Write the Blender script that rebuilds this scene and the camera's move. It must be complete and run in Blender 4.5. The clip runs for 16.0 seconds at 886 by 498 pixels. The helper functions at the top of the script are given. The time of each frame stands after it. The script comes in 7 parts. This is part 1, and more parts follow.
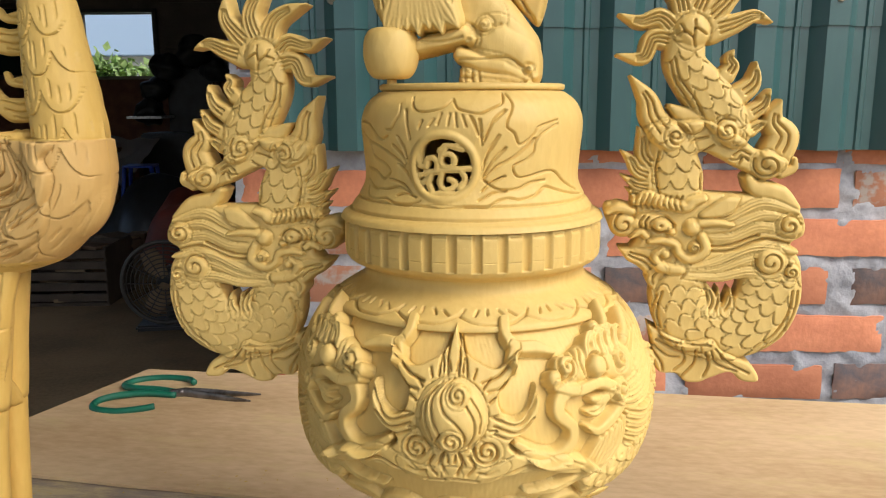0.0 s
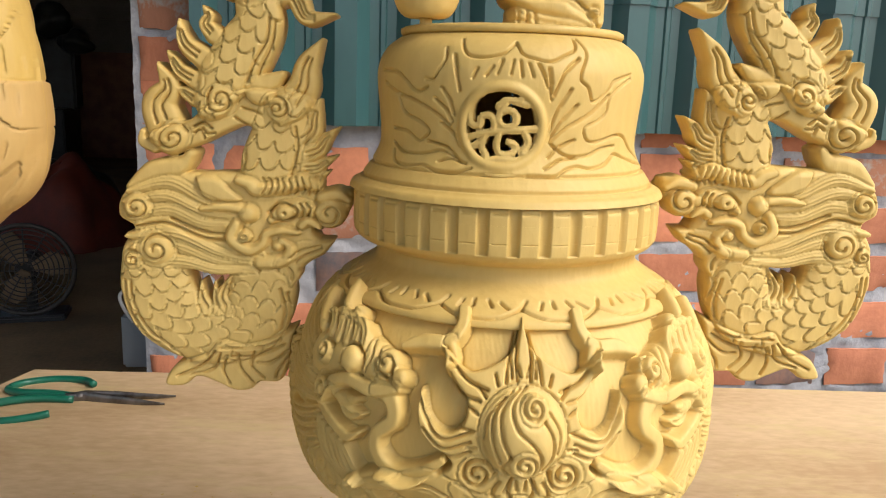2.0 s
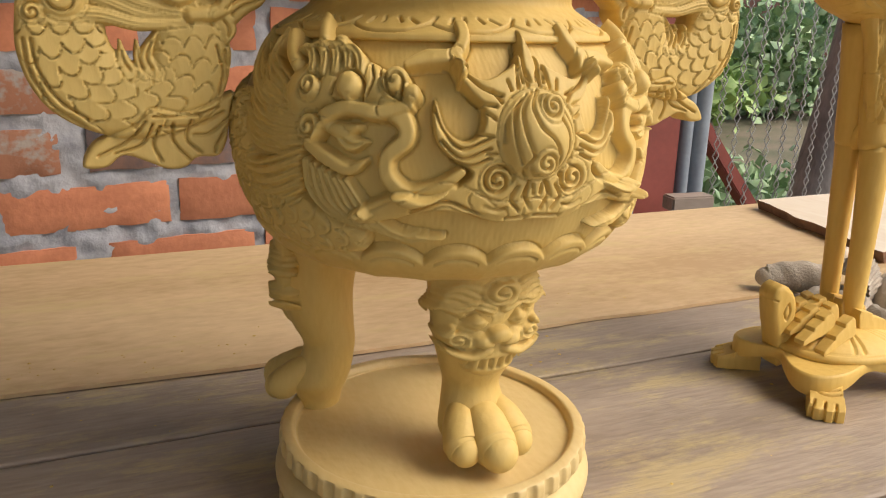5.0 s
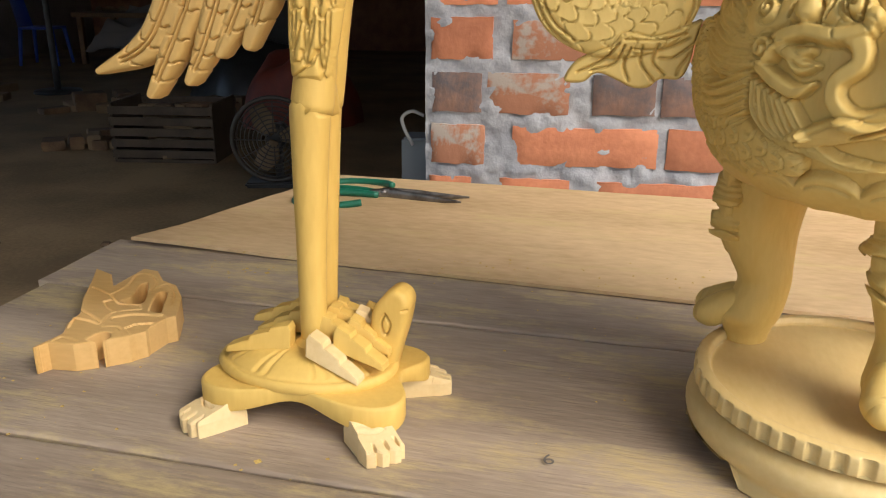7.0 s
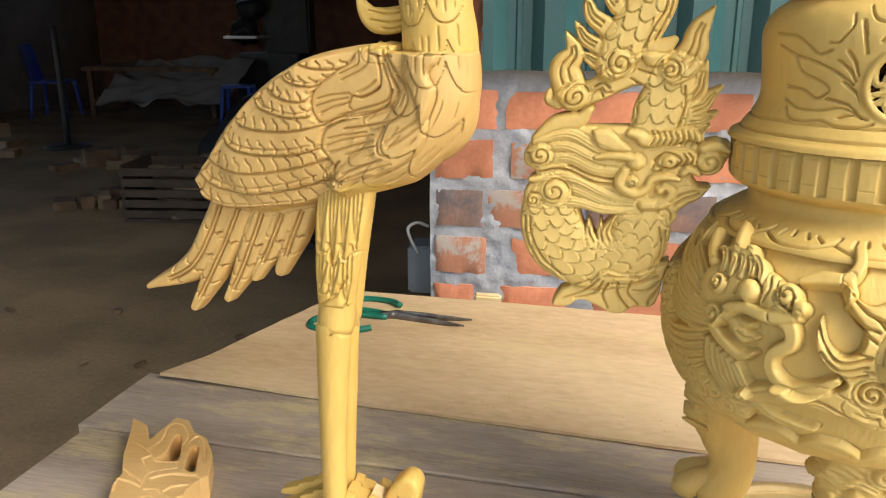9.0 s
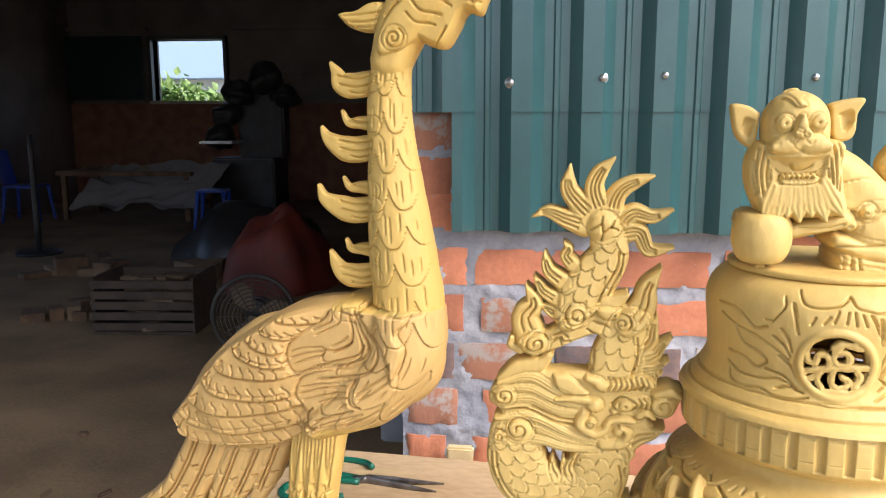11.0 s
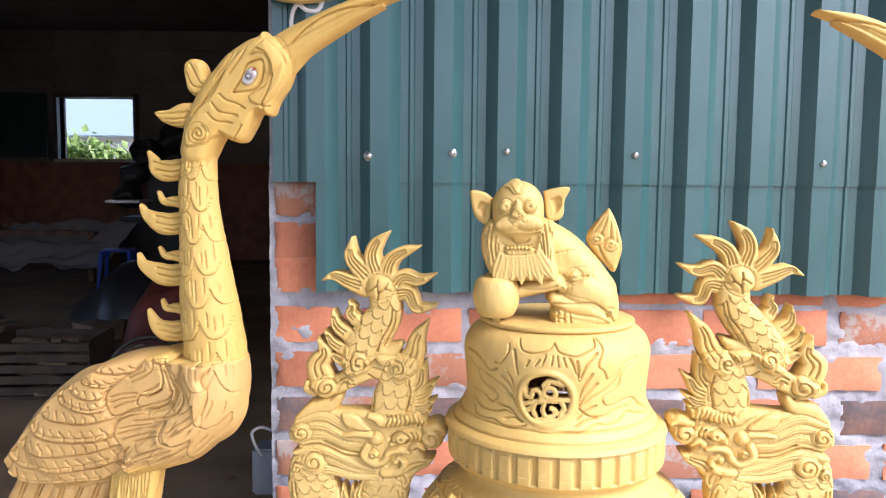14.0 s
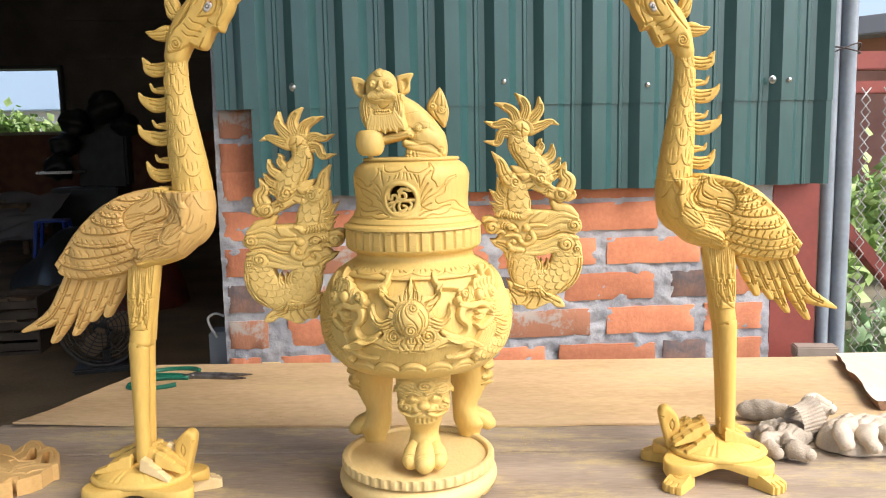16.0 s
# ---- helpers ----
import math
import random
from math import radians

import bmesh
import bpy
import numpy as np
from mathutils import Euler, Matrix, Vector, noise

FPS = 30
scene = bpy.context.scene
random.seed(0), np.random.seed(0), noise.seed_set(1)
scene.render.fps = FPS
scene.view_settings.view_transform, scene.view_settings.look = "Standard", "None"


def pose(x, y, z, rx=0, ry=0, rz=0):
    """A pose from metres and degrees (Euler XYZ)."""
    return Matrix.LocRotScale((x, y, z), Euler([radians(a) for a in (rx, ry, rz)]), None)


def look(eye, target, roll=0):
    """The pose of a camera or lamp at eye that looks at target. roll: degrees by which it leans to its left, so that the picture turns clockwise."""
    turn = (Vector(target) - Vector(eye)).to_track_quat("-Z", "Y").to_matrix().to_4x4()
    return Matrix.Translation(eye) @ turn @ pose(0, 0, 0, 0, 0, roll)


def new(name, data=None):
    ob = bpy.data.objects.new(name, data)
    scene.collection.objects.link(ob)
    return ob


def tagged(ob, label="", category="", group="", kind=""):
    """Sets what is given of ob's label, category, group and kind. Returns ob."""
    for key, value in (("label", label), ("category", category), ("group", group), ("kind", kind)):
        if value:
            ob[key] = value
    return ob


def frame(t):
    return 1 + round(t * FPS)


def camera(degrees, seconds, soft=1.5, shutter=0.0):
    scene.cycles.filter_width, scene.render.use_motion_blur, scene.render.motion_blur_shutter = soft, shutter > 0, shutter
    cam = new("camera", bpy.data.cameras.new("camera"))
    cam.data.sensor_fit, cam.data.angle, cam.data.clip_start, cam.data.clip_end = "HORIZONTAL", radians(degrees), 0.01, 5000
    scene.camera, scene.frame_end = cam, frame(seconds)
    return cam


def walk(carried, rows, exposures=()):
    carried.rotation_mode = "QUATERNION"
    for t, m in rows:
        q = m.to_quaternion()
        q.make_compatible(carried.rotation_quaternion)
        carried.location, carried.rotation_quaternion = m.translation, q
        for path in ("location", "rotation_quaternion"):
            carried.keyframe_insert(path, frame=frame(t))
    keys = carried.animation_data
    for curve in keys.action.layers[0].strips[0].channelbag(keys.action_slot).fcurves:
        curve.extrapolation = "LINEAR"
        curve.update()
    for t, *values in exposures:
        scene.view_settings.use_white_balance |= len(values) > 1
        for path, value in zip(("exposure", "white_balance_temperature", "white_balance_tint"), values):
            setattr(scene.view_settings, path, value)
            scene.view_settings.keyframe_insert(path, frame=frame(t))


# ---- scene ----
cam = camera(58.4, 16.0, soft=1.1)
PATH = [
    (0, (0.144, 0.264, 1.154), (0.073, 2.227, 0.782), -0.2),
    (0.5, (0.118, 0.287, 1.163), (0.027, 2.255, 0.814), -0.2),
    (1, (0.09, 0.31, 1.158), (0.013, 2.277, 0.808), 0.1),
    (1.5, (0.064, 0.339, 1.15), (0.125, 2.305, 0.788), 0.8),
    (2, (0.057, 0.35, 1.133), (0.306, 2.294, 0.734), 1.9),
    (2.5, (0.037, 0.354, 1.111), (0.461, 2.249, 0.631), 1.2),
    (3, (-0.056, 0.384, 1.111), (0.682, 2.17, 0.598), 0.8),
    (3.5, (-0.107, 0.391, 1.1), (0.798, 2.094, 0.569), 0.8),
    (4, (-0.125, 0.386, 1.089), (0.833, 2.057, 0.549), 1.1),
    (4.2, (-0.121, 0.386, 1.078), (0.841, 2.052, 0.531), 1.2),
    (6.3, (0.001, 0.336, 1.012), (0.332, 2.206, 0.383), 1.5),
    (6.5, (-0.011, 0.333, 1.014), (0.099, 2.223, 0.371), 1.2),
    (7, (-0.051, 0.318, 1.02), (-0.293, 2.195, 0.373), 0.4),
    (7.5, (-0.054, 0.308, 1.038), (-0.334, 2.184, 0.404), 0.2),
    (8, (-0.045, 0.306, 1.074), (-0.324, 2.186, 0.452), 0.2),
    (8.5, (-0.046, 0.292, 1.12), (-0.309, 2.182, 0.522), 0.2),
    (9, (-0.048, 0.281, 1.148), (-0.302, 2.185, 0.593), 0.0),
    (9.5, (-0.041, 0.282, 1.175), (-0.279, 2.205, 0.677), -0.3),
    (10, (-0.044, 0.288, 1.204), (-0.266, 2.229, 0.776), -0.3),
    (10.2, (-0.049, 0.285, 1.215), (-0.257, 2.232, 0.808), -0.3),
    (12.3, (-0.016, 0.26, 1.281), (-0.204, 2.239, 1.067), 0.1),
    (12.5, (-0.011, 0.254, 1.284), (-0.197, 2.236, 1.083), 0.1),
    (13, (-0.005, 0.242, 1.289), (-0.184, 2.225, 1.101), 0.0),
    (13.5, (0.033, 0.224, 1.278), (-0.103, 2.21, 1.089), 0.4),
    (14, (0.055, 0.179, 1.266), (0.062, 2.171, 1.087), 0.5),
    (14.5, (0.043, 0.107, 1.221), (0.154, 2.094, 1.028), -0.0),
    (15, (0.033, -0.04, 1.191), (0.182, 1.943, 0.976), -0.7),
    (15.5, (0.048, -0.141, 1.188), (0.206, 1.837, 0.943), -1.2),
    (16, (0.103, -0.187, 1.176), (0.262, 1.79, 0.917), -1.2),
]
EXPOSURES = [(0, -0.15, 6250, 12), (2, -0.05, 6250, 12), (2.6, -0.1, 6300, 11), (3.2, -0.33, 6600, 11), (4.2, -0.38, 6700, 13), (6.3, -0.32, 6900, 13), (6.6, -0.17, 6800, 12), (7, 0.12, 6500, 10), (7.5, 0.42, 6350, 8),
             (8.5, 0.47, 6300, 8), (10.2, 0.47, 6100, 11), (12.3, 0.95, 5600, 26), (13, 1.1, 5500, 27), (13.5, 1.0, 5600, 26), (14, 0.7, 5700, 24), (14.5, 0.45, 5800, 18), (15, 0.3, 5950, 14), (15.5, 0.3, 6250, 13), (16, 0.3, 6300, 13)]
walk(cam, [(t, look(eye, target, roll)) for t, eye, target, roll in PATH], EXPOSURES)

# ---- light: a bright, hazy yard behind the camera, the sun high to the right ----
world = bpy.data.worlds.new("world")
scene.world = world
world.use_nodes = True
wn = world.node_tree.nodes
sky = wn.new("ShaderNodeTexSky")
sky.sky_type, sky.sun_disc = "NISHITA", False
sky.sun_elevation, sky.sun_rotation = radians(48), radians(131)
sky.air_density, sky.dust_density, sky.ozone_density = 1.0, 4.0, 1.0
wn["Background"].inputs["Strength"].default_value = 0.245
world.node_tree.links.new(sky.outputs[0], wn["Background"].inputs["Color"])
sun_data = bpy.data.lights.new("sun", "SUN")
sun_data.energy, sun_data.angle, sun_data.color = 2.75, radians(38), (1.0, 0.95, 0.86)
sun = new("sun", sun_data)
sun.matrix_world = look((2.55, -2.2, 3.75), (0, 0, 0))


# ---- materials ----
def material(name, base, dark, rough=0.6, scale=8.0, detail=5.0, stretch=(1, 1, 1), bump=0.15, fine=120.0, metal=0.0, spread=(0.35, 0.65), jitter=0.0, coat=0.0, bump_size=0.002, dust=None, facet=0.0):
    """Two colours mixed by large noise and fine grain, fine relief, optional change from piece to piece."""
    m = bpy.data.materials.new(name)
    m.use_nodes = True
    n, l = m.node_tree.nodes, m.node_tree.links
    p = n["Principled BSDF"]
    tc, mp = n.new("ShaderNodeTexCoord"), n.new("ShaderNodeMapping")
    mp.inputs["Scale"].default_value = stretch
    l.new(tc.outputs["Object"], mp.inputs["Vector"])
    big, small = n.new("ShaderNodeTexNoise"), n.new("ShaderNodeTexNoise")
    big.inputs["Scale"].default_value, big.inputs["Detail"].default_value = scale, detail
    small.inputs["Scale"].default_value, small.inputs["Detail"].default_value = fine, 4
    for tex in (big, small):
        l.new(mp.outputs[0], tex.inputs["Vector"])
    mix = n.new("ShaderNodeMath")
    mix.operation = "MULTIPLY_ADD"
    l.new(small.outputs["Fac"], mix.inputs[0])
    mix.inputs[1].default_value = 0.35
    l.new(big.outputs["Fac"], mix.inputs[2])
    ramp = n.new("ShaderNodeValToRGB")
    ramp.color_ramp.elements[0].position, ramp.color_ramp.elements[1].position = spread[0] + 0.17, spread[1] + 0.17
    ramp.color_ramp.elements[0].color, ramp.color_ramp.elements[1].color = (*dark, 1), (*base, 1)
    l.new(mix.outputs[0], ramp.inputs["Fac"])
    colour = ramp.outputs["Color"]
    if jitter:
        info, hsv, span = n.new("ShaderNodeObjectInfo"), n.new("ShaderNodeHueSaturation"), n.new("ShaderNodeMapRange")
        span.inputs["To Min"].default_value, span.inputs["To Max"].default_value = 1 - jitter, 1 + jitter
        l.new(info.outputs["Random"], span.inputs["Value"])
        l.new(span.outputs[0], hsv.inputs["Value"])
        l.new(colour, hsv.inputs["Color"])
        colour = hsv.outputs["Color"]
    if dust:
        patch, edge, over = n.new("ShaderNodeTexNoise"), n.new("ShaderNodeValToRGB"), n.new("ShaderNodeMixRGB")
        patch.inputs["Scale"].default_value, patch.inputs["Detail"].default_value, patch.inputs["Roughness"].default_value = 7, 11, 0.78
        dm = n.new("ShaderNodeMapping")
        dm.inputs["Scale"].default_value = (0.7, 2.2, 1)
        l.new(tc.outputs["Object"], dm.inputs["Vector"])
        l.new(dm.outputs[0], patch.inputs["Vector"])
        edge.color_ramp.elements[0].position, edge.color_ramp.elements[1].position = dust, dust + 0.11
        edge.color_ramp.elements[1].color = (0.6, 0.6, 0.6, 1)
        l.new(patch.outputs["Fac"], edge.inputs["Fac"])
        l.new(edge.outputs[0], over.inputs["Fac"])
        l.new(colour, over.inputs["Color1"])
        over.inputs["Color2"].default_value = (0.60, 0.48, 0.22, 1)
        colour = over.outputs[0]
    l.new(colour, p.inputs["Base Color"])
    p.inputs["Metallic"].default_value = metal
    r = n.new("ShaderNodeMapRange")
    r.inputs["To Min"].default_value, r.inputs["To Max"].default_value = max(0.03, rough - 0.12), min(1, rough + 0.12)
    l.new(big.outputs["Fac"], r.inputs["Value"])
    l.new(r.outputs[0], p.inputs["Roughness"])
    p.inputs["Coat Weight"].default_value = coat
    if bump:
        b = n.new("ShaderNodeBump")
        b.inputs["Strength"].default_value, b.inputs["Distance"].default_value = bump, bump_size
        l.new(small.outputs["Fac"], b.inputs["Height"])
        l.new(b.outputs[0], p.inputs["Normal"])
        if facet:
            # shallow scoops left by the gouge
            cell, warp, b2 = n.new("ShaderNodeTexVoronoi"), n.new("ShaderNodeMapping"), n.new("ShaderNodeBump")
            cell.inputs["Scale"].default_value = 170
            warp.inputs["Scale"].default_value = (1, 1, 0.55)
            l.new(tc.outputs["Object"], warp.inputs["Vector"])
            l.new(warp.outputs[0], cell.inputs["Vector"])
            b2.inputs["Strength"].default_value, b2.inputs["Distance"].default_value = facet, 0.0006
            l.new(cell.outputs["Distance"], b2.inputs["Height"])
            l.new(b2.outputs[0], b.inputs["Normal"])
    return m


def plain(name, base, rough=0.5, metal=0.0, emit=None, strength=0.0):
    m = bpy.data.materials.new(name)
    m.use_nodes = True
    p = m.node_tree.nodes["Principled BSDF"]
    p.inputs["Base Color"].default_value, p.inputs["Roughness"].default_value, p.inputs["Metallic"].default_value = (*base, 1), rough, metal
    if emit:
        p.inputs["Emission Color"].default_value, p.inputs["Emission Strength"].default_value = (*emit, 1), strength
    return m


WOOD = material("carved_jackfruit_wood", (0.725, 0.53, 0.175), (0.625, 0.425, 0.115), 0.58, 9, 4, (1, 1, 0.25), 0.12, 260, spread=(0.3, 0.7), facet=0.5)
WOOD_CRANE = material("yellow_crane_wood", (0.73, 0.505, 0.135), (0.61, 0.385, 0.085), 0.58, 7, 4, (1, 1, 0.2), 0.12, 240, spread=(0.3, 0.7), facet=0.5)
WOOD_WING = material("browner_wing_wood", (0.68, 0.45, 0.155), (0.57, 0.355, 0.11), 0.6, 9, 4, (1, 1, 0.25), 0.12, 240, spread=(0.3, 0.7), facet=0.5)
WOOD_PALE = material("fresh_cut_pale_wood", (0.78, 0.62, 0.34), (0.70, 0.52, 0.25), 0.6, 14, 4, (1, 1, 1), 0.12, 260)
WOOD_ORANGE = material("orange_offcut_wood", (0.70, 0.45, 0.17), (0.58, 0.34, 0.105), 0.55, 12, 4, (0.3, 1, 1), 0.15, 260)
WOOD_STAND = material("pale_stand_wood", (0.76, 0.60, 0.29), (0.67, 0.50, 0.21), 0.5, 7, 4, (1, 0.3, 1), 0.12, 240, facet=0.3)
EYE_WHITE = plain("glazed_eye_white", (0.50, 0.48, 0.45), 0.2)
EYE_DARK = plain("glazed_eye_dark", (0.16, 0.17, 0.18), 0.15)
EYE_RED = plain("eye_corner_red", (0.4, 0.05, 0.03), 0.3)
BRICK = material("orange_clay_brick", (0.60, 0.24, 0.125), (0.48, 0.175, 0.09), 0.85, 14, 6, (1, 1, 1), 0.35, 110, jitter=0.2, bump_size=0.002)
BRICK_BURNT = material("burnt_grey_brick", (0.26, 0.15, 0.11), (0.10, 0.09, 0.095), 0.85, 16, 6, (1, 1, 1), 0.35, 110, jitter=0.2, bump_size=0.002)
BRICK_PALE = material("mortar_smeared_brick", (0.42, 0.19, 0.11), (0.42, 0.36, 0.31), 0.88, 18, 6, (1, 1, 1), 0.35, 110, jitter=0.15, spread=(0.42, 0.52), bump_size=0.002)
MORTAR = material("grey_cement_mortar", (0.42, 0.43, 0.455), (0.28, 0.29, 0.315), 0.92, 16, 7, (1, 1, 1), 0.4, 150, bump_size=0.003)
SHEET = material("dark_green_painted_sheet", (0.038, 0.112, 0.112), (0.028, 0.086, 0.088), 0.32, 3, 4, (1, 1, 0.3), 0.04, 60, coat=0.55)
SHEET.node_tree.nodes["Principled BSDF"].inputs["Specular IOR Level"].default_value = 0.6
SHEET.node_tree.nodes["Principled BSDF"].inputs["Coat Roughness"].default_value = 0.24
STEEL = material("zinc_screw", (0.62, 0.62, 0.60), (0.45, 0.45, 0.44), 0.3, 40, 3, metal=1.0, bump=0.05)
PLANK = material("weathered_table_plank", (0.40, 0.325, 0.25), (0.235, 0.185, 0.14), 0.62, 5, 10, (0.35, 2.6, 1), 0.45, 110, jitter=0.10, dust=0.495)
PLY = material("pale_brown_plywood", (0.67, 0.495, 0.285), (0.46, 0.31, 0.155), 0.62, 3, 9, (0.6, 1.5, 1), 0.15, 90, dust=0.52)
DUST = material("yellow_sawdust", (0.60, 0.43, 0.13), (0.50, 0.34, 0.10), 0.95, 60, 5, bump=0.5, fine=300)
CONCRETE = material("dusty_concrete_floor", (0.28, 0.20, 0.105), (0.16, 0.11, 0.055), 0.85, 2, 6, bump=0.2, fine=60)
RED_STEEL = material("red_primer_steel", (0.26, 0.06, 0.045), (0.20, 0.045, 0.035), 0.55, 9, 5, bump=0.1, fine=90)
PIPE = material("grey_painted_pipe", (0.30, 0.35, 0.40), (0.22, 0.26, 0.30), 0.42, 7, 4, bump=0.06, fine=90)
GREEN_VINYL = plain("green_vinyl_grip", (0.008, 0.13, 0.075), 0.38)
BLADE = material("dull_scissor_steel", (0.24, 0.22, 0.20), (0.10, 0.085, 0.07), 0.42, 40, 4, metal=0.9, bump=0.1)
GLOVE = material("grey_knit_glove", (0.47, 0.41, 0.325), (0.34, 0.29, 0.225), 0.95, 30, 5, bump=0.5, fine=420, bump_size=0.003)


# ---- carving tools: heights painted on a grid in millimetres, then laid on a form ----
def smooth_line(points, per=10):
    """Catmull-Rom through the points."""
    p = np.array(points, float)
    if len(p) < 3:
        k = np.linspace(0, 1, per + 1)[:, None]
        return p[0] * (1 - k) + p[-1] * k
    q = np.vstack([2 * p[0] - p[1], p, 2 * p[-1] - p[-2]])
    out = []
    for i in range(1, len(q) - 2):
        for k in range(per):
            t = k / per
            out.append(0.5 * (2 * q[i] + (q[i + 1] - q[i - 1]) * t + (2 * q[i - 1] - 5 * q[i] + 4 * q[i + 1] - q[i + 2]) * t * t
                              + (3 * q[i] - q[i - 1] - 3 * q[i + 1] + q[i + 2]) * t ** 3))
    out.append(p[-1])
    return np.array(out)


class Relief:
    """A height map over u, v (mm). h: height; m: how far inside the outline (mm, negative outside)."""

    def __init__(self, u0, u1, v0, v1, step, base=0.0, filled=False, flip=1, front=None):
        self.step, self.flip, self.deep = step, flip, 1.0
        self.us, self.vs = np.arange(u0, u1 + step * 0.5, step), np.arange(v0, v1 + step * 0.5, step)
        if front:
            # fine where it can be seen, coarse round the back
            mid, side = np.arange(-front, front + step * 0.5, step), np.arange(front + 3 * step, u1, 3 * step)
            self.us = np.concatenate([-side[::-1] if len(side) else side, mid, side])
            self.us = np.concatenate([[u0], self.us, [u1]])
        self.u, self.v = np.meshgrid(self.us, self.vs)
        self.h = np.full(self.u.shape, float(base))
        self.m = np.full(self.u.shape, 99.0 if filled else -99.0)
        self.k = np.zeros(self.u.shape, int)

    def line(self, points, widths, per=10, reach=0.0):
        p = smooth_line([(x * self.flip, y) for x, y in points], per)
        run = np.concatenate([[0], np.cumsum(np.linalg.norm(np.diff(p, axis=0), axis=1))])
        count = int(min(260, max(4, run[-1] / (0.6 * self.step))))
        if run[-1] > self.step:
            q = np.linspace(0, run[-1], count)
            p = np.stack([np.interp(q, run, p[:, 0]), np.interp(q, run, p[:, 1])], 1)
        w = np.interp(np.linspace(0, 1, len(p)), np.linspace(0, 1, len(widths)), widths) if len(widths) > 1 else np.full(len(p), widths[0])
        pad = w.max() + reach + 2 * self.step
        i0, i1 = np.searchsorted(self.us, (p[:, 0].min() - pad, p[:, 0].max() + pad))
        j0, j1 = np.searchsorted(self.vs, (p[:, 1].min() - pad, p[:, 1].max() + pad))
        if i1 <= i0 or j1 <= j0:
            return None
        sl = (slice(j0, j1), slice(i0, i1))
        u, v = self.u[sl], self.v[sl]
        best, sd, idx = np.full(u.shape, -1e9), np.full(u.shape, -1e9), np.zeros(u.shape, int)
        for i in range(len(p)):
            d2 = (u - p[i, 0]) ** 2 + (v - p[i, 1]) ** 2
            power = w[i] ** 2 - d2
            hit = power > best
            best[hit], idx[hit] = power[hit], i
            np.maximum(sd, w[i] - np.sqrt(d2), out=sd)
        tan = np.gradient(p, axis=0)
        tan /= np.linalg.norm(tan, axis=1)[:, None] + 1e-9
        du, dv = u - p[idx, 0], v - p[idx, 1]
        lat = tan[idx, 0] * dv - tan[idx, 1] * du
        along = np.concatenate([[0], np.cumsum(np.linalg.norm(np.diff(p, axis=0), axis=1))])[idx] + tan[idx, 0] * du + tan[idx, 1] * dv
        return sl, np.sqrt(np.maximum(best, 0)), np.sqrt(du * du + dv * dv) / w[idx], lat, along, sd, w[idx], idx / (len(p) - 1)

    def stroke(self, points, widths, h=None, base=0.0, ridges=0, cut=0.8, flat=False, k=None, outline=True, per=10, edge=1.25, power=3.2):
        """A swept form: round with its own half-width as height, or h high; grooves run along it, and edge cuts a groove round it."""
        got = self.line(points, widths, per, reach=2.0)
        if got is None:
            return
        sl, round_h, s, lat, along, sd, w, t = got
        s = np.minimum(s, 1)
        top = base + (round_h if h is None else h * ((1 - s ** 6) if flat else np.maximum(0, 1 - s ** power) ** 0.55))
        if ridges:
            x = np.abs(((lat / w + 1) * 0.5 * (ridges + 1)) % 1.0 - 0.5) * 2
            x = 1 - x
            top = top - 2.7 * self.deep * cut * np.exp(-(x * w / (ridges + 1) / max(0.75, 0.9 * self.step)) ** 2) * (np.abs(lat) < 0.86 * w) * np.minimum(1, w / 3)
        on = sd > 0
        old = self.h[sl]
        if edge:
            old = old - edge * np.exp(-(np.minimum(sd, 0) / max(0.6, 0.95 * self.step)) ** 2) * ~on
            self.h[sl] = old
        win = on & (top > old)
        self.h[sl] = np.where(win, old + (top - old) * np.clip(sd / (1.3 * self.step), 0, 1), old)
        if k is not None:
            self.k[sl] = np.where(win, k, self.k[sl])
        if outline:
            self.m[sl] = np.maximum(self.m[sl], sd)

    def groove(self, points, w=0.8, depth=1.2, per=8):
        w = max(0.72 * w, 0.85 * self.step)
        got = self.line(points, [w], per, reach=2 * w)
        if got:
            self.h[got[0]] -= 4.0 * self.deep * depth * np.exp(-(got[2] / 1.0) ** 2)

    def ridge(self, points, w=1.0, h=1.0, per=8):
        got = self.line(points, [w], per, reach=2 * w)
        if got:
            self.h[got[0]] += h * np.exp(-(got[2] / 1.0) ** 2)

    def ball(self, c, r, h=None, base=0.0, outline=True, k=None):
        self.stroke([c, (c[0] + 0.01, c[1])], [r], h, base, outline=outline, per=2, k=k)

    def curl(self, c, r, h=3.0, base=0.0, turns=1.6, start=0.0, way=1, cut=1.2, w=0.9):
        """A rolled cloud: a low boss with a spiral groove."""
        self.ball(c, r, h, base)
        a = np.linspace(0, turns * 2 * math.pi, int(10 * turns) + 2)
        rr = r * (0.86 - 0.72 * a / a[-1])
        self.groove([(c[0] + q * math.cos(start + way * b), c[1] + q * math.sin(start + way * b)) for q, b in zip(rr, a)], w, cut, 3)

    def scales(self, points, widths, size=9.0, cut=1.0, per=10, inside=0.97, across=1.0, cuts=1, amp=0.62, fit=0.0):
        """Overlapping round-ended scales or feathers over a swept form, lapping along it; cuts: short strokes in each; fit: columns follow the width."""
        got = self.line(points, widths, per)
        if got is None:
            return
        sl, _, s, lat, along, sd, w, t = got
        wide = size * across if not fit else fit * w
        g = max(0.55, 0.8 * self.step)

        def lower(r):
            b = (lat / wide + 0.5 * (r % 2) + 0.5) % 1.0 - 0.5
            return (r + 1) * size - amp * size * (2 * np.abs(b)) ** 2.6
        r = np.floor(along / size)
        r = np.where(along < lower(r), r, r + 1)
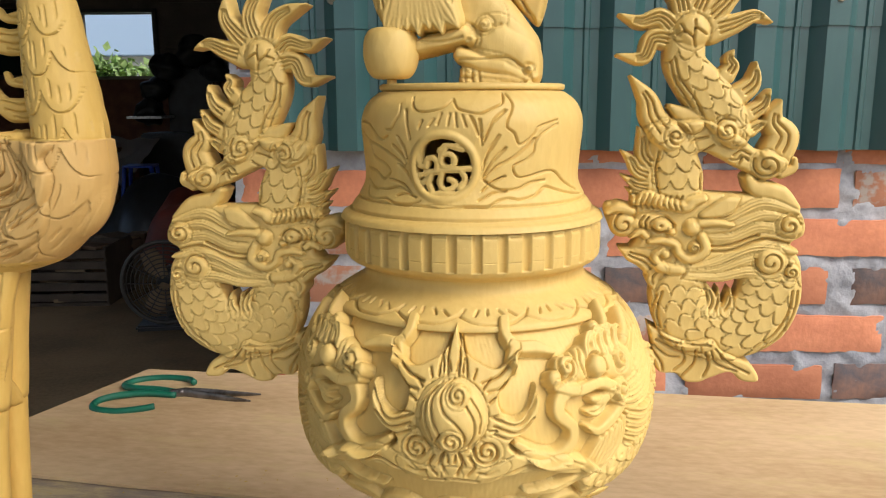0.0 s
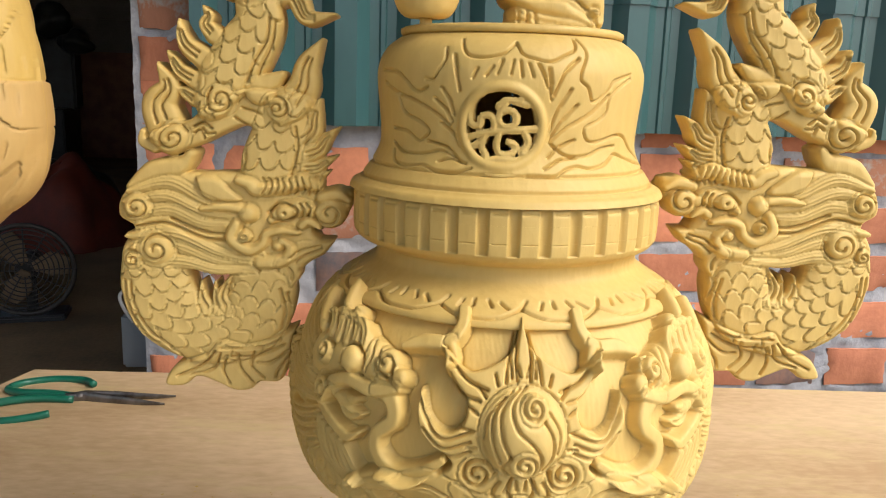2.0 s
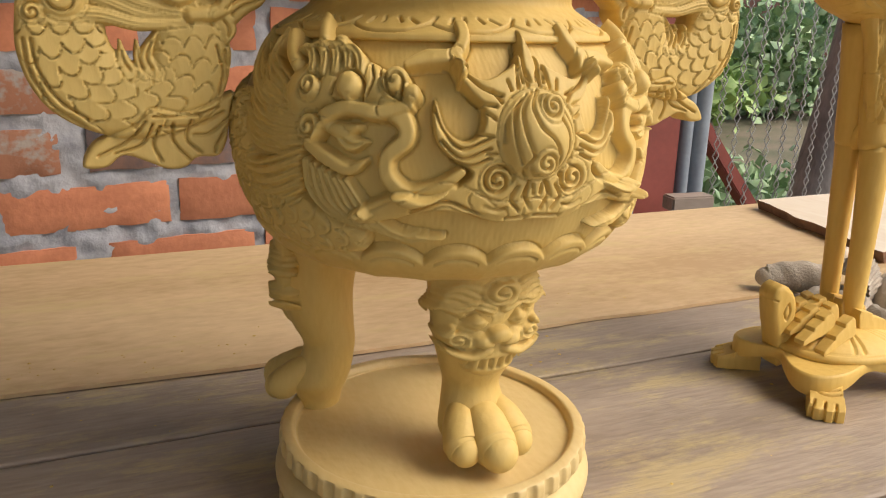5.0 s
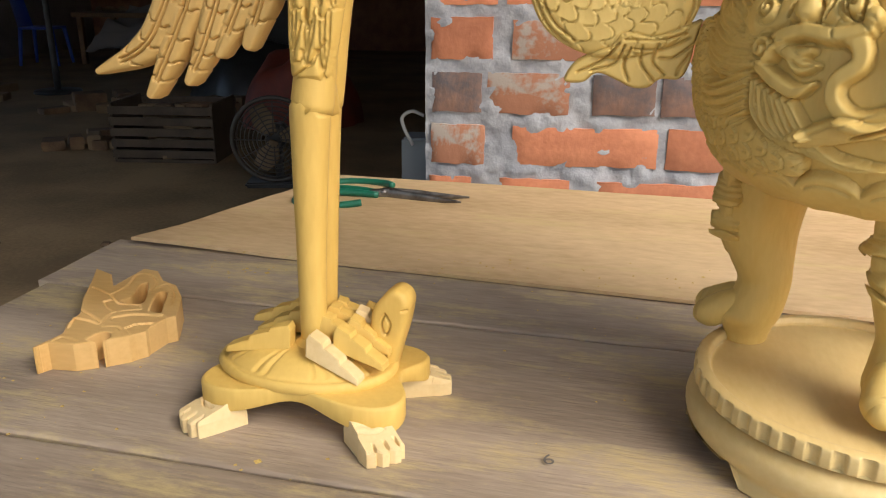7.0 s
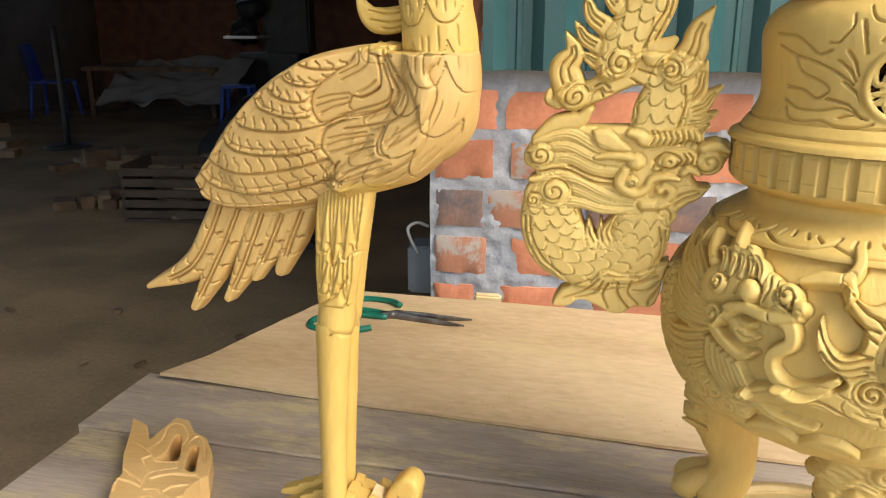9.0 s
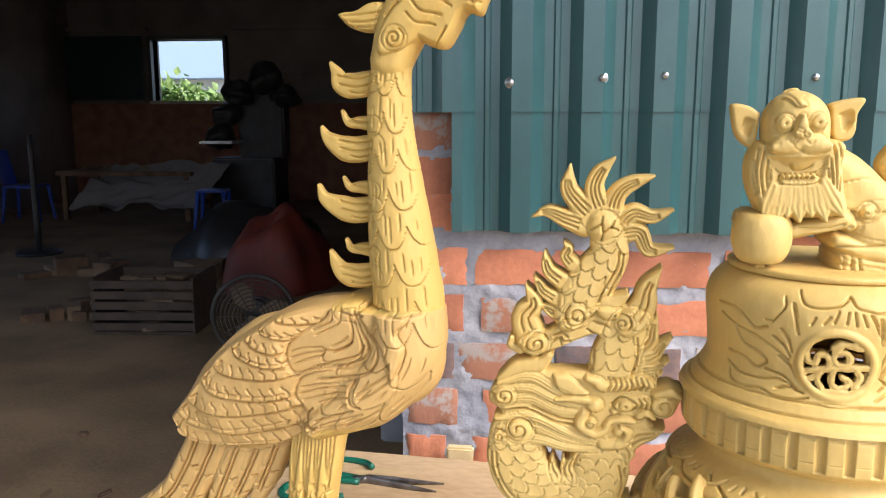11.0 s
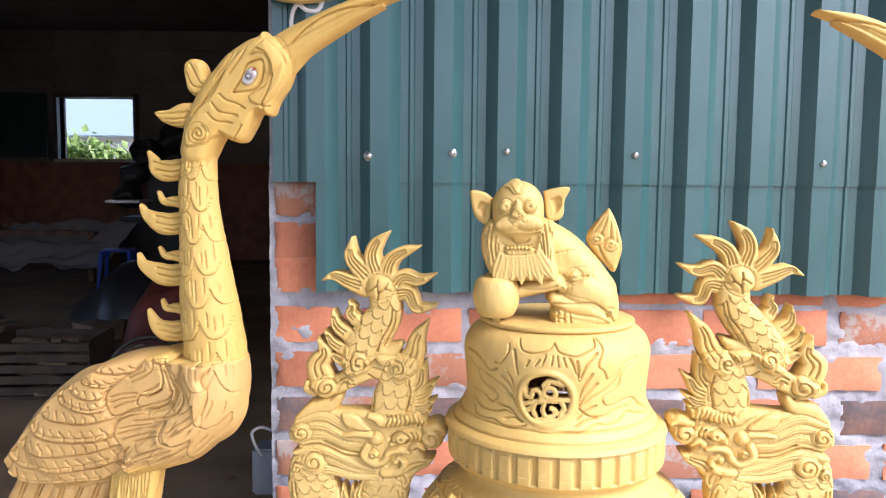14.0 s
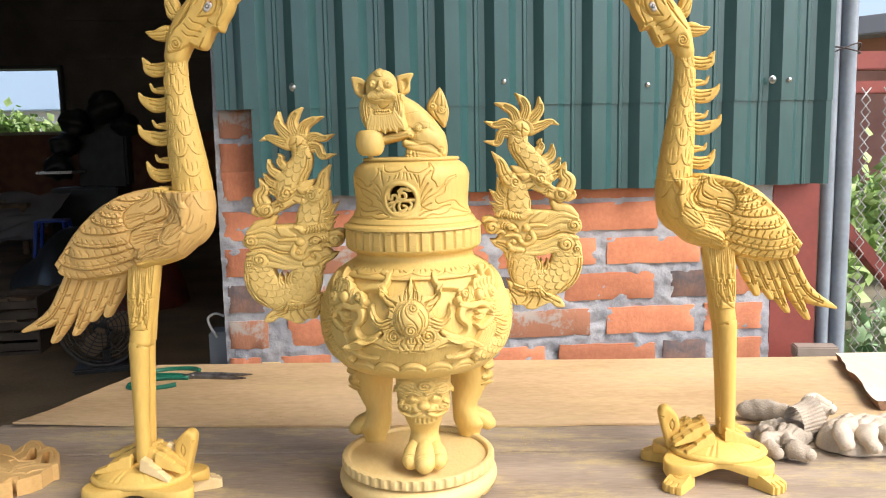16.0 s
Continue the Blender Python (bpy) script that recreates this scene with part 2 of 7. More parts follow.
        e, over = lower(r) - along, along - lower(r - 1)
        out = 0.75 * (1 - np.clip(e / size, 0, 1.3)) - 2.1 * np.exp(-(over / g) ** 2) - 0.25 * np.exp(-(e / g) ** 2)
        if cuts:
            col = lat / wide + 0.5 * (r % 2) + 0.5
            b, col = col % 1.0 - 0.5, np.floor(col)
            for k in range(cuts):
                wob = np.sin(r * 12.9 + col * 7.1 + k * 3.7)
                b0 = (k - (cuts - 1) / 2) * 0.26 + 0.05 * wob
                lo, hi = 0.22 + 0.08 * wob, 0.78 + 0.12 * np.sin(r * 5 + col * 3 + k)
                q = e / size
                out = out - 1.3 * np.exp(-((b - b0) * wide / g) ** 2) * np.clip((q - lo) * 8, 0, 1) * np.clip((hi - q) * 8, 0, 1) * (size > 7)
        self.h[sl] += np.where((s < inside) & (sd > 0), cut * out, 0)

    def plate(self, points, rise, edge=1.5, cut=1.4, k=None, floor=None, per=8, smooth=True, fade=None, hole=False, over=None):
        """Raise all that lies inside an outline by rise, over an edge that wide, and cut a groove round it. floor: least height inside; fade: the rise dies out between two places."""
        p = np.array([(x * self.flip, y) for x, y in points])
        if smooth:
            p = smooth_line([tuple(q) for q in p] + [tuple(p[0])], per)[:-1]
        else:
            p = np.concatenate([np.linspace(a, b, 24, endpoint=False) for a, b in zip(p, np.roll(p, -1, 0))])
        u, v = self.u, self.v
        i0, i1 = np.searchsorted(self.us, (p[:, 0].min() - 4, p[:, 0].max() + 4))
        j0, j1 = np.searchsorted(self.vs, (p[:, 1].min() - 4, p[:, 1].max() + 4))
        sl = (slice(j0, j1), slice(i0, i1))
        u, v = u[sl], v[sl]
        inside, d2 = np.zeros(u.shape, bool), np.full(u.shape, 1e9)
        for a, b in zip(p, np.roll(p, -1, 0)):
            e = b - a
            q = np.clip(((u - a[0]) * e[0] + (v - a[1]) * e[1]) / (e @ e + 1e-9), 0, 1)
            d2 = np.minimum(d2, (u - a[0] - q * e[0]) ** 2 + (v - a[1] - q * e[1]) ** 2)
            if a[1] != b[1]:
                inside ^= ((a[1] > v) != (b[1] > v)) & (u < e[0] * (v - a[1]) / e[1] + a[0])
        d = np.sqrt(d2) * np.where(inside, 1, -1)
        if hole:
            self.m[sl] = np.minimum(self.m[sl], -d)
            return
        h = self.h[sl]
        if over is not None:
            h = np.where(inside, over[sl], h)
        if floor is not None:
            h = np.where(inside, np.maximum(h, floor * np.clip(d / 4, 0, 1) ** 0.4), h)
        x = np.clip(d / edge, 0, 1)
        if fade:
            rise = rise * np.clip((fade[1] - u * self.flip) / (fade[1] - fade[0]), 0, 1)
        h = h + rise * np.where(inside, np.sqrt(1 - (1 - x) ** 2), 0) - cut * np.exp(-(d / max(0.7, self.step)) ** 2) * (d < 0.3 * self.step)
        self.h[sl] = h
        if k is not None:
            self.k[sl] = np.where(inside, k, self.k[sl])
        self.m[sl] = np.maximum(self.m[sl], d)

    def cuts(self, lines, w=0.7, depth=1.0):
        for line in lines:
            self.groove(line, w, depth, 6)


class Shell:
    """Collects pieces of surface (metres) for one mesh."""

    def __init__(self):
        self.v, self.f, self.mi, self.sm, self.n = [], [], [], [], 0

    def add(self, verts, quads, slot=0, smooth=True):
        verts, quads = np.asarray(verts, float).reshape(-1, 3), np.asarray(quads, int).reshape(-1, 4)
        self.v.append(verts)
        self.f.append(quads + self.n)
        self.mi.append(np.full(len(quads), slot) if np.isscalar(slot) else np.asarray(slot))
        self.sm.append(np.full(len(quads), smooth))
        self.n += len(verts)

    def relief(self, r, form, half=None, slots=None, both=True, rim=0.0, smooth=True):
        """Lay a Relief on form(u, v, h) -> x, y, z arrays. half: half thickness of a slab (its back is the mirror); None: one skin."""
        ny, nx = r.h.shape
        keep = r.m > -0.55 * r.step
        cell = keep[:-1, :-1] & keep[1:, :-1] & keep[:-1, 1:] & keep[1:, 1:]
        used = np.zeros((ny, nx), bool)
        for a in (slice(0, -1), slice(1, None)):
            for b in (slice(0, -1), slice(1, None)):
                used[a, b] |= cell
        u, v, h = r.u.copy(), r.v.copy(), r.h.copy()
        full = np.zeros((ny, nx), int)
        for a in (slice(0, -1), slice(1, None)):
            for b in (slice(0, -1), slice(1, None)):
                full[a, b] += cell
        edge = used & (full < 4)
        edge[0, :] = edge[-1, :] = False
        edge[:, 0] = edge[:, -1] = False
        gv, gu = np.gradient(np.clip(r.m, -4 * r.step, 4 * r.step), r.step)
        g2 = gu * gu + gv * gv + 1e-3
        move = np.clip(r.m, -1.2 * r.step, 1.2 * r.step)
        u = np.where(edge, u - np.clip(move * gu / g2, -r.step, r.step), u)
        v = np.where(edge, v - np.clip(move * gv / g2, -r.step, r.step), v)
        if half is not None:
            h = np.where(edge, rim, np.maximum(h, 0.02))
        num = np.full((ny, nx), -1)
        num[used] = np.arange(used.sum())
        q = np.stack([num[:-1, :-1][cell], num[:-1, 1:][cell], num[1:, 1:][cell], num[1:, :-1][cell]], 1)
        slot = r.k[:-1, :-1][cell] if slots is None else slots
        front = np.stack(form(u[used], v[used], h[used] + (half or 0)), 1) * 0.001
        if half is None:
            self.add(front, q, slot, smooth)
            return
        backs = np.stack(form(u[used], v[used], -(h[used] if both else 0 * h[used]) - half), 1) * 0.001
        n = len(front)
        # walls along the open edges
        e = np.concatenate([q[:, [0, 1]], q[:, [1, 2]], q[:, [2, 3]], q[:, [3, 0]]])
        key = np.sort(e, 1)
        code = key[:, 0] * (n + 1) + key[:, 1]
        _, first, count = np.unique(code, return_index=True, return_counts=True)
        e = e[first[count == 1]]
        wall = np.stack([e[:, 1], e[:, 0], e[:, 0] + n, e[:, 1] + n], 1)
        sl = slot if not np.isscalar(slot) else np.full(len(q), slot)
        self.add(np.concatenate([front, backs]), np.concatenate([q, q[:, ::-1] + n, wall]), np.concatenate([sl, sl, np.full(len(wall), sl[0] if len(sl) else 0)]), smooth)

    def tube(self, points, radii, seg=14, squash=(1.0, 1.0), slot=0, per=6, ends=True, wave=None):
        """A round bar along a smooth line (metres). squash: widths across and up; wave(angle, t): change of radius."""
        p = smooth_line(points, per)
        w = np.interp(np.linspace(0, 1, len(p)), np.linspace(0, 1, len(radii)), radii)
        tan = np.gradient(p, axis=0)
        tan /= np.linalg.norm(tan, axis=1)[:, None] + 1e-12
        ref = np.array([0.0, -1.0, 0.0]) if abs(tan[:, 1]).mean() < 0.8 else np.array([0.0, 0.0, 1.0])
        a = np.arange(seg) * 2 * math.pi / seg
        vs = []
        rows = list(range(len(p)))
        for i in rows:
            s = np.cross(tan[i], ref)
            s /= np.linalg.norm(s) + 1e-12
            t = np.cross(s, tan[i])
            k = w[i] * (1 + (wave(a, i / (len(p) - 1)) if wave else 0 * a))
            vs.append(p[i] + (np.cos(a) * k * squash[0])[:, None] * s + (np.sin(a) * k * squash[1])[:, None] * t)
        if ends:
            vs = [np.repeat(p[:1] - tan[:1] * 0, seg, 0)] + vs + [np.repeat(p[-1:], seg, 0)]
        self.grid(np.array(vs), True, slot)

    def grid(self, arr, closed=False, slot=0, smooth=True):
        """A grid of points, rows by columns; closed: the columns run round."""
        m, n = arr.shape[:2]
        i, j = np.meshgrid(np.arange(m - 1), np.arange(n if closed else n - 1), indexing="ij")
        j2 = (j + 1) % n
        self.add(arr.reshape(-1, 3), np.stack([i * n + j, i * n + j2, (i + 1) * n + j2, (i + 1) * n + j], -1).reshape(-1, 4), slot, smooth)

    def lathe(self, profile, seg=96, slot=0, wave=None, per=6, smooth=True, at=(0, 0, 0), squash=(1, 1)):
        """Turn a profile of (radius, height) round the upright axis. wave(angle, t): change of radius in metres."""
        p = smooth_line(profile, per) if smooth else np.array(profile, float)
        a = np.arange(seg) * 2 * math.pi / seg
        rows = []
        for i, (r, z) in enumerate(p):
            rr = r + (wave(a, i / (len(p) - 1)) if wave else 0 * a)
            rows.append(np.stack([np.sin(a) * rr * squash[0] + at[0], -np.cos(a) * rr * squash[1] + at[1], np.full(seg, z) + at[2]], 1))
        self.grid(np.array(rows), True, slot)

    def ball(self, c, r, squash=(1, 1, 1), slot=0, seg=20):
        t = np.linspace(0.02, math.pi - 0.02, seg // 2 + 1)
        a = np.arange(seg) * 2 * math.pi / seg
        self.grid(np.array([np.stack([c[0] + r * squash[0] * np.sin(b) * np.sin(a), c[1] - r * squash[1] * np.sin(b) * np.cos(a), np.full(seg, c[2] - r * squash[2] * np.cos(b))], 1) for b in t]), True, slot)

    def box(self, c, s, turn=0.0, slot=0, taper=1.0, bend=0.0):
        """A block with slightly eased edges. c: centre of its base; s: sizes; turn: degrees about the upright."""
        e = min(s) * 0.12
        ca, sa = math.cos(radians(turn)), math.sin(radians(turn))
        rows = []
        for z, inset in ((0, e), (e, 0), (s[2] - e, 0), (s[2], e)):
            k = 1 + (taper - 1) * z / s[2]
            x, y = s[0] / 2 * k - inset, s[1] / 2 * k - inset
            pts = [(-x, -y), (x, -y), (x, y), (-x, y)]
            rows.append([(c[0] + px * ca - py * sa, c[1] + px * sa + py * ca, c[2] + z) for px, py in pts])
        low = [[tuple(np.mean(rows[0], 0))] * 4]
        high = [[tuple(np.mean(rows[-1], 0))] * 4]
        self.grid(np.array(low + rows + high), True, slot, False)

    def mesh(self, name, mats, smooth=True):
        me = bpy.data.meshes.new(name)
        v, f, mi = np.concatenate(self.v), np.concatenate(self.f), np.concatenate(self.mi)
        me.vertices.add(len(v))
        me.vertices.foreach_set("co", v.ravel())
        me.loops.add(4 * len(f))
        me.loops.foreach_set("vertex_index", f.ravel())
        me.polygons.add(len(f))
        me.polygons.foreach_set("loop_start", np.arange(0, 4 * len(f), 4))
        me.polygons.foreach_set("use_smooth", np.concatenate(self.sm) & smooth)
        for m in mats:
            me.materials.append(m)
        me.polygons.foreach_set("material_index", mi.astype(np.int32))
        me.update()
        me.validate()
        return me


def thing(name, mesh_data, m, label, category, group="", kind=""):
    ob = new(name, mesh_data)
    ob.matrix_world = m
    return tagged(ob, label, category, group, kind)


def empty(name, m, label, category, group="", kind=""):
    ob = new(name)
    ob.empty_display_size = 0.05
    ob.matrix_world = m
    return tagged(ob, label, category, group, kind)


def part(name, data, parent, label="", m=None):
    """A mesh, or a Shell with its materials, as one part under a thing or part; m: its pose within the parent."""
    ob = new(name, data)
    ob.parent = parent
    if m is not None:
        ob.matrix_basis = m
    return tagged(ob, label)


def block(name, x0, x1, y0, y1, z0, z1, mat, bevel=0.003):
    """A box mesh with eased edges."""
    bm = bmesh.new()
    bmesh.ops.create_cube(bm, size=1)
    for v in bm.verts:
        v.co = ((x0 + x1) / 2 + v.co.x * (x1 - x0), (y0 + y1) / 2 + v.co.y * (y1 - y0), (z0 + z1) / 2 + v.co.z * (z1 - z0))
    if bevel:
        bmesh.ops.bevel(bm, geom=bm.edges[:], offset=bevel, segments=2, affect="EDGES")
    me = bpy.data.meshes.new(name)
    bm.to_mesh(me)
    bm.free()
    me.materials.append(mat)
    return me


def structure(name, data, label, category):
    return tagged(new(name, data), label, category, kind="structure")


# ---- the place: yard, workshop, brick front with green sheeting ----
WALL_Y, WALL_L, WALL_R = 1.517, -0.235, 0.985


def ground_sheet():
    s = Shell()
    n = 40
    x = np.sign(np.linspace(-1, 1, n)) * np.abs(np.linspace(-1, 1, n)) ** 3 * 400
    u, v = np.meshgrid(x, x)
    s.grid(np.stack([u, v, -0.006 + 0 * u], -1))
    return s.mesh("ground", [material("packed_yard_earth", (0.24, 0.20, 0.145), (0.12, 0.125, 0.07), 0.95, 1.5, 6, bump=0.4, fine=40)])


structure("ground", ground_sheet(), "packed earth yard round the workshop", "ground")
structure("floor", block("floor", -7, 1.0, 1.56, 12.2, -0.1, 0.002, CONCRETE, 0), "dusty brown concrete workshop floor", "floor")
DARK_SHEET = material("old_dark_sheeting", (0.24, 0.215, 0.185), (0.16, 0.14, 0.12), 0.6, 2, 5, bump=0.1, fine=40)
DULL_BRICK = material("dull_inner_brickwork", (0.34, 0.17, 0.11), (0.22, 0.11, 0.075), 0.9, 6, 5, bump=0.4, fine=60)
back = structure("wall_back", block("wall_back", -7, -5.66, 12.2, 12.4, 0, 3.4, DARK_SHEET, 0), "dark far workshop wall of brick and sheeting", "wall")
for nm, a in (("upper_wall", (-4.53, 1.0, 12.2, 12.4, 0, 3.4)), ("wall_below_window", (-5.66, -4.53, 12.2, 12.4, 0, 1.5)), ("wall_above_window", (-5.66, -4.53, 12.2, 12.4, 2.41, 3.4))):
    part(nm, block(nm, *a, DARK_SHEET, 0), back)
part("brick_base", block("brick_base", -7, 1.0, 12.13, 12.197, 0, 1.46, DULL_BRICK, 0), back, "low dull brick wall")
for z in (1.9, 2.55, 3.1):
    part("purlin", block("purlin", -7, -5.72, 12.12, 12.19, z, z + 0.06, DARK_SHEET, 0), back)
    part("purlin", block("purlin", -4.42, 1.0, 12.12, 12.19, z, z + 0.06, DARK_SHEET, 0), back)
# wall stops short, out of view: an invented gap lets daylight brighten the room
side = structure("wall_left", block("wall_left", -7.2, -7, 6.4, 12.4, 0, 3.4, DARK_SHEET, 0), "dark side wall of the workshop with an added unseen gap for daylight", "wall")
part("wall_over_light_gap", block("wall_over_light_gap", -7.2, -7, 1.5, 6.398, 2.7, 3.4, DARK_SHEET, 0), side)
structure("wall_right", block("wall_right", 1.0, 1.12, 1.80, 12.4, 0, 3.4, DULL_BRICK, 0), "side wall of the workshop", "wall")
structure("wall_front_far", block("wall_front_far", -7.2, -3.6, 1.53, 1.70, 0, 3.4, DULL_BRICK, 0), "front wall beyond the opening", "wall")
structure("lintel", block("lintel", -3.6, -0.24, 1.53, 1.70, 2.7, 3.4, DARK_SHEET, 0), "dark sheeting over the wide workshop opening", "wall")
# added slab, out of view: blocks sun and sky so the left falls darker
structure("light_blocker", block("light_blocker", -7.3, 0.95, -1.8, 1.19, 2.62, 2.66, DARK_SHEET, 0), "unseen dark slab added overhead to dim the left side", "roof")
structure("ceiling", block("ceiling", -7.3, 1.2, 1.2, 12.5, 3.4, 3.5, DARK_SHEET, 0), "dark workshop roof", "ceiling")


def wall_core():
    """Mortar body of the front wall with a rough, uneven face."""
    s = Shell()
    rng = np.random.RandomState(3)
    for x0, x1, z0, z1 in ((WALL_L, WALL_R, 0.0, 1.079), (WALL_L, -0.152, 1.079, 1.3)):
        xs, zs = np.arange(x0, x1 + 0.004, 0.006), np.arange(max(z0, 0.58), z1 + 0.003, 0.006)
        xs[-1], zs[-1] = x1, z1
        x, z = np.meshgrid(xs, zs)
        y = np.zeros(x.shape)
        for i in range(x.shape[0]):
            for j in range(x.shape[1]):
                p = Vector((x[i, j] * 26, z[i, j] * 40, 1.7))
                y[i, j] = 0.0062 * noise.noise(p) + 0.0038 * noise.noise(p * 2.7) + 0.0016 * noise.noise(p * 7)
        s.grid(np.stack([x, WALL_Y + 0.0055 - y, z], -1))
    face = s.mesh("mortar_face", [MORTAR])
    return face


front = structure("wall_front", block("wall_front", WALL_L, WALL_R, WALL_Y + 0.014, WALL_Y + 0.19, 0, 1.076, MORTAR, 0), "brick front wall with thick grey mortar joints", "wall")
part("pier", block("pier", WALL_L, -0.153, WALL_Y + 0.014, WALL_Y + 0.19, 1.078, 2.7, MORTAR, 0), front)
part("mortar_face", wall_core(), front, "rough grey cement joints")


def sheet_panel(x0, x1, z0, z1, y):
    """Ribbed painted sheet; ribs stand towards the yard."""
    pitch, xs = 0.103, []
    k = math.floor((x0 - 0.676) / pitch)
    pts = []
    while 0.676 + k * pitch < x1 + pitch:
        c = 0.676 + k * pitch
        for dx, dy in ((-0.033, 0), (-0.015, -0.021), (0.015, -0.021), (0.033, 0), (0.046, 0), (0.0485, -0.0028), (0.0545, -0.0028), (0.057, 0)):
            pts.append((c + dx, dy))
        k += 1
    pts = [p for p in pts if x0 < p[0] < x1]
    pts = [(x0, pts[0][1])] + pts + [(x1, pts[-1][1])]
    zs = np.linspace(z0, z1, 24)
    s = Shell()
    fr = np.array([[(px, y + py + 0.0022 * noise.noise(Vector((px * 5, z * 2.2, y * 9))) + 0.0008 * noise.noise(Vector((px * 19, z * 9, 3))), z) for px, py in pts] for z in zs])
    s.grid(fr)
    s.grid((fr + (0, 0.0014, 0))[:, ::-1])
    lo = np.stack([fr[0], fr[0] + (0, 0.0014, 0)])
    s.grid(lo[::-1])
    hi = np.stack([fr[:, 0], fr[:, 0] + (0, 0.0014, 0)])
    s.grid(hi)
    return s.mesh("sheet_panel", [SHEET], smooth=False)


sheeting = structure("wall_sheeting", sheet_panel(-0.149, 1.085, 1.076, 1.33, 1.4965), "dark green ribbed metal sheeting fixed with screws", "wall cladding")
part("upper_sheet", sheet_panel(-0.222, 1.085, 1.257, 2.8, 1.4935), sheeting)
structure("backing_wall", block("backing_wall", -0.15, 1.08, 1.52, 1.66, 1.08, 2.8, DARK_SHEET, 0), "dark framing behind the sheeting", "wall")


def screw_mesh():
    s = Shell()
    s.lathe([(0.0085, 0), (0.0088, 0.0012), (0.0075, 0.002), (0.0055, 0.0022), (0.0052, 0.0065), (0.0040, 0.0085), (0.0, 0.0088)], 20, smooth=False)
    return s.mesh("screw", [STEEL])


SCREW = screw_mesh()
for x, z in ((-0.062, 1.300), (0.072, 1.306), (0.161, 1.309), (0.370, 1.305), (0.676, 1.294), (0.951, 1.301), (0.986, 1.300)):
    part("screw", SCREW, sheeting, "zinc roofing screw", Matrix.Translation((x, 1.4765, z)) @ pose(0, 0, 0, 90, 0, 0))

# ---- the work table ----
TURN = -6.3
TABLE = pose(0, 0.75, 0.75, 0, 0, TURN)
table = empty("work_table", TABLE @ pose(0, 0, -0.75), "long weathered plank work table dusted with sawdust", "table")


def plank_mesh(name, x0, x1, y0, y1, thick, mat, seed):
    """A board with worn, wavering edges and a slightly uneven top."""
    s = Shell()
    xs, ys = np.linspace(x0, x1, 90), np.concatenate([[0, 0.004, 0.012], np.linspace(0.04, 0.96, 10), [0.988, 0.996, 1]])
    top = []
    for t in ys:
        row = []
        for x in xs:
            a = y0 + 0.0012 * noise.noise(Vector((x * 9, seed, 1))) + 0.0008 * noise.noise(Vector((x * 47, seed, 5)))
            b = y1 + 0.0012 * noise.noise(Vector((x * 9, seed, 3))) + 0.0008 * noise.noise(Vector((x * 47, seed, 7)))
            y = a + (b - a) * t
            z = 0.0008 * noise.noise(Vector((x * 3, y * 14, seed))) - (0.0016 if t in (0, 1) else 0.0004 if t in (0.004, 0.996) else 0)
            row.append((x, y, z))
        top.append(row)
    top = np.array(top)
    low = top.copy()
    low[..., 2] = -thick
    s.grid(top)
    s.grid(low[::-1])
    for a, b in ((top[0], low[0]), (low[-1], top[-1])):
        s.grid(np.stack([b, a]))
    for a, b in ((top[:, 0], low[:, 0]), (low[:, -1], top[:, -1])):
        s.grid(np.stack([a, b]))
    return s.mesh(name, [mat])


for i, (y0, y1, xl) in enumerate(((-0.52, -0.305, -0.502), (-0.3025, -0.083, -0.509), (-0.0800, 0.1445, -0.521), (0.1480, 0.276, -0.535), (0.2785, 0.566, -0.400))):
    part("plank", plank_mesh("plank", xl, 1.32, y0, y1, 0.03, PLANK, i * 3.7), table, m=pose(0, 0, 0.75))
for x in (-0.36, 1.24):
    for y in (-0.44, 0.49):
        part("leg", block("leg", x - 0.035, x + 0.035, y - 0.035, y + 0.035, 0, 0.719, PLANK), table)
for y in (-0.45, 0.50):
    part("rail", block("rail", -0.324, 1.204, y - 0.015, y + 0.015, 0.62, 0.718, PLANK), table)


def ply_mesh():
    s = Shell()
    n, m = 120, 12
    rows = []
    for j in range(m + 1):
        t = j / m
        row = []
        for i in range(n + 1):
            f = i / n
            xl = (-0.513 + 0.026 * t / 0.16 + 0.0 if t < 0.16 else -0.487 + 0.075 * (t - 0.16) / 0.84) + 0.003 * noise.noise(Vector((t * 22, 3, 1)))
            x = xl + (1.30 - xl) * f
            ya = 0.262 - 0.022 * min(1, max(0, (x + 0.45) / 0.5)) + 0.0025 * noise.noise(Vector((x * 14, 8, 1)))
            y = ya + (0.600 - ya) * t
            curl = 0.004 * math.exp(-((f / 0.06) ** 2)) * (1 - t)
            row.append((x, y, 0.0045 + curl + 0.001 * noise.noise(Vector((x * 4, y * 7, 2)))))
        rows.append(row)
    top = np.array(rows)
    low = top.copy()
    low[..., 2] -= 0.0035
    s.grid(top)
    s.grid(low[::-1])
    s.grid(np.stack([low[0], top[0]]))
    s.grid(np.stack([top[-1], low[-1]]))
    s.grid(np.stack([top[:, 0], low[:, 0]]))
    return s.mesh("plywood_sheet", [PLY])


thing("plywood_sheet", ply_mesh(), TABLE, "thin pale brown plywood sheet lying on the table", "plywood sheet")


# ---- the incense burner ----
BURNER = pose(0.146, 0.775, 0.75, 0, 0, -6)
burner = empty("incense_burner", BURNER, "large carved yellow wood incense burner on a round stand", "incense burner")
BELLY = smooth_line([(56, 160), (67, 160.4), (79, 163), (90, 169), (99.5, 179), (106, 193), (110, 212), (110, 232), (107, 248), (99, 264), (90, 276), (84, 281)], 8)
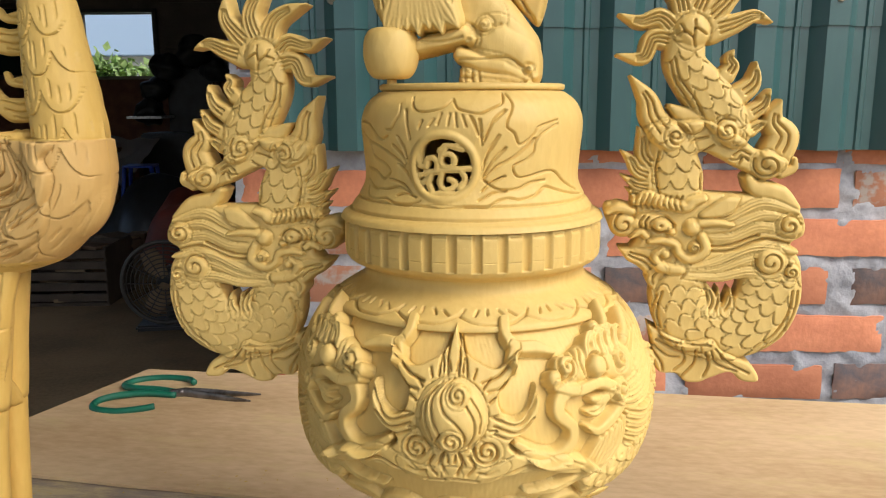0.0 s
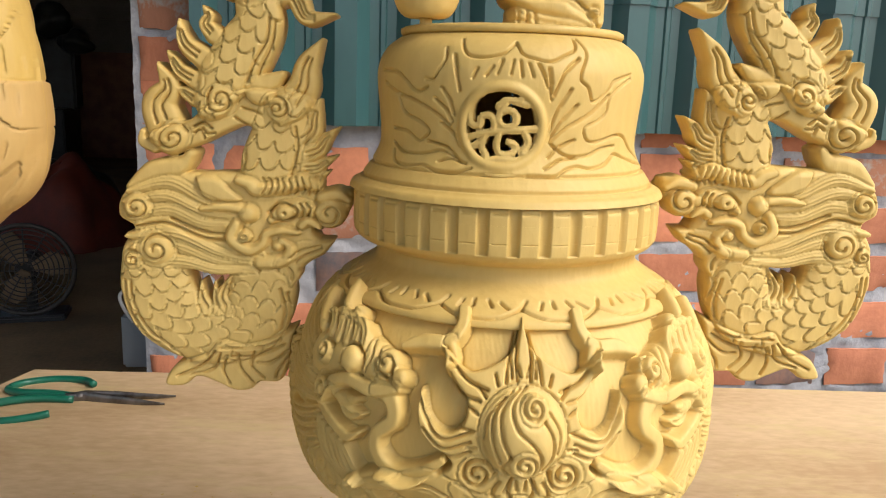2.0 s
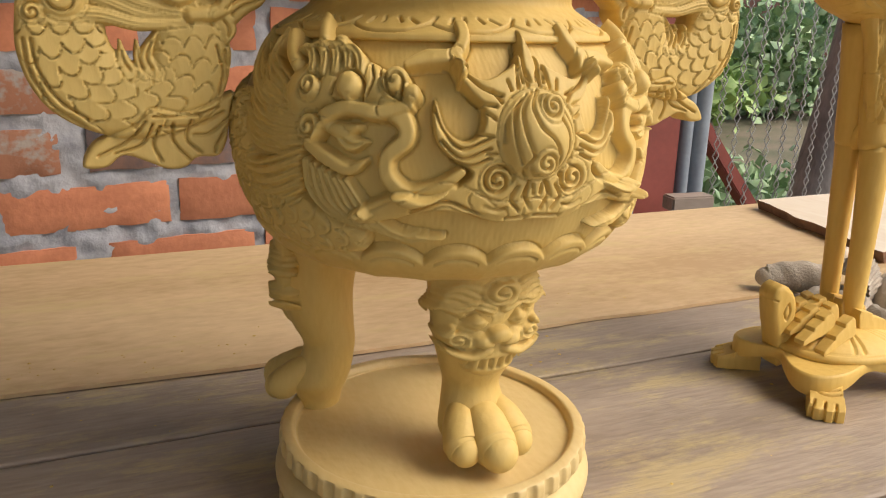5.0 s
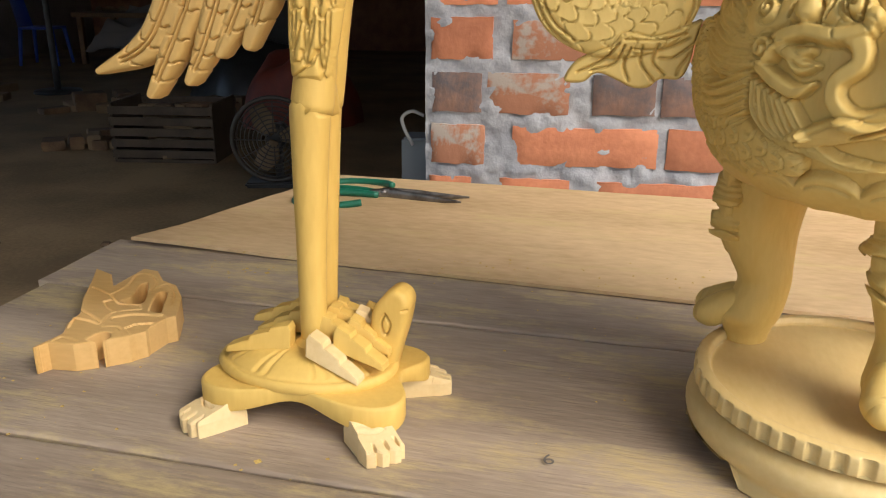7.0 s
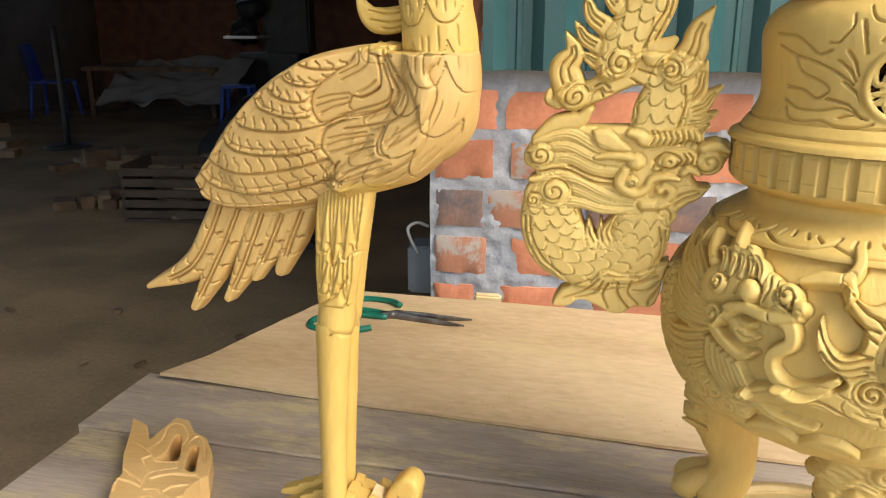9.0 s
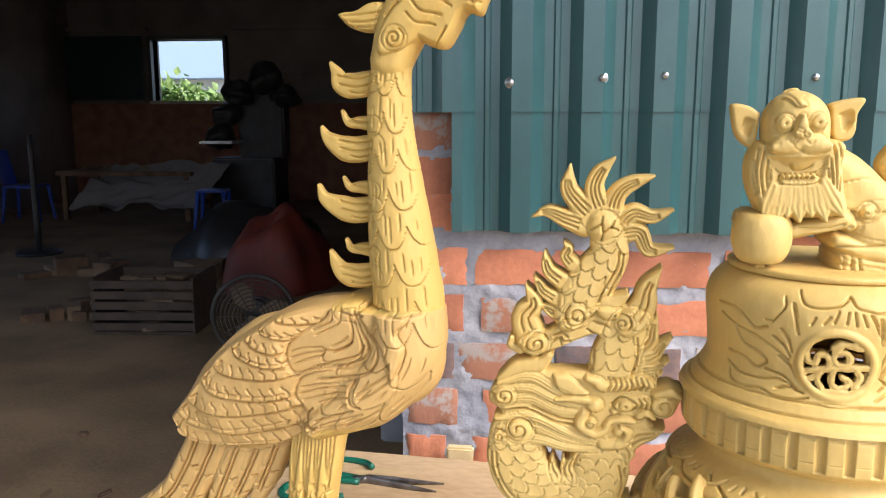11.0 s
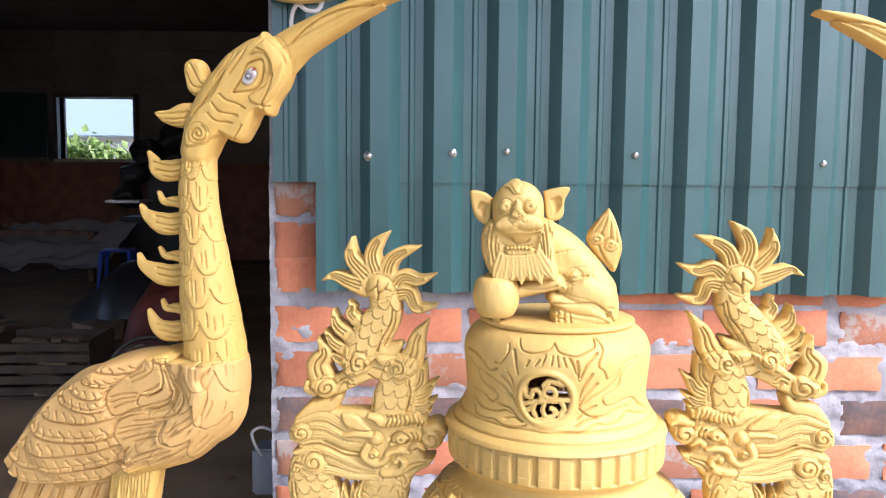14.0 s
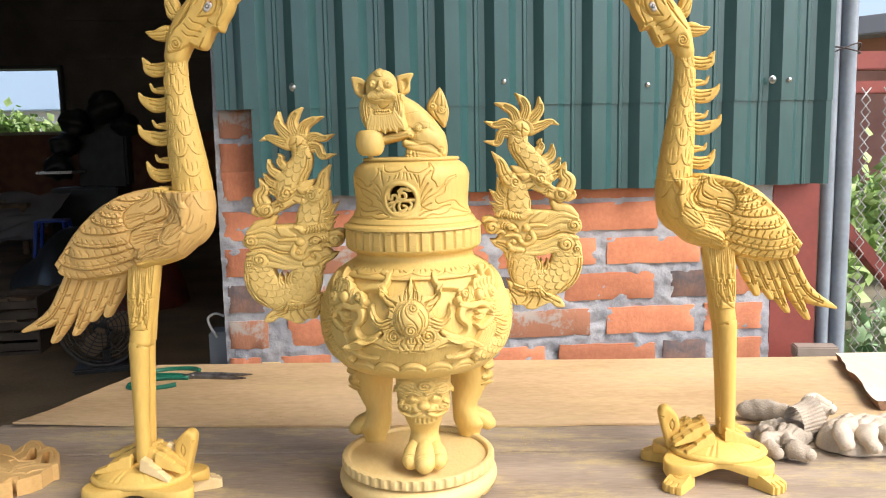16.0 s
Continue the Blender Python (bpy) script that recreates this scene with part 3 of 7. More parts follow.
DOME = smooth_line([(84, 331), (82.5, 334), (79, 336), (73.5, 343), (69, 351), (67.6, 358), (68.5, 372), (69.8, 386), (69.2, 394), (65.5, 402), (59, 407.5), (55.5, 409)], 8)


def turned(profile, radius):
    """A form for Relief: u runs round (mm at the given radius), v is the distance along the profile from its low end."""
    seg = np.concatenate([[0], np.cumsum(np.linalg.norm(np.diff(profile, axis=0), axis=1))])

    def form(u, v, h):
        a = u / radius
        r, z = np.interp(v, seg, profile[:, 0]), np.interp(v, seg, profile[:, 1])
        dr, dz = np.interp(v, seg, np.gradient(profile[:, 0])), np.interp(v, seg, np.gradient(profile[:, 1]))
        n = np.hypot(dr, dz) + 1e-9
        r, z = r + h * dz / n, z - h * dr / n
        return np.sin(a) * r, -np.cos(a) * r, z
    return form, seg[-1], (lambda z: float(np.interp(z, profile[:, 1], seg)))


def paint_dragon_head(r, V, f):
    """Head in relief, looking towards the pearl; f = 1 or -1 for its side."""
    r.flip = f
    P = lambda u, z: (u, V(z))
    # scaled coil behind and below
    body = [P(-168, 236), P(-160, 212), P(-138, 198), P(-110, 192), P(-84, 190)]
    r.stroke(body, [17, 18, 17, 14, 8], 7)
    r.scales(body, [17, 18, 17, 14, 8], 9.5, 1.3)
    # feathered mane swept back from the cheek
    for k in range(6):
        r.stroke([P(-106, 232 + 3.2 * k), P(-122, 229 + 5 * k), P(-140, 230 + 6.4 * k), P(-158, 238 + 6.6 * k)], [4.0, 5.4, 5.0, 1.0], 6.4 + 0.6 * (k % 2), ridges=2, cut=0.8, flat=True)
    r.stroke([P(-122, 250), P(-136, 256), P(-146, 266), P(-150, 277)], [5, 6, 5.5, 2.5], 7, ridges=2, cut=0.9)
    r.stroke([P(-128, 248), P(-150, 254), P(-166, 266), P(-176, 277)], [5, 6, 5.5, 2], 6.5, ridges=2, cut=0.9)
    for k in range(4):
        r.stroke([P(-112, 226 - 5 * k), P(-128, 220 - 5 * k), P(-144, 217 - 4 * k), P(-162, 222 - 5 * k)], [3.2, 4.2, 4, 1], 6.8, ridges=1, cut=0.9)
    # horns
    r.stroke([P(-118, 262), P(-126, 267), P(-133, 274)], [4.5, 4.4, 4.2], 10)
    r.stroke([P(-104, 268), P(-109, 275), P(-115, 283)], [4.5, 4.2, 3.8], 10.5)
    r.ball(P(-97, 271.5), 5.2, 10)
    # skull and snout, with a brow of combed hair
    r.stroke([P(-112, 254), P(-96, 259), P(-80, 258), P(-66, 254), P(-60, 252)], [12, 14, 11, 9, 6], 9)
    for k in range(5):
        x = -116 + 6.6 * k
        top = 266 + 4.2 * math.sin(0.42 * k + 0.3) - 0.5 * k
        r.stroke([P(x + 9, top - 9), P(x + 7, top - 2.5), P(x + 1, top + 1.5), P(x - 4, top + 0.5)], [1.8, 2.8, 2.6, 1.0], 5.2, base=5.2, ridges=1, cut=0.5)
    r.curl(P(-106, 254), 6.2, 6.5, 5.2, 1.5, 0.5, f, 1.0)
    r.ball(P(-85, 255), 6.2, 6.6, base=6.6)
    r.groove([P(-94, 252), P(-91, 259), P(-84, 260.5), P(-78, 256), P(-79, 250)], 0.8, 1.2)
    r.groove([P(-93, 250), P(-86, 247.5), P(-79, 249)], 0.8, 1.0)
    r.curl(P(-64, 257), 7.4, 7, 5.2, 1.4, 2.0, f, 0.9, 0.7)
    r.ball(P(-56, 253), 4.6, 6.4, base=4.6)
    r.cuts([[P(-77, 264), P(-74, 258), P(-76, 252)], [P(-73, 264), P(-71, 259)]], 0.6, 0.8)
    r.groove([P(-68, 259), P(-66, 253), P(-61, 252), P(-60, 257)], 0.8, 1.5)
    # lips, curled cheek and open mouth
    r.stroke([P(-57, 249), P(-70, 246), P(-86, 247), P(-98, 242), P(-103, 234)], [3.0, 3.8, 3.6, 4.0, 3.2], 8.8, flat=True)
    r.curl(P(-104, 239), 7.6, 9.2, 0, 1.5, 0.4, f, 1.1)
    r.stroke([P(-96, 240), P(-88, 238), P(-80, 240)], [3, 4.4, 2], 6.5)
    r.stroke([P(-90, 238), P(-84, 233), P(-76, 234)], [3, 4.5, 1.0], 6.2, ridges=1, cut=0.7)
    r.stroke([P(-104, 231), P(-95, 226), P(-84, 222), P(-76, 226)], [3.4, 4, 3.6, 1.4], 7.0, flat=True)
    # long whisker falling to the clouds
    r.stroke([P(-66, 248), P(-59, 243), P(-58, 236), P(-66, 228), P(-65, 219), P(-56, 213), P(-44, 216), P(-34, 223)], [5, 4.8, 4.4, 4.2, 4.2, 4.2, 3.8, 2.6], 7.4, flat=True)
    # beard
    for k in range(6):
        r.stroke([P(-106 + 4 * k, 224 - 1.5 * k), P(-104 + 6 * k, 212 - 2.2 * k), P(-94 + 7 * k, 202 - 1.8 * k), P(-80 + 8 * k, 196 - 0.6 * k)], [2.4, 3.2, 2.8, 0.8], 7.0, ridges=1, cut=0.8)
    # arm reaching from the collar
    r.stroke([P(-33, 284), P(-32, 275), P(-38, 269), P(-50, 268), P(-60, 265)], [4.6, 4.2, 4.4, 4.6, 2.4], 7.4, flat=True)
    r.stroke([P(-36, 269), P(-33, 263), P(-35, 258)], [3.4, 3, 1.2], 7.5)
    r.flip = 1


def paint_pearl(r, V):
    P = lambda u, z: (u, V(z))
    # flaming crown and cloud foot as one steep-walled plate, cut with lines
    left = ((-3, 272), (-7, 267), (-14, 263), (-25, 260), (-39, 267), (-34, 257), (-25, 249), (-26, 240), (-33, 236), (-41, 241), (-46, 253), (-46, 238), (-38, 228), (-30, 223), (-36, 217), (-48, 213), (-62, 214), (-84, 203), (-60, 204), (-40, 206), (-17, 203))
    r.plate([P(0, 286)] + [P(*q) for q in left] + [P(0, 204)] + [P(-a, b) for a, b in left[::-1]], 7.5, 1.6, 0.8, floor=0.0, per=6)
    for f in (1, -1):
        r.flip = f
        r.groove([P(-3, 257), P(-3.5, 266), P(-0.8, 280)], 0.8, 1.2)
        r.groove([P(-8, 256), P(-7, 264), P(-3.5, 276)], 0.8, 1.0)
        r.groove([P(-16, 253), P(-25, 256), P(-33, 262)], 0.8, 1.1)
        r.groove([P(-19, 249), P(-27, 251), P(-34, 258)], 0.8, 1.1)
        r.groove([P(-22, 237), P(-34, 233), P(-42, 240), P(-46, 248)], 0.8, 1.1)
        r.groove([P(-22, 233), P(-34, 229), P(-43, 236)], 0.8, 1.0)
        r.groove([P(-22, 229), P(-30, 226), P(-38, 228)], 0.8, 1.0)
        for k in range(11):
            a = radians(-96 + 19 * k)
            r.groove([P(-20.5 * math.cos(a), 238 + 20.5 * math.sin(a)), P(-(24.5 + 2 * (k % 2)) * math.cos(a + 0.04), 238 + (24.5 + 2 * (k % 2)) * math.sin(a + 0.04))], 0.7, 1.0)
        # clouds under the pearl
        r.stroke([P(0, 206), P(-14, 205), P(-26, 208), P(-40, 214), P(-56, 208), P(-80, 200)], [5.5, 5.5, 5, 4.5, 4.5, 1.5], 7, flat=True)
        r.groove([P(0, 204), P(-14, 203), P(-27, 206), P(-41, 211), P(-56, 206)], 0.8, 1.0)
        r.curl(P(-18.5, 219.5), 8.2, 8, 0, 1.8, 0.3, f, 1.1)
        r.cuts([[P(-3.5, 219), P(-5.5, 213), P(-2.5, 207)], [P(-9, 217), P(-12, 211.5), P(-8, 206.5)], [P(-14, 208), P(-19, 207), P(-24, 209)]], 0.8, 0.9)
        r.stroke([P(-27, 212), P(-22, 206), P(-16, 204)], [3.5, 4, 3], 7.0)
    r.flip = 1
    r.stroke([P(0, 238), P(0.01, 238)], [18.8], 14, base=3, power=2.0, edge=2.0, per=2)
    r.cuts([[P(*q) for q in way] for way in (((1, 255), (-5, 248), (-3, 241), (3, 236), (7, 229), (4, 222)), ((-2, 254), (-9, 247), (-9, 239), (-5, 230)), ((-5, 253), (-12, 246), (-12.5, 237), (-9, 227)), ((-8, 251), (-15, 244), (-16, 236)),
                                             ((7, 244), (11, 238), (11.5, 230), (8, 223)), ((10, 246), (14.5, 239), (14, 230)), ((-5, 230), (-8, 225), (-6, 221)))], 0.65, 0.75)
    r.curl(P(3.5, 247.5), 5.8, 2.6, 13.6, 1.6, 1.0, 1, 0.8, 0.65)
    r.curl(P(0.5, 227), 6.2, 2.6, 12.4, 1.6, 4.0, 1, 0.8, 0.65)


def burner_belly():
    form, length, V = turned(BELLY, 113.0)
    r = Relief(-355, 355, 0, length, 0.57, 0.0, True, front=225)
    for f in (1, -1):
        paint_dragon_head(r, V, f)
        # plain coil behind, out of sight from the front
        r.flip = f
        back = [(-355, V(225)), (-300, V(215)), (-250, V(240)), (-200, V(232)), (-168, V(236))]
        r.stroke(back, [16, 18, 18, 18, 14], 6)
        r.scales(back, [16, 18, 18, 18, 14], 9, 1.2)
        r.flip = 1
    paint_pearl(r, V)
    # collar edge, and the ring of lotus petals under the belly
    n = 21
    w = 710 / n
    x = ((r.u / w + 0.5) % 1.0 - 0.5) * w
    edge = V(186) - 7.5 * (np.abs(x) / (w / 2)) ** 2.4
    low = (r.v < edge) & (r.h < 4.2)
    rise = np.clip((edge - r.v) / 2.0, 0, 1)
    r.h = np.where(low, np.maximum(r.h, 4.2 * np.sqrt(1 - (1 - rise) ** 2) * np.clip(1.2 - (edge - r.v) / 40, 0.3, 1)), r.h)
    r.h -= 1.3 * np.exp(-((r.v - edge + 5.5) / 0.7) ** 2) * (np.abs(x) < w * 0.36) * low
    r.h -= 1.2 * np.exp(-((r.v - edge - 0.5) / 0.7) ** 2) * (r.h < 2)
    # tool marks on the ground between the figures
    ground = r.h < 0.5
    r.h += ground * 0.07 * np.sin(r.u * 1.9 + 3 * np.sin(r.v * 0.13)) * np.sin(r.v * 0.31 + r.u * 0.4)
    s = Shell()
    s.relief(r, form)
    s.lathe([(0.001, 0.1605), (0.040, 0.160), (0.0565, 0.160)], 96, smooth=False)
    return s.mesh("belly", [WOOD])


def burner_collar():
    """Sloping collar with a carved border, and the neck under the lid."""
    prof = smooth_line([(80, 276), (91.5, 277.5), (92.5, 279), (91.5, 281), (88, 283.5), (80, 288.5), (73, 293), (71, 296), (71, 300), (73, 303), (77, 305.5), (79.5, 307)], 6)
    form, length, V = turned(prof, 88.0)
    r = Relief(-276, 276, 0, length, 0.7, 0.0, True, front=180)
    n = 14
    w = 552 / n
    for i in range(n):
        c = -276 + (i + 0.5) * w
        r.groove([(c - w / 2, 24), (c - w / 4, 18.5), (c, 17.5), (c + w / 4, 18.5), (c + w / 2, 24)], 0.6, 0.9)
        r.groove([(c - w / 2, 24), (c - w / 2 + 3, 29)], 0.5, 0.8)
        for k in (-0.22, -0.08, 0.1, 0.25):
            r.groove([(c + k * w, 29.5 - abs(k) * 6), (c + k * w * 1.3 + 1, 25.5 - abs(k) * 6)], 0.5, 0.8)
    s = Shell()
    s.relief(r, form)
    return s.mesh("collar", [WOOD])


def burner_band():
    """The fluted band on which the lid sits."""
    n = 36

    def wave(a, t):
        x = (a * n / (2 * math.pi)) % 1.0
        flute = -0.0030 * np.sqrt(np.clip(1 - ((x - 0.80) / 0.20) ** 2, 0, 1)) * (0.20 < t < 0.90)
        flute = flute - 0.0009 * (x < 0.60) * (x > 0.08) * (np.exp(-((t - 0.40) / 0.022) ** 2) + np.exp(-((t - 0.80) / 0.022) ** 2))
        return flute
    s = Shell()
    prof = np.array([(73, 302), (79, 305), (81.5, 308), (82, 310), (82.3, 314), (82.3, 315), (82.3, 322), (82.3, 323), (82.3, 326), (82.0, 328.5), (80.5, 330.5), (74, 331)]) * 0.001
    s.lathe(prof, 720, wave=wave, per=6)
    return s.mesh("band", [WOOD])


def burner_lid():
    form, length, V = turned(DOME, 68.5)
    r = Relief(-215, 215, 0, length, 0.48, 0.0, True, front=140)
    P = lambda u, z: (u, V(z))
    # ring steps at the foot
    for z in (337.5, 344.5):
        r.h -= 1.9 * np.exp(-((r.v - V(z)) / 0.8) ** 2)
    # carved flames round the seal, and the blades that fan out from it
    upper = (((-22, 405), (-20, 401), (-17, 398), (-11, 397), (-4, 398), (1, 400), (5, 404)), ((5, 404), (8, 399), (14, 397), (21, 396), (28, 399), (34, 402), (36, 407)), ((38, 407), (40, 401), (38, 396), (36, 392), (36, 388), (40, 385), (43, 379), (47, 380), (52, 384), (55, 388), (61, 390), (70, 392)))
    left = (((-29, 401), (-28, 396), (-31, 391), (-34, 387), (-38, 387)), ((-74, 391), (-59, 390), (-51, 386), (-44, 381), (-37, 383)), ((-71, 385), (-58, 380), (-46, 377), (-34, 372), (-25, 366)), ((-64, 356), (-53, 352), (-40, 352), (-30, 354), (-22, 352)), ((-62, 352), (-57, 347), (-47, 346), (-38, 347), (-30, 345), (-21, 345), (-13, 347)))
    foot = (((-58, 379), (-53, 371), (-42, 367), (-37, 363), (-39, 360), (-44, 358), (-52, 362), (-64, 363)), ((12, 345), (18, 345), (25, 345), (31, 348), (37, 349), (44, 348), (54, 350), (62, 354), (71, 352), (84, 349), (101, 347)))
    right = (((70, 390), (59, 385), (54, 380), (53, 374), (48, 370), (41, 367), (41, 363), (45, 360), (53, 361), (63, 363), (71, 362), (80, 356), (95, 350)), ((23, 359), (31, 354), (43, 354), (52, 357), (62, 358)))
    for way in upper + left + foot + right:
        r.groove([P(u, min(407, z)) for u, z in way], 0.75, 0.62)
    blades = (((-24, 398), (-22, 391), (-20, 382)), ((-29, 383), (-25, 377), (-23, 371)), ((-33, 378), (-27, 373), (-24, 368)), ((-30, 367), (-23, 362), (-20, 357)), ((-38, 358), (-27, 356), (-19, 350)), ((-30, 349), (-24, 351), (-16, 349)), ((15, 395), (18, 389), (20, 384)), ((20, 393), (21, 386), (22, 379)), ((35, 398), (28, 392), (23, 381)), ((31, 384), (26, 376), (22, 365)), ((35, 377), (28, 370), (22, 360)), ((53, 382), (42, 373), (31, 367), (23, 360)), ((35, 361), (28, 358), (22, 353)), ((36, 353), (28, 352), (20, 348)))
    for way in blades:
        r.groove([P(*q) for q in way], 0.8, 0.6)
        r.groove([P(u + 0.9, z) for u, z in way[:-1]], 0.6, 0.35)
    for way in (((-1, 396), (-3, 390)), ((4, 396), (3, 390)), ((7, 396), (8, 389)), ((11, 395), (13, 389)), ((-5, 393), (-8, 389)), ((-12, 392), (-14, 388))):
        r.groove([P(*q) for q in way], 0.8, 0.5)
    # the seal: a ring, and the blessing sign standing free in its hole
    c = P(0, 366)
    d = np.hypot(r.u - c[0], r.v - c[1])
    r.h = np.where(d < 21.5, np.maximum(0.2, 1.8 - 0.25 * (d - 18.5) ** 2), r.h)
    hole = 16.5 - d
    q = Relief(-20, 20, c[1] - 20, c[1] + 20, 0.8)
    S = lambda x, y: (c[0] + x, c[1] + y)
    K = lambda x, y: S((x - 788) * 0.3135, (293 - y) * 0.3135)
    for pts in (((754, 242), (744, 256), (740, 272), (744, 288), (756, 289), (759, 277), (770, 274), (778, 284), (776, 299)), ((728, 318), (744, 306), (766, 300), (802, 295), (846, 292)), ((766, 302), (759, 318), (767, 334), (768, 360)),
                ((732, 325), (748, 319), (762, 312)), ((783, 261), (795, 252), (811, 254), (825, 258)), ((796, 252), (788, 266), (784, 281), (794, 291), (807, 287), (810, 275), (800, 266), (790, 268)), ((812, 254), (826, 240)),
                ((786, 300), (782, 318), (790, 331), (805, 329), (811, 318), (800, 312)), ((822, 296), (829, 312), (820, 328), (840, 326)), ((768, 341), (790, 338), (815, 339), (836, 326))):
        q.stroke([K(*p) for p in pts], [1.5], 1.5, per=6)
    qi = np.clip(np.searchsorted(q.us, r.u.ravel()), 0, len(q.us) - 1).reshape(r.u.shape)
    qj = np.clip(np.searchsorted(q.vs, r.v.ravel()), 0, len(q.vs) - 1).reshape(r.u.shape)
    sign = np.where(np.maximum(np.abs(r.u - c[0]), np.abs(r.v - c[1])) < 19, q.m[qj, qi], -99)
    r.m = np.where(d < 24, np.maximum(-hole, sign), 99)
    r.h = np.where((d < 16.5), 0.4 + 0.5 * np.clip(sign, 0, 1.2), r.h)
    s = Shell()
    s.relief(r, form)
    # depth of the pierced plate
    inner = Relief(-30, 30, c[1] - 24, c[1] + 24, 0.8, -7.0)
    ii = np.clip(np.searchsorted(r.us, inner.u.ravel()), 0, len(r.us) - 1).reshape(inner.u.shape)
    jj = np.clip(np.searchsorted(r.vs, inner.v.ravel()), 0, len(r.vs) - 1).reshape(inner.u.shape)
    inner.m = np.minimum(r.m[jj, ii], 23 - np.hypot(inner.u - c[0], inner.v - c[1]))
    back_form = lambda u, v, h: form(u, v, h - 4.0)
    inner.h[:] = 0.0
    s.relief(inner, back_form, half=3.6, both=False)
    s.lathe(np.array([(55.5, 409), (57.4, 409.2), (58.2, 410.4), (58.0, 412.2), (56.5, 413), (48, 413.2), (0.1, 413.2)]) * 0.001, 120, smooth=False)
    return s.mesh("lid", [WOOD])


def burner_leg():
    """A lion-headed leg with a pawed foot; local front is -y, base at z = 0."""
    s = Shell()
    a = np.arange(40) * 2 * math.pi / 40
    spine = smooth_line([(0.014, 0.1225, 0.027, 0.024), (0.004, 0.102, 0.029, 0.024), (0.001, 0.078, 0.0275, 0.022), (0.005, 0.058, 0.0215, 0.019), (0.009, 0.044, 0.0170, 0.0165), (0.006, 0.030, 0.0195, 0.0172), (0.001, 0.018, 0.0225, 0.0190), (0.001, 0.007, 0.0165, 0.0145), (0.001, 0.0, 0.0150, 0.0130)], 6)
    s.grid(np.array([np.stack([rx * np.sin(a), y - ry * np.cos(a), np.full(40, z)], 1) for y, z, rx, ry in spine]), True)
    toes = []
    # paw: three rounded toes that overhang the peg
    for side in (-1, 0, 1):
        c = 0.0165 * side
        w, tip = (0.0132, -0.030) if side == 0 else (0.0108, -0.021)
        toe = Shell()
        toe.tube([(c * 0.6, 0.002, 0.031), (c * 0.85, tip * 0.35, 0.024), (c, tip * 0.75, 0.0165), (c, tip, 0.0145)], [w * 0.7, w * 0.95, w * 1.02, w * 0.86], 20, (1.0, 0.95), per=6)
        toe.ball((c, tip, 0.0145), w * 0.86, (0.96, 0.8, 0.95), seg=20)
        toes.append(toe.mesh("toe", [WOOD]))
    # mask in relief
    r = Relief(-24, 24, 48, 112, 0.8)
    r.stroke([(0, 110), (0, 80), (0, 58)], [22, 21, 12], 9)
    for f in (1, -1):
        r.flip = f
        r.ball((8.5, 84), 5, 4.5, base=7.5)
        r.groove([(4, 84), (8.5, 88.5), (13, 84)], 0.8, 1.4)
        r.ball((8.5, 84), 2.2, 2, base=11.2)
        r.stroke([(3, 90), (9, 93), (16, 91), (20, 96)], [3, 3.2, 3, 1], 5, base=7, ridges=1, cut=0.8)
        r.stroke([(6, 74), (13, 71), (18, 75), (17, 80)], [4, 4, 3.4, 2], 5, base=6)
        r.curl((15, 73), 5, 5.5, 6, 1.4, 0.2, f, 1.0, 0.7)
        r.ball((5, 72), 4.5, 5.5, base=8)
        r.stroke([(4, 66), (10, 63), (17, 66), (20, 70)], [2.6, 2.6, 2.4, 1], 5, base=6)
        for k in range(5):
            r.stroke([(6 + 2 * k, 100 - 3 * k), (13 + 2 * k, 104 - 3 * k), (20 + k, 102 - 3.4 * k)], [2, 2.2, 0.8], 3.5, base=6.5)
            r.groove([(2 + 3.4 * k, 60 - 0.2 * k), (1.5 + 4 * k, 54 + 0.6 * k)], 0.6, 1.0)
    r.flip = 1
    r.ball((0, 76), 5, 7, base=8.5)
    r.curl((1, 99), 8, 5, 8, 1.6, 1.2, 1, 1.1, 0.8)
    mask = Shell()
    mask.relief(r, lambda u, v, h: (u * 1.5, -h - 12.5 + 0.3 * np.clip(62 - v, 0, 20) + 0.018 * u * u, v + 8), half=0.4)
    return s.mesh("leg", [WOOD]), mask.mesh("lion_mask", [WOOD]), toes


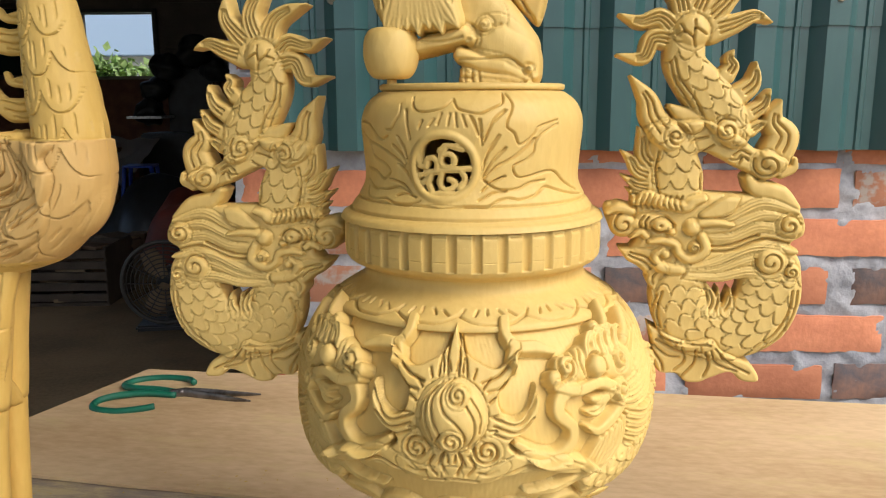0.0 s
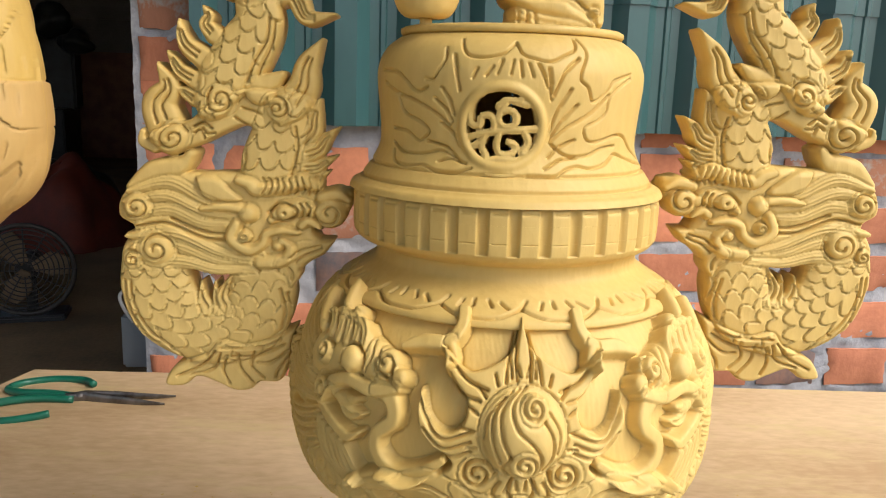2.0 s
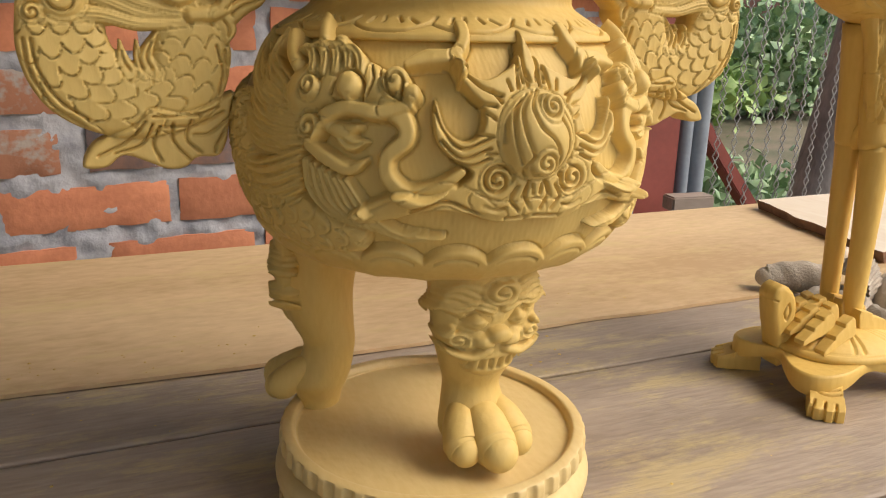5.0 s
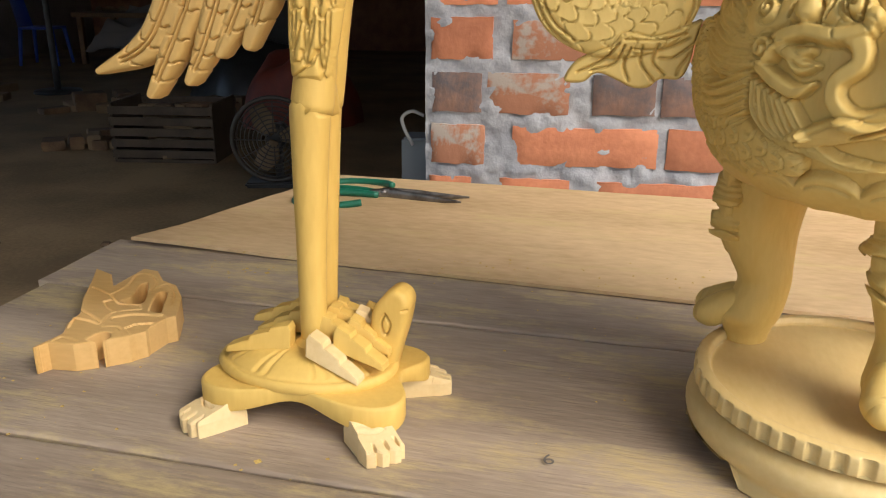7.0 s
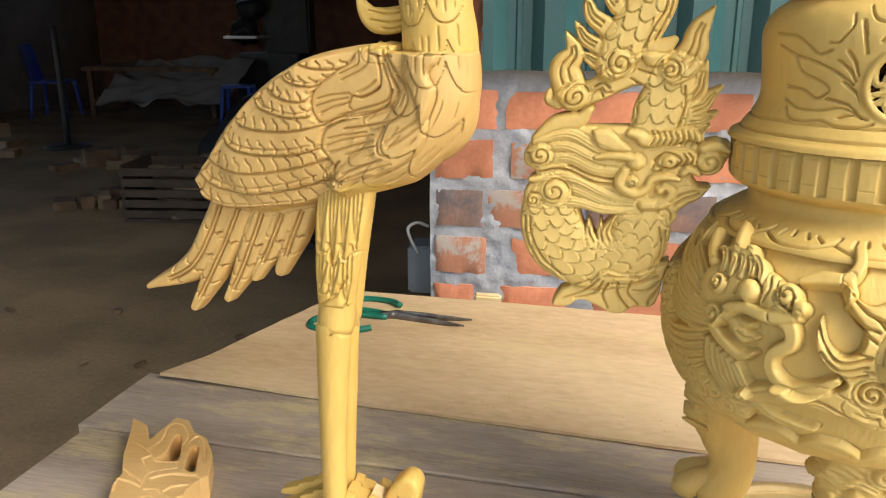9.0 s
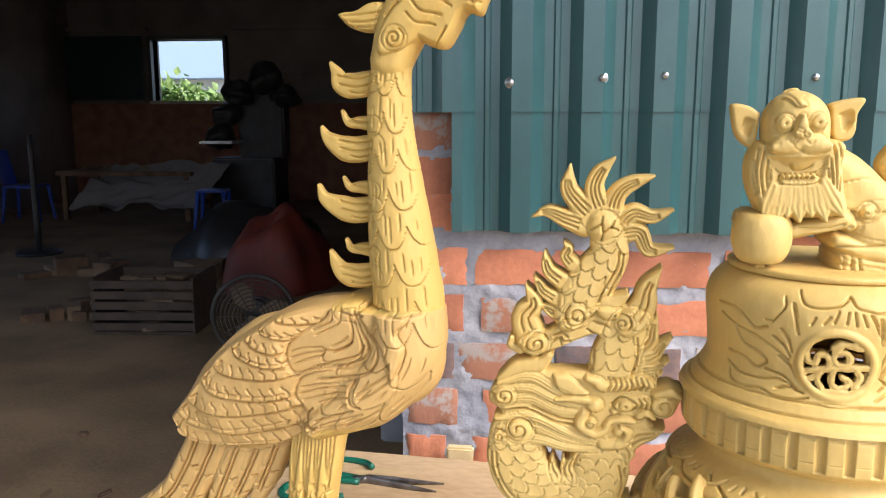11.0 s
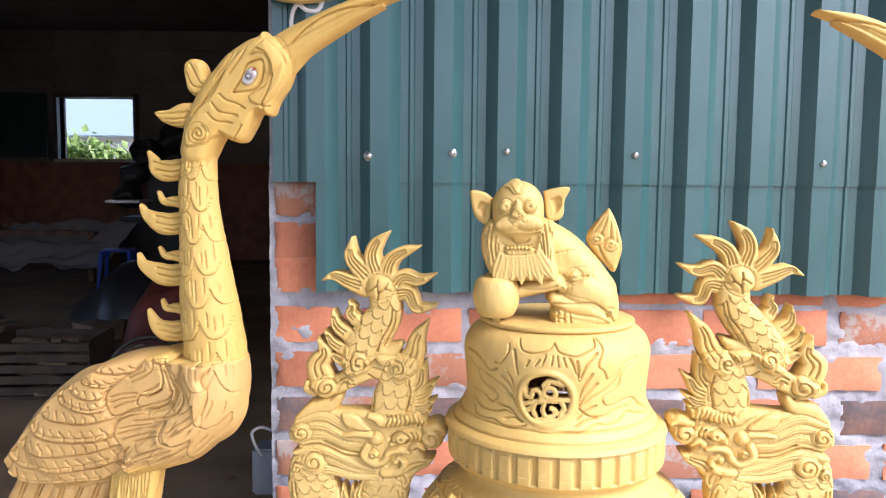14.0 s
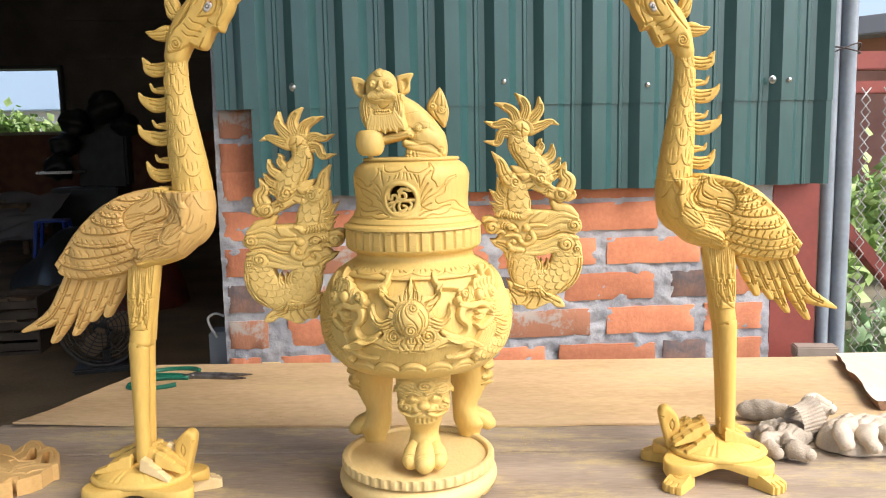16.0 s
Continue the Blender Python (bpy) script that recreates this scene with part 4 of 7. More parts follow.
def burner_stand():
    s = Shell()
    n = 46

    def wave(a, t):
        x = (a * n / (2 * math.pi)) % 1.0
        return np.where((x > 0.32) & (x < 0.88), -0.0026 * np.sqrt(np.abs(np.sin((x - 0.32) / 0.56 * math.pi))), 0.0) * (0.53 < t < 0.80)
    top = np.array([(0.1, 41.0), (60, 41.2), (84, 41.2), (85.5, 42.6), (87.2, 45.6), (89, 46.4), (93.5, 46.0), (95.2, 44.5), (95.6, 40), (95.2, 35.5), (93.5, 33.8), (90.5, 33.0), (88, 32.4)]) * 0.001
    s.lathe(top, 736, wave=wave, per=3)
    plate = s.mesh("stand_top", [WOOD_STAND])
    b = Shell()
    prof = np.array([(86, 33.4), (88.5, 31.5), (92, 30.5), (97, 26), (98.6, 20), (97.4, 14), (94.5, 9.5), (93.0, 6.5), (94.5, 3.0), (97, 0.6), (92, 0.0), (84, 3), (80, 14), (78, 30)]) * 0.001
    seg = 360
    p = smooth_line(prof, 3)
    a = np.arange(seg) * 2 * math.pi / seg
    x = (a * 5 / (2 * math.pi) + 0.5) % 1.0
    cut = 0.0105 * np.clip(1 - (np.abs(x - 0.5) / 0.34) ** 8, 0, 1) + 0.003 * np.exp(-((np.abs(x - 0.5) - 0.26) / 0.03) ** 2)
    rows = []
    for rr, z in p:
        zz = np.where(z < cut, cut, z) if z < 0.012 else np.full(seg, z)
        rows.append(np.stack([np.sin(a) * rr, -np.cos(a) * rr, zz], 1))
    b.grid(np.array(rows), True)
    return plate, b.mesh("stand_foot", [WOOD_STAND])


plate, foot = burner_stand()
part("stand_foot", foot, burner, "rounded stand foot with cloud-cut apron", pose(-0.002, -0.005, 0))
part("stand_top", plate, burner, "fluted stand plate with a raised rim", pose(-0.002, -0.005, 0))
LEG, MASK, TOES = burner_leg()
for a, x, y in ((2, 0.0085, -0.046), (134, 0.0640, 0.0640), (228, -0.0622, 0.0508)):
    leg = part("leg", LEG, burner, "leg carved with a lion mask", pose(x, y, 0.0412, 0, 0, a))
    part("lion_mask", MASK, leg, "carved lion mask")
    for toe in TOES:
        part("toe", toe, leg)
part("belly", burner_belly(), burner, "round belly carved with two dragons and a flaming pearl")
part("collar", burner_collar(), burner)
part("band", burner_band(), burner, "fluted band", pose(-0.0015, 0, 0))
part("lid", burner_lid(), burner, "domed lid pierced with a round blessing seal", pose(-0.002, 0, 0, 0, 0, -7.5))


# ---- the two dragon handles ----
def handle_mesh(f):
    """Openwork dragon in a thick board; f = -1 mirrors it."""
    k = 0.2315
    r = Relief(-60, 68, -130, 132, 0.62, flip=f)
    if f < 0:
        r = Relief(-68, 60, -130, 132, 0.62, flip=f)
    A = lambda x, y: ((x - 268) * k, (554 - y) * k)
    L = lambda *pts: [A(*q) for q in pts]
    W = lambda *w: [q * k for q in w]

    def flame(pts, w, lines=2, h=3.6):
        """A flat tongue with lines along it."""
        r.stroke(L(*pts), W(*w), h, flat=True, edge=0.9)
        q = smooth_line(L(*pts), 10)
        n = np.gradient(q, axis=0)
        n /= np.linalg.norm(n, axis=1)[:, None]
        n = np.stack([-n[:, 1], n[:, 0]], 1)
        half = np.interp(np.linspace(0, 1, len(q)), np.linspace(0, 1, len(w)), W(*w))
        for i in range(lines):
            e = ((i + 1) / (lines + 1) * 2 - 1) * 0.78
            r.groove([tuple(a) for a in (q + n * (half * e)[:, None])[3:int(len(q) * (0.9 - 0.12 * (i % 2))):4]], 0.55, 0.85, 4)

    # tail fan: flames about a ball
    flame(((255, 175), (200, 158), (150, 140), (108, 156)), (34, 26, 17, 2), 3)
    flame(((275, 150), (228, 105), (206, 70), (210, 12)), (34, 30, 22, 2), 3)
    flame(((300, 140), (278, 80), (290, 35), (332, -8)), (32, 28, 22, 2), 3)
    flame(((325, 140), (340, 90), (375, 62), (436, 40)), (30, 26, 19, 3), 3)
    flame(((345, 175), (385, 140), (435, 150), (490, 130)), (28, 24, 17, 3), 3)
    flame(((345, 200), (400, 192), (430, 240), (494, 232)), (28, 25, 18, 4), 3)
    # upper body
    up, wu = L((318, 205), (322, 260), (288, 320), (248, 375), (222, 425)), W(48, 56, 66, 62, 46)
    r.stroke(up, wu, 6.0)
    r.scales(up, wu, 9.6, 1.05, cuts=0)
    r.cuts([L((350, 245), (345, 290), (318, 340), (300, 385)), L((362, 250), (357, 295), (332, 350), (318, 385))], 0.6, 0.9)
    r.ball(A(306, 178), 46 * k, 8)
    r.cuts([L((272, 185), (300, 170), (305, 190), (325, 178), (345, 185)), L((300, 170), (302, 150)), L((305, 190), (300, 215)), L((325, 178), (335, 160))], 0.6, 0.9)
    # mane along the back
    for pts, w in ((((225, 285), (205, 262), (212, 245), (200, 224)), (22, 17, 13, 3)), (((200, 335), (165, 310), (152, 285), (146, 254)), (26, 22, 15, 3)), (((185, 385), (150, 365), (135, 345), (120, 322)), (22, 18, 13, 3)), (((180, 425), (165, 415), (140, 400)), (18, 14, 4))):
        flame(pts, w, 2, 3.4)
    # clouds with rolled curls, and the two tongues that rise from them
    flame(((118, 490), (98, 440), (122, 400), (98, 348)), (42, 40, 24, 3), 2, 4.0)
    flame(((395, 440), (425, 390), (432, 345), (466, 285)), (44, 36, 24, 3), 2, 4.0)
    r.stroke(L((330, 400), (360, 378), (376, 366)), W(34, 22, 10), 4.2)
    r.plate(L((170, 470), (210, 440), (290, 400), (360, 400), (440, 410), (450, 440), (410, 470), (340, 500), (300, 480), (250, 500), (205, 525), (150, 545), (110, 540), (90, 500)), 5.0, 3.0, 0.9)
    r.stroke(L((70, 500), (74, 520), (105, 535)), W(9, 14, 14), 4.2)
    r.curl(A(243, 425), 38 * k, 8.2, 0, 1.5, 2.2, f, 1.0, 0.7)
    r.curl(A(371, 440), 32 * k, 7.6, 0, 1.4, 2.0, -f, 1.0, 0.7)
    r.curl(A(142, 512), 40 * k, 7.2, 0, 1.5, 0.5, f, 1.0, 0.7)
    r.cuts([L((290, 440), (330, 452), (345, 470)), L((275, 462), (300, 478), (320, 492)), L((185, 485), (205, 475), (225, 488)), L((188, 500), (200, 492), (212, 510)), L((206, 488), (216, 500), (232, 498))], 0.6, 1.0)
    # middle body, with fins
    for pts, w in ((((420, 520), (448, 490), (452, 455), (462, 418)), (26, 22, 17, 3)), (((430, 545), (465, 530), (480, 505), (506, 480)), (24, 19, 14, 3)), (((430, 575), (465, 570), (480, 560), (504, 545)), (20, 15, 11, 3)), (((440, 600), (465, 595), (490, 580)), (16, 12, 3))):
        flame(pts, w, 2, 3.6)
    mid, wm = L((385, 450), (372, 500), (362, 545), (362, 600)), W(58, 62, 66, 62)
    r.stroke(mid, wm, 5.6)
    r.scales(mid, wm, 10.0, 1.05, cuts=0)
    r.cuts([L((300, 520), (308, 560), (300, 590)), L((412, 480), (420, 530), (410, 590))], 0.6, 0.9)
    # the lower coil
    low = L((118, 790), (118, 855), (140, 912), (190, 950), (258, 960), (322, 935), (348, 870), (345, 800))
    wl = W(74, 80, 84, 78, 74, 76, 74, 62)
    r.stroke(low, wl, 5.6)
    r.scales(low, wl, 9.2, 1.05, cuts=0)
    r.cuts([L((52, 840), (58, 900), (90, 965), (140, 1010)), L((66, 840), (72, 895), (102, 955), (150, 995)), L((392, 850), (402, 905), (392, 950)), L((405, 860), (414, 910), (405, 950))], 0.6, 1.0)
    for pts, w in ((((235, 905), (220, 880), (216, 842)), (16, 11, 2)), (((256, 905), (248, 875), (246, 842)), (14, 9, 2)), (((275, 905), (262, 870), (286, 818)), (16, 11, 2))):
        flame(pts, w, 1, 3.6)
    # leafy fin at the foot
    r.plate(L((425, 945), (412, 1000), (404, 1050), (385, 1080), (345, 1082), (320, 1102), (285, 1104), (250, 1088), (205, 1072), (172, 1095), (130, 1092), (150, 1050), (195, 1025), (235, 1005), (262, 975), (320, 985), (380, 965)), 3.4, 2.2, 1.2)
    r.cuts([L((250, 1000), (215, 1040), (160, 1070)), L((262, 1005), (240, 1048), (190, 1066)), L((275, 1010), (262, 1050), (275, 1085)), L((300, 1005), (300, 1045), (330, 1085)), L((335, 1000), (325, 1040), (352, 1070)), L((400, 985), (350, 1010), (285, 1012)),
            L((408, 1000), (370, 1030), (340, 1032)), L((405, 1020), (385, 1050), (380, 1070)), L((390, 975), (340, 990), (265, 990))], 0.6, 1.1)
    # head: one mass with the swept mane
    r.stroke(L((185, 548), (165, 575), (110, 590), (75, 625)), W(13, 26, 28, 20), 4.6)
    r.plate(L((95, 600), (165, 590), (230, 588), (300, 585), (345, 590), (470, 592), (482, 618), (540, 618), (546, 652), (515, 702), (465, 708), (480, 745), (440, 790), (400, 800), (340, 805), (250, 806), (150, 822), (76, 820), (44, 792), (66, 742), (74, 715), (44, 690), (52, 640)), 0.0, 2.0, 0.0, floor=4.6)
    for k2, (pts, w) in enumerate(((((325, 682), (230, 650), (150, 612), (66, 634)), (9, 15, 17, 8)), (((322, 690), (225, 674), (145, 642), (58, 660)), (8, 14, 15, 7)), (((318, 700), (230, 702), (155, 672), (70, 692)), (8, 14, 15, 8)),
                                   (((335, 792), (255, 768), (165, 728), (64, 736)), (9, 15, 17, 8)), (((335, 798), (255, 790), (165, 756), (72, 764)), (8, 14, 15, 7)), (((335, 806), (255, 810), (175, 792), (92, 806)), (8, 14, 16, 9)))):
        r.stroke(L(*pts), W(*w), 6.2 + 0.5 * (k2 % 2), ridges=3, cut=0.55, edge=1.0, power=5)
    r.cuts([L((300, 738), (225, 736), (150, 704), (84, 714)), L((296, 726), (230, 722), (160, 694))], 0.9, 1.3)
    r.curl(A(86, 668), 33 * k, 8, 0, 1.4, 3.0, f, 1.0, 0.7)
    r.curl(A(126, 764), 43 * k, 8.4, 0, 1.5, 0.2, f, 1.0, 0.7)
    r.curl(A(72, 790), 22 * k, 7.2, 0, 1.3, 1.2, f, 1.0, 0.7)
    r.plate(L((205, 595), (240, 592), (290, 625), (310, 645), (285, 652), (230, 640)), 3.2, 2.0, 1.0)
    r.stroke(L((300, 600), (325, 608), (345, 622), (400, 612), (440, 600), (470, 612)), W(12, 17, 17, 20, 20, 11), 9.4, edge=1.1)
    for k2 in range(9):
        r.groove(L((352 + 14 * k2, 596 - (6 if k2 > 4 else 0)), (360 + 14 * k2, 612), (354 + 14 * k2, 628)), 0.5, 0.8)
    r.ball(A(325, 676), 24 * k, 9.6)
    r.stroke(L((225, 668), (270, 662), (305, 664)), W(6, 12, 13), 8.4, edge=0.9)
    r.stroke(L((375, 690), (400, 668), (440, 660), (470, 668)), W(10, 22, 24, 16), 8.6)
    r.ball(A(405, 670), 18 * k, 2.6, base=7.6)
    r.cuts([L((368, 672), (392, 652), (420, 655), (432, 670), (412, 688), (385, 686), (368, 672)), L((436, 650), (444, 662), (440, 680)), L((448, 648), (458, 662), (452, 682)), L((404, 670), (406, 671))], 0.55, 1.1)
    r.curl(A(498, 670), 38 * k, 8.6, 0, 1.2, 2.6, f, 1.0, 0.7)
    r.stroke(L((480, 635), (515, 628), (540, 640)), W(14, 16, 9), 7.8)
    r.stroke(L((300, 700), (290, 735), (325, 760), (355, 745), (365, 722), (395, 712), (430, 716)), W(14, 17, 15, 13, 12, 12, 8), 8.6, edge=1.1)
    r.curl(A(318, 728), 15 * k, 3, 7.5, 1.2, 1, f, 0.8, 0.55)
    r.stroke(L((350, 790), (400, 782), (415, 755), (395, 735)), W(16, 18, 15, 8), 8.4, edge=1.1)
    r.ball(A(388, 748), 14 * k, 8.6)
    r.stroke(L((440, 700), (455, 690), (480, 706)), W(12, 12, 5), 8)
    flame(((410, 790), (440, 765), (470, 755), (506, 738)), (30, 28, 20, 3), 2, 4.6)
    flame(((405, 795), (418, 815), (414, 846)), (20, 17, 3), 1, 4.4)
    s = Shell()
    def bend(u, v, h):
        """The two boards differ: the first swells at its coil, the second's fan leans in."""
        up, down = np.clip((v - 25) / 60, 0, 1), np.clip((30 - v) / 60, 0, 1)
        up, down = up * up * (3 - 2 * up), down * down * (3 - 2 * down)
        if f > 0:
            x = u - down * (10.0 * (68 - u) / 128 + 1.5) + 1.0 * up
            z = np.where(v < 0, v * 1.028, v * 1.015)
        else:
            x = u - 8.5 * up + down * 4.0 * (u + 68) / 128
            z = np.where(v < 0, v * 1.02, v * 1.01)
        return x, -h, z
    s.relief(r, bend, half=7.0)
    return s.mesh("dragon_handle", [WOOD])


for f, x, z in ((1, -0.147, 0.3425), (-1, 0.147, 0.3545)):
    part("handle", handle_mesh(f), burner, "openwork dragon handle", pose(x, 0.002, z, 0, 0, 0))


# ---- guardian lion on the lid ----
def lion_mesh():
    s = Shell()
    flat = lambda y: (lambda u, v, h: (u, y - h, v))
    B = lambda x, y: (0.17118 * x + 0.006 * y - 83.7, 112.5 - 0.18188 * y + 0.005 * x)
    C = lambda x, y: (0.16524 * x + 0.00575 * y - 83.6, 112.95 - 0.17557 * y + 0.005 * x)
    L = lambda g, *pts: [g(*q) for q in pts]
    # body, haunch, folded leg
    r = Relief(-60, 64, -4, 76, 0.75)
    r.deep = 0.5
    r.stroke(L(B, (452, 312), (545, 372), (630, 455), (700, 530)), [17, 18, 18, 16], 19)
    r.stroke(L(B, (420, 420), (520, 440), (600, 430)), [13, 14, 14], 19)
    r.stroke(L(B, (640, 520), (710, 560), (745, 610)), [18, 16, 9], 23, edge=0.8)
    r.plate(L(B, (507, 585), (540, 572), (620, 590), (700, 600), (745, 620), (770, 650), (730, 672), (620, 668), (512, 652)), 4, 2.5, 1.2, floor=20)
    r.stroke(L(B, (520, 545), (590, 575), (660, 590), (735, 625)), [6, 7.5, 7, 4], 24, edge=1.0)
    r.cuts([L(B, (512, 560), (600, 563), (680, 560), (728, 590)), L(B, (535, 590), (535, 640)), L(B, (560, 596), (562, 645)), L(B, (582, 600), (590, 655)), L(B, (512, 615), (560, 622)), L(B, (560, 450), (575, 462)), L(B, (640, 462), (660, 455))], 0.8, 1.3)
    r.curl(B(750, 655), 5, 26, 0, 1.3, 0, 1)
    r.curl(B(755, 600), 3.6, 25, 0, 1.2, 2, -1)
    r.curl(B(555, 495), 6, 24, 0, 1.4, 2.4, 1)
    r.curl(B(605, 455), 5.5, 23, 0, 1.4, 0, -1)
    # foreleg and paw on the ball
    r.stroke(L(B, (255, 515), (340, 520), (440, 500), (530, 480)), [6, 6, 6.5, 7], 25, edge=1.0)
    r.plate(L(B, (203, 500), (218, 462), (262, 448), (300, 470), (300, 510), (270, 535), (225, 540)), 5, 3, 1.2, floor=23)
    r.cuts([L(B, (232, 462), (250, 500), (262, 530)), L(B, (255, 452), (278, 490), (285, 520)), L(B, (212, 495), (250, 488), (290, 478)), L(B, (222, 520), (262, 512), (296, 500)), L(B, (390, 500), (470, 503), (530, 490))], 0.7, 1.3)
    s.relief(r, flat(6), half=0.3)
    # the ball, and the peg that holds it
    s.lathe([(0.001, 0.0022), (0.0095, 0.0024), (0.0138, 0.0060), (0.0164, 0.0130), (0.0168, 0.0200), (0.0155, 0.0270), (0.0115, 0.0315), (0.001, 0.0325)], 40, at=(-0.033, -0.014, 0))
    s.lathe([(0.003, -0.0015), (0.003, 0.003), (0.001, 0.004)], 12, smooth=False, at=(-0.033, -0.014, 0))
    # head
    r = Relief(-60, 30, 18, 108, 0.6)
    r.deep = 0.5
    r.plate(L(C, (258, 235), (228, 290), (226, 370), (250, 440), (292, 500), (340, 498), (400, 492), (470, 492), (545, 484), (560, 455), (548, 400), (540, 320), (525, 240)), 14.5, 6, 0.0)
    r.stroke(L(C, (388, 185), (388, 220), (388, 250)), [18.5, 18.5, 18], 19)
    # combed mane and beard
    for x0, y0, x1, y1, x2, y2 in ((262, 265, 252, 320, 262, 400), (278, 270, 268, 340, 280, 420), (292, 300, 288, 360, 300, 440), (246, 300, 244, 350, 256, 410), (300, 330, 302, 390, 318, 450), (515, 250, 525, 320, 520, 400), (498, 260, 508, 330, 512, 410),
                                   (490, 300, 496, 360, 506, 430), (530, 290, 532, 340, 545, 380), (482, 330, 488, 380, 498, 430)):
        r.groove(L(C, (x0, y0), (x1, y1), (x2, y2)), 0.7, 1.5)
    for k, (x, tx, ty) in enumerate(((318, 282, 488), (340, 322, 498), (364, 358, 478), (392, 398, 496), (420, 436, 478), (446, 482, 496), (470, 536, 480))):
        r.stroke(L(C, (x, 375), (x * 0.6 + tx * 0.4, 425), (tx, ty)), [4.0, 5.4, 1.6], 1.6, base=13.6, ridges=2, cut=0.45, edge=0.3)
    # brow, eyes, nose, moustache, mouth
    r.plate(L(C, (330, 108), (355, 78), (392, 72), (408, 95), (392, 110), (405, 130), (372, 132), (350, 108)), 2.0, 1.4, 0.9)
    r.groove(L(C, (345, 92), (362, 104), (378, 128)), 0.6, 0.9)
    for x, way in ((336, 1), (440, -1)):
        r.ball(C(x, 182), 5.2, 3.4, base=17.5)
        r.groove([(C(x, 182)[0] + 3.9 * math.cos(a), C(x, 182)[1] + 3.9 * math.sin(a)) for a in np.linspace(0, 6.3, 13)], 0.6, 0.9, 3)
        r.groove(L(C, (x, 182), (x + 1, 182)), 0.7, 1.5)
        r.cuts([L(C, (x - 26, 214), (x - 6, 220), (x + 14, 216))], 0.6, 0.5)
    r.stroke(L(C, (388, 165), (387, 190), (388, 212)), [2.2, 3.4, 4.4], 5.0, base=19, edge=0.8)
    r.ball(C(372, 213), 2.6, 4, base=20)
    r.ball(C(404, 213), 2.6, 4, base=20)
    for x, tx in ((360, 308), (414, 470)):
        r.stroke(L(C, (388, 240), (x, 244), (x * 0.5 + tx * 0.5, 250), (tx, 256)), [4.4, 6.2, 5.4, 3.4], 4.2, base=17.2, power=2.0, edge=0.9)
        r.cuts([L(C, (x - 12, 238), (x, 248), (x + 12, 238))], 0.5, 0.5)
    r.plate(L(C, (296, 290), (388, 297), (480, 290), (468, 340), (455, 372), (390, 378), (322, 372), (310, 335)), -2.6, 1.6, 1.2, smooth=False)
    r.plate(L(C, (330, 352), (388, 346), (450, 352), (445, 372), (388, 378), (334, 372)), 2.4, 1.4, 0.6)
    for k in range(7):
        r.ball(C(340 + 16 * k, 350), 1.5, 1.2, base=15.2)
    r.cuts([L(C, (362, 310), (372, 330), (388, 334), (415, 330), (432, 318))], 0.8, 1.4)
    s.relief(r, flat(-10), half=0.3)
    # ears: hollow, square-cut leaves
    for pts, cup in ((((278, 150), (240, 124), (182, 116), (182, 160), (195, 215), (225, 250), (262, 255)), ((255, 175), (225, 165), (215, 200), (240, 225))),
                     (((498, 125), (560, 112), (614, 114), (590, 165), (585, 220), (560, 245), (510, 235)), ((530, 160), (565, 150), (575, 185), (545, 215)))):
        r = Relief(-60, 30, 60, 100, 0.7)
        r.deep = 0.5
        r.plate(L(C, *pts), 4.0, 2.0, 0.0)
        r.plate(L(C, *cup), -3.6, 3.0, 0.0)
        r.groove(L(C, cup[0], cup[1], cup[2]), 0.7, 0.8)
        s.relief(r, flat(-6), half=2.0)
    # flame tail with two rolled curls
    r = Relief(14, 66, 10, 90, 0.7)
    r.deep = 0.4
    r.plate(L(B, (745, 190), (700, 235), (655, 290), (650, 335), (685, 385), (720, 420), (760, 455), (780, 430), (800, 360), (792, 300), (770, 235)), 7, 5, 0.0)
    for x0, y0, x1, y1, x2, y2 in ((742, 200, 700, 260, 672, 300), (744, 205, 722, 260, 705, 300), (748, 205, 750, 260, 745, 330), (752, 215, 770, 270, 775, 330), (700, 350, 720, 390, 752, 440), (690, 320, 702, 360, 730, 410), (785, 330, 788, 370, 772, 430)):
        r.groove(L(B, (x0, y0), (x1, y1), (x2, y2)), 0.7, 1.3)
    r.curl(B(690, 315), 5, 4, 5, 1.3, 0.5, 1)
    r.curl(B(748, 340), 5, 4, 5, 1.3, 2.5, -1)
    s.relief(r, lambda u, v, h: (u + 3.5, 14 - h, v), half=1.0)
    return s.mesh("guardian_lion", [WOOD])


thing("guardian_lion", lion_mesh(), BURNER @ pose(-0.014, -0.017, 0.4135), "carved pale wood guardian lion with one paw on a ball", "statue")


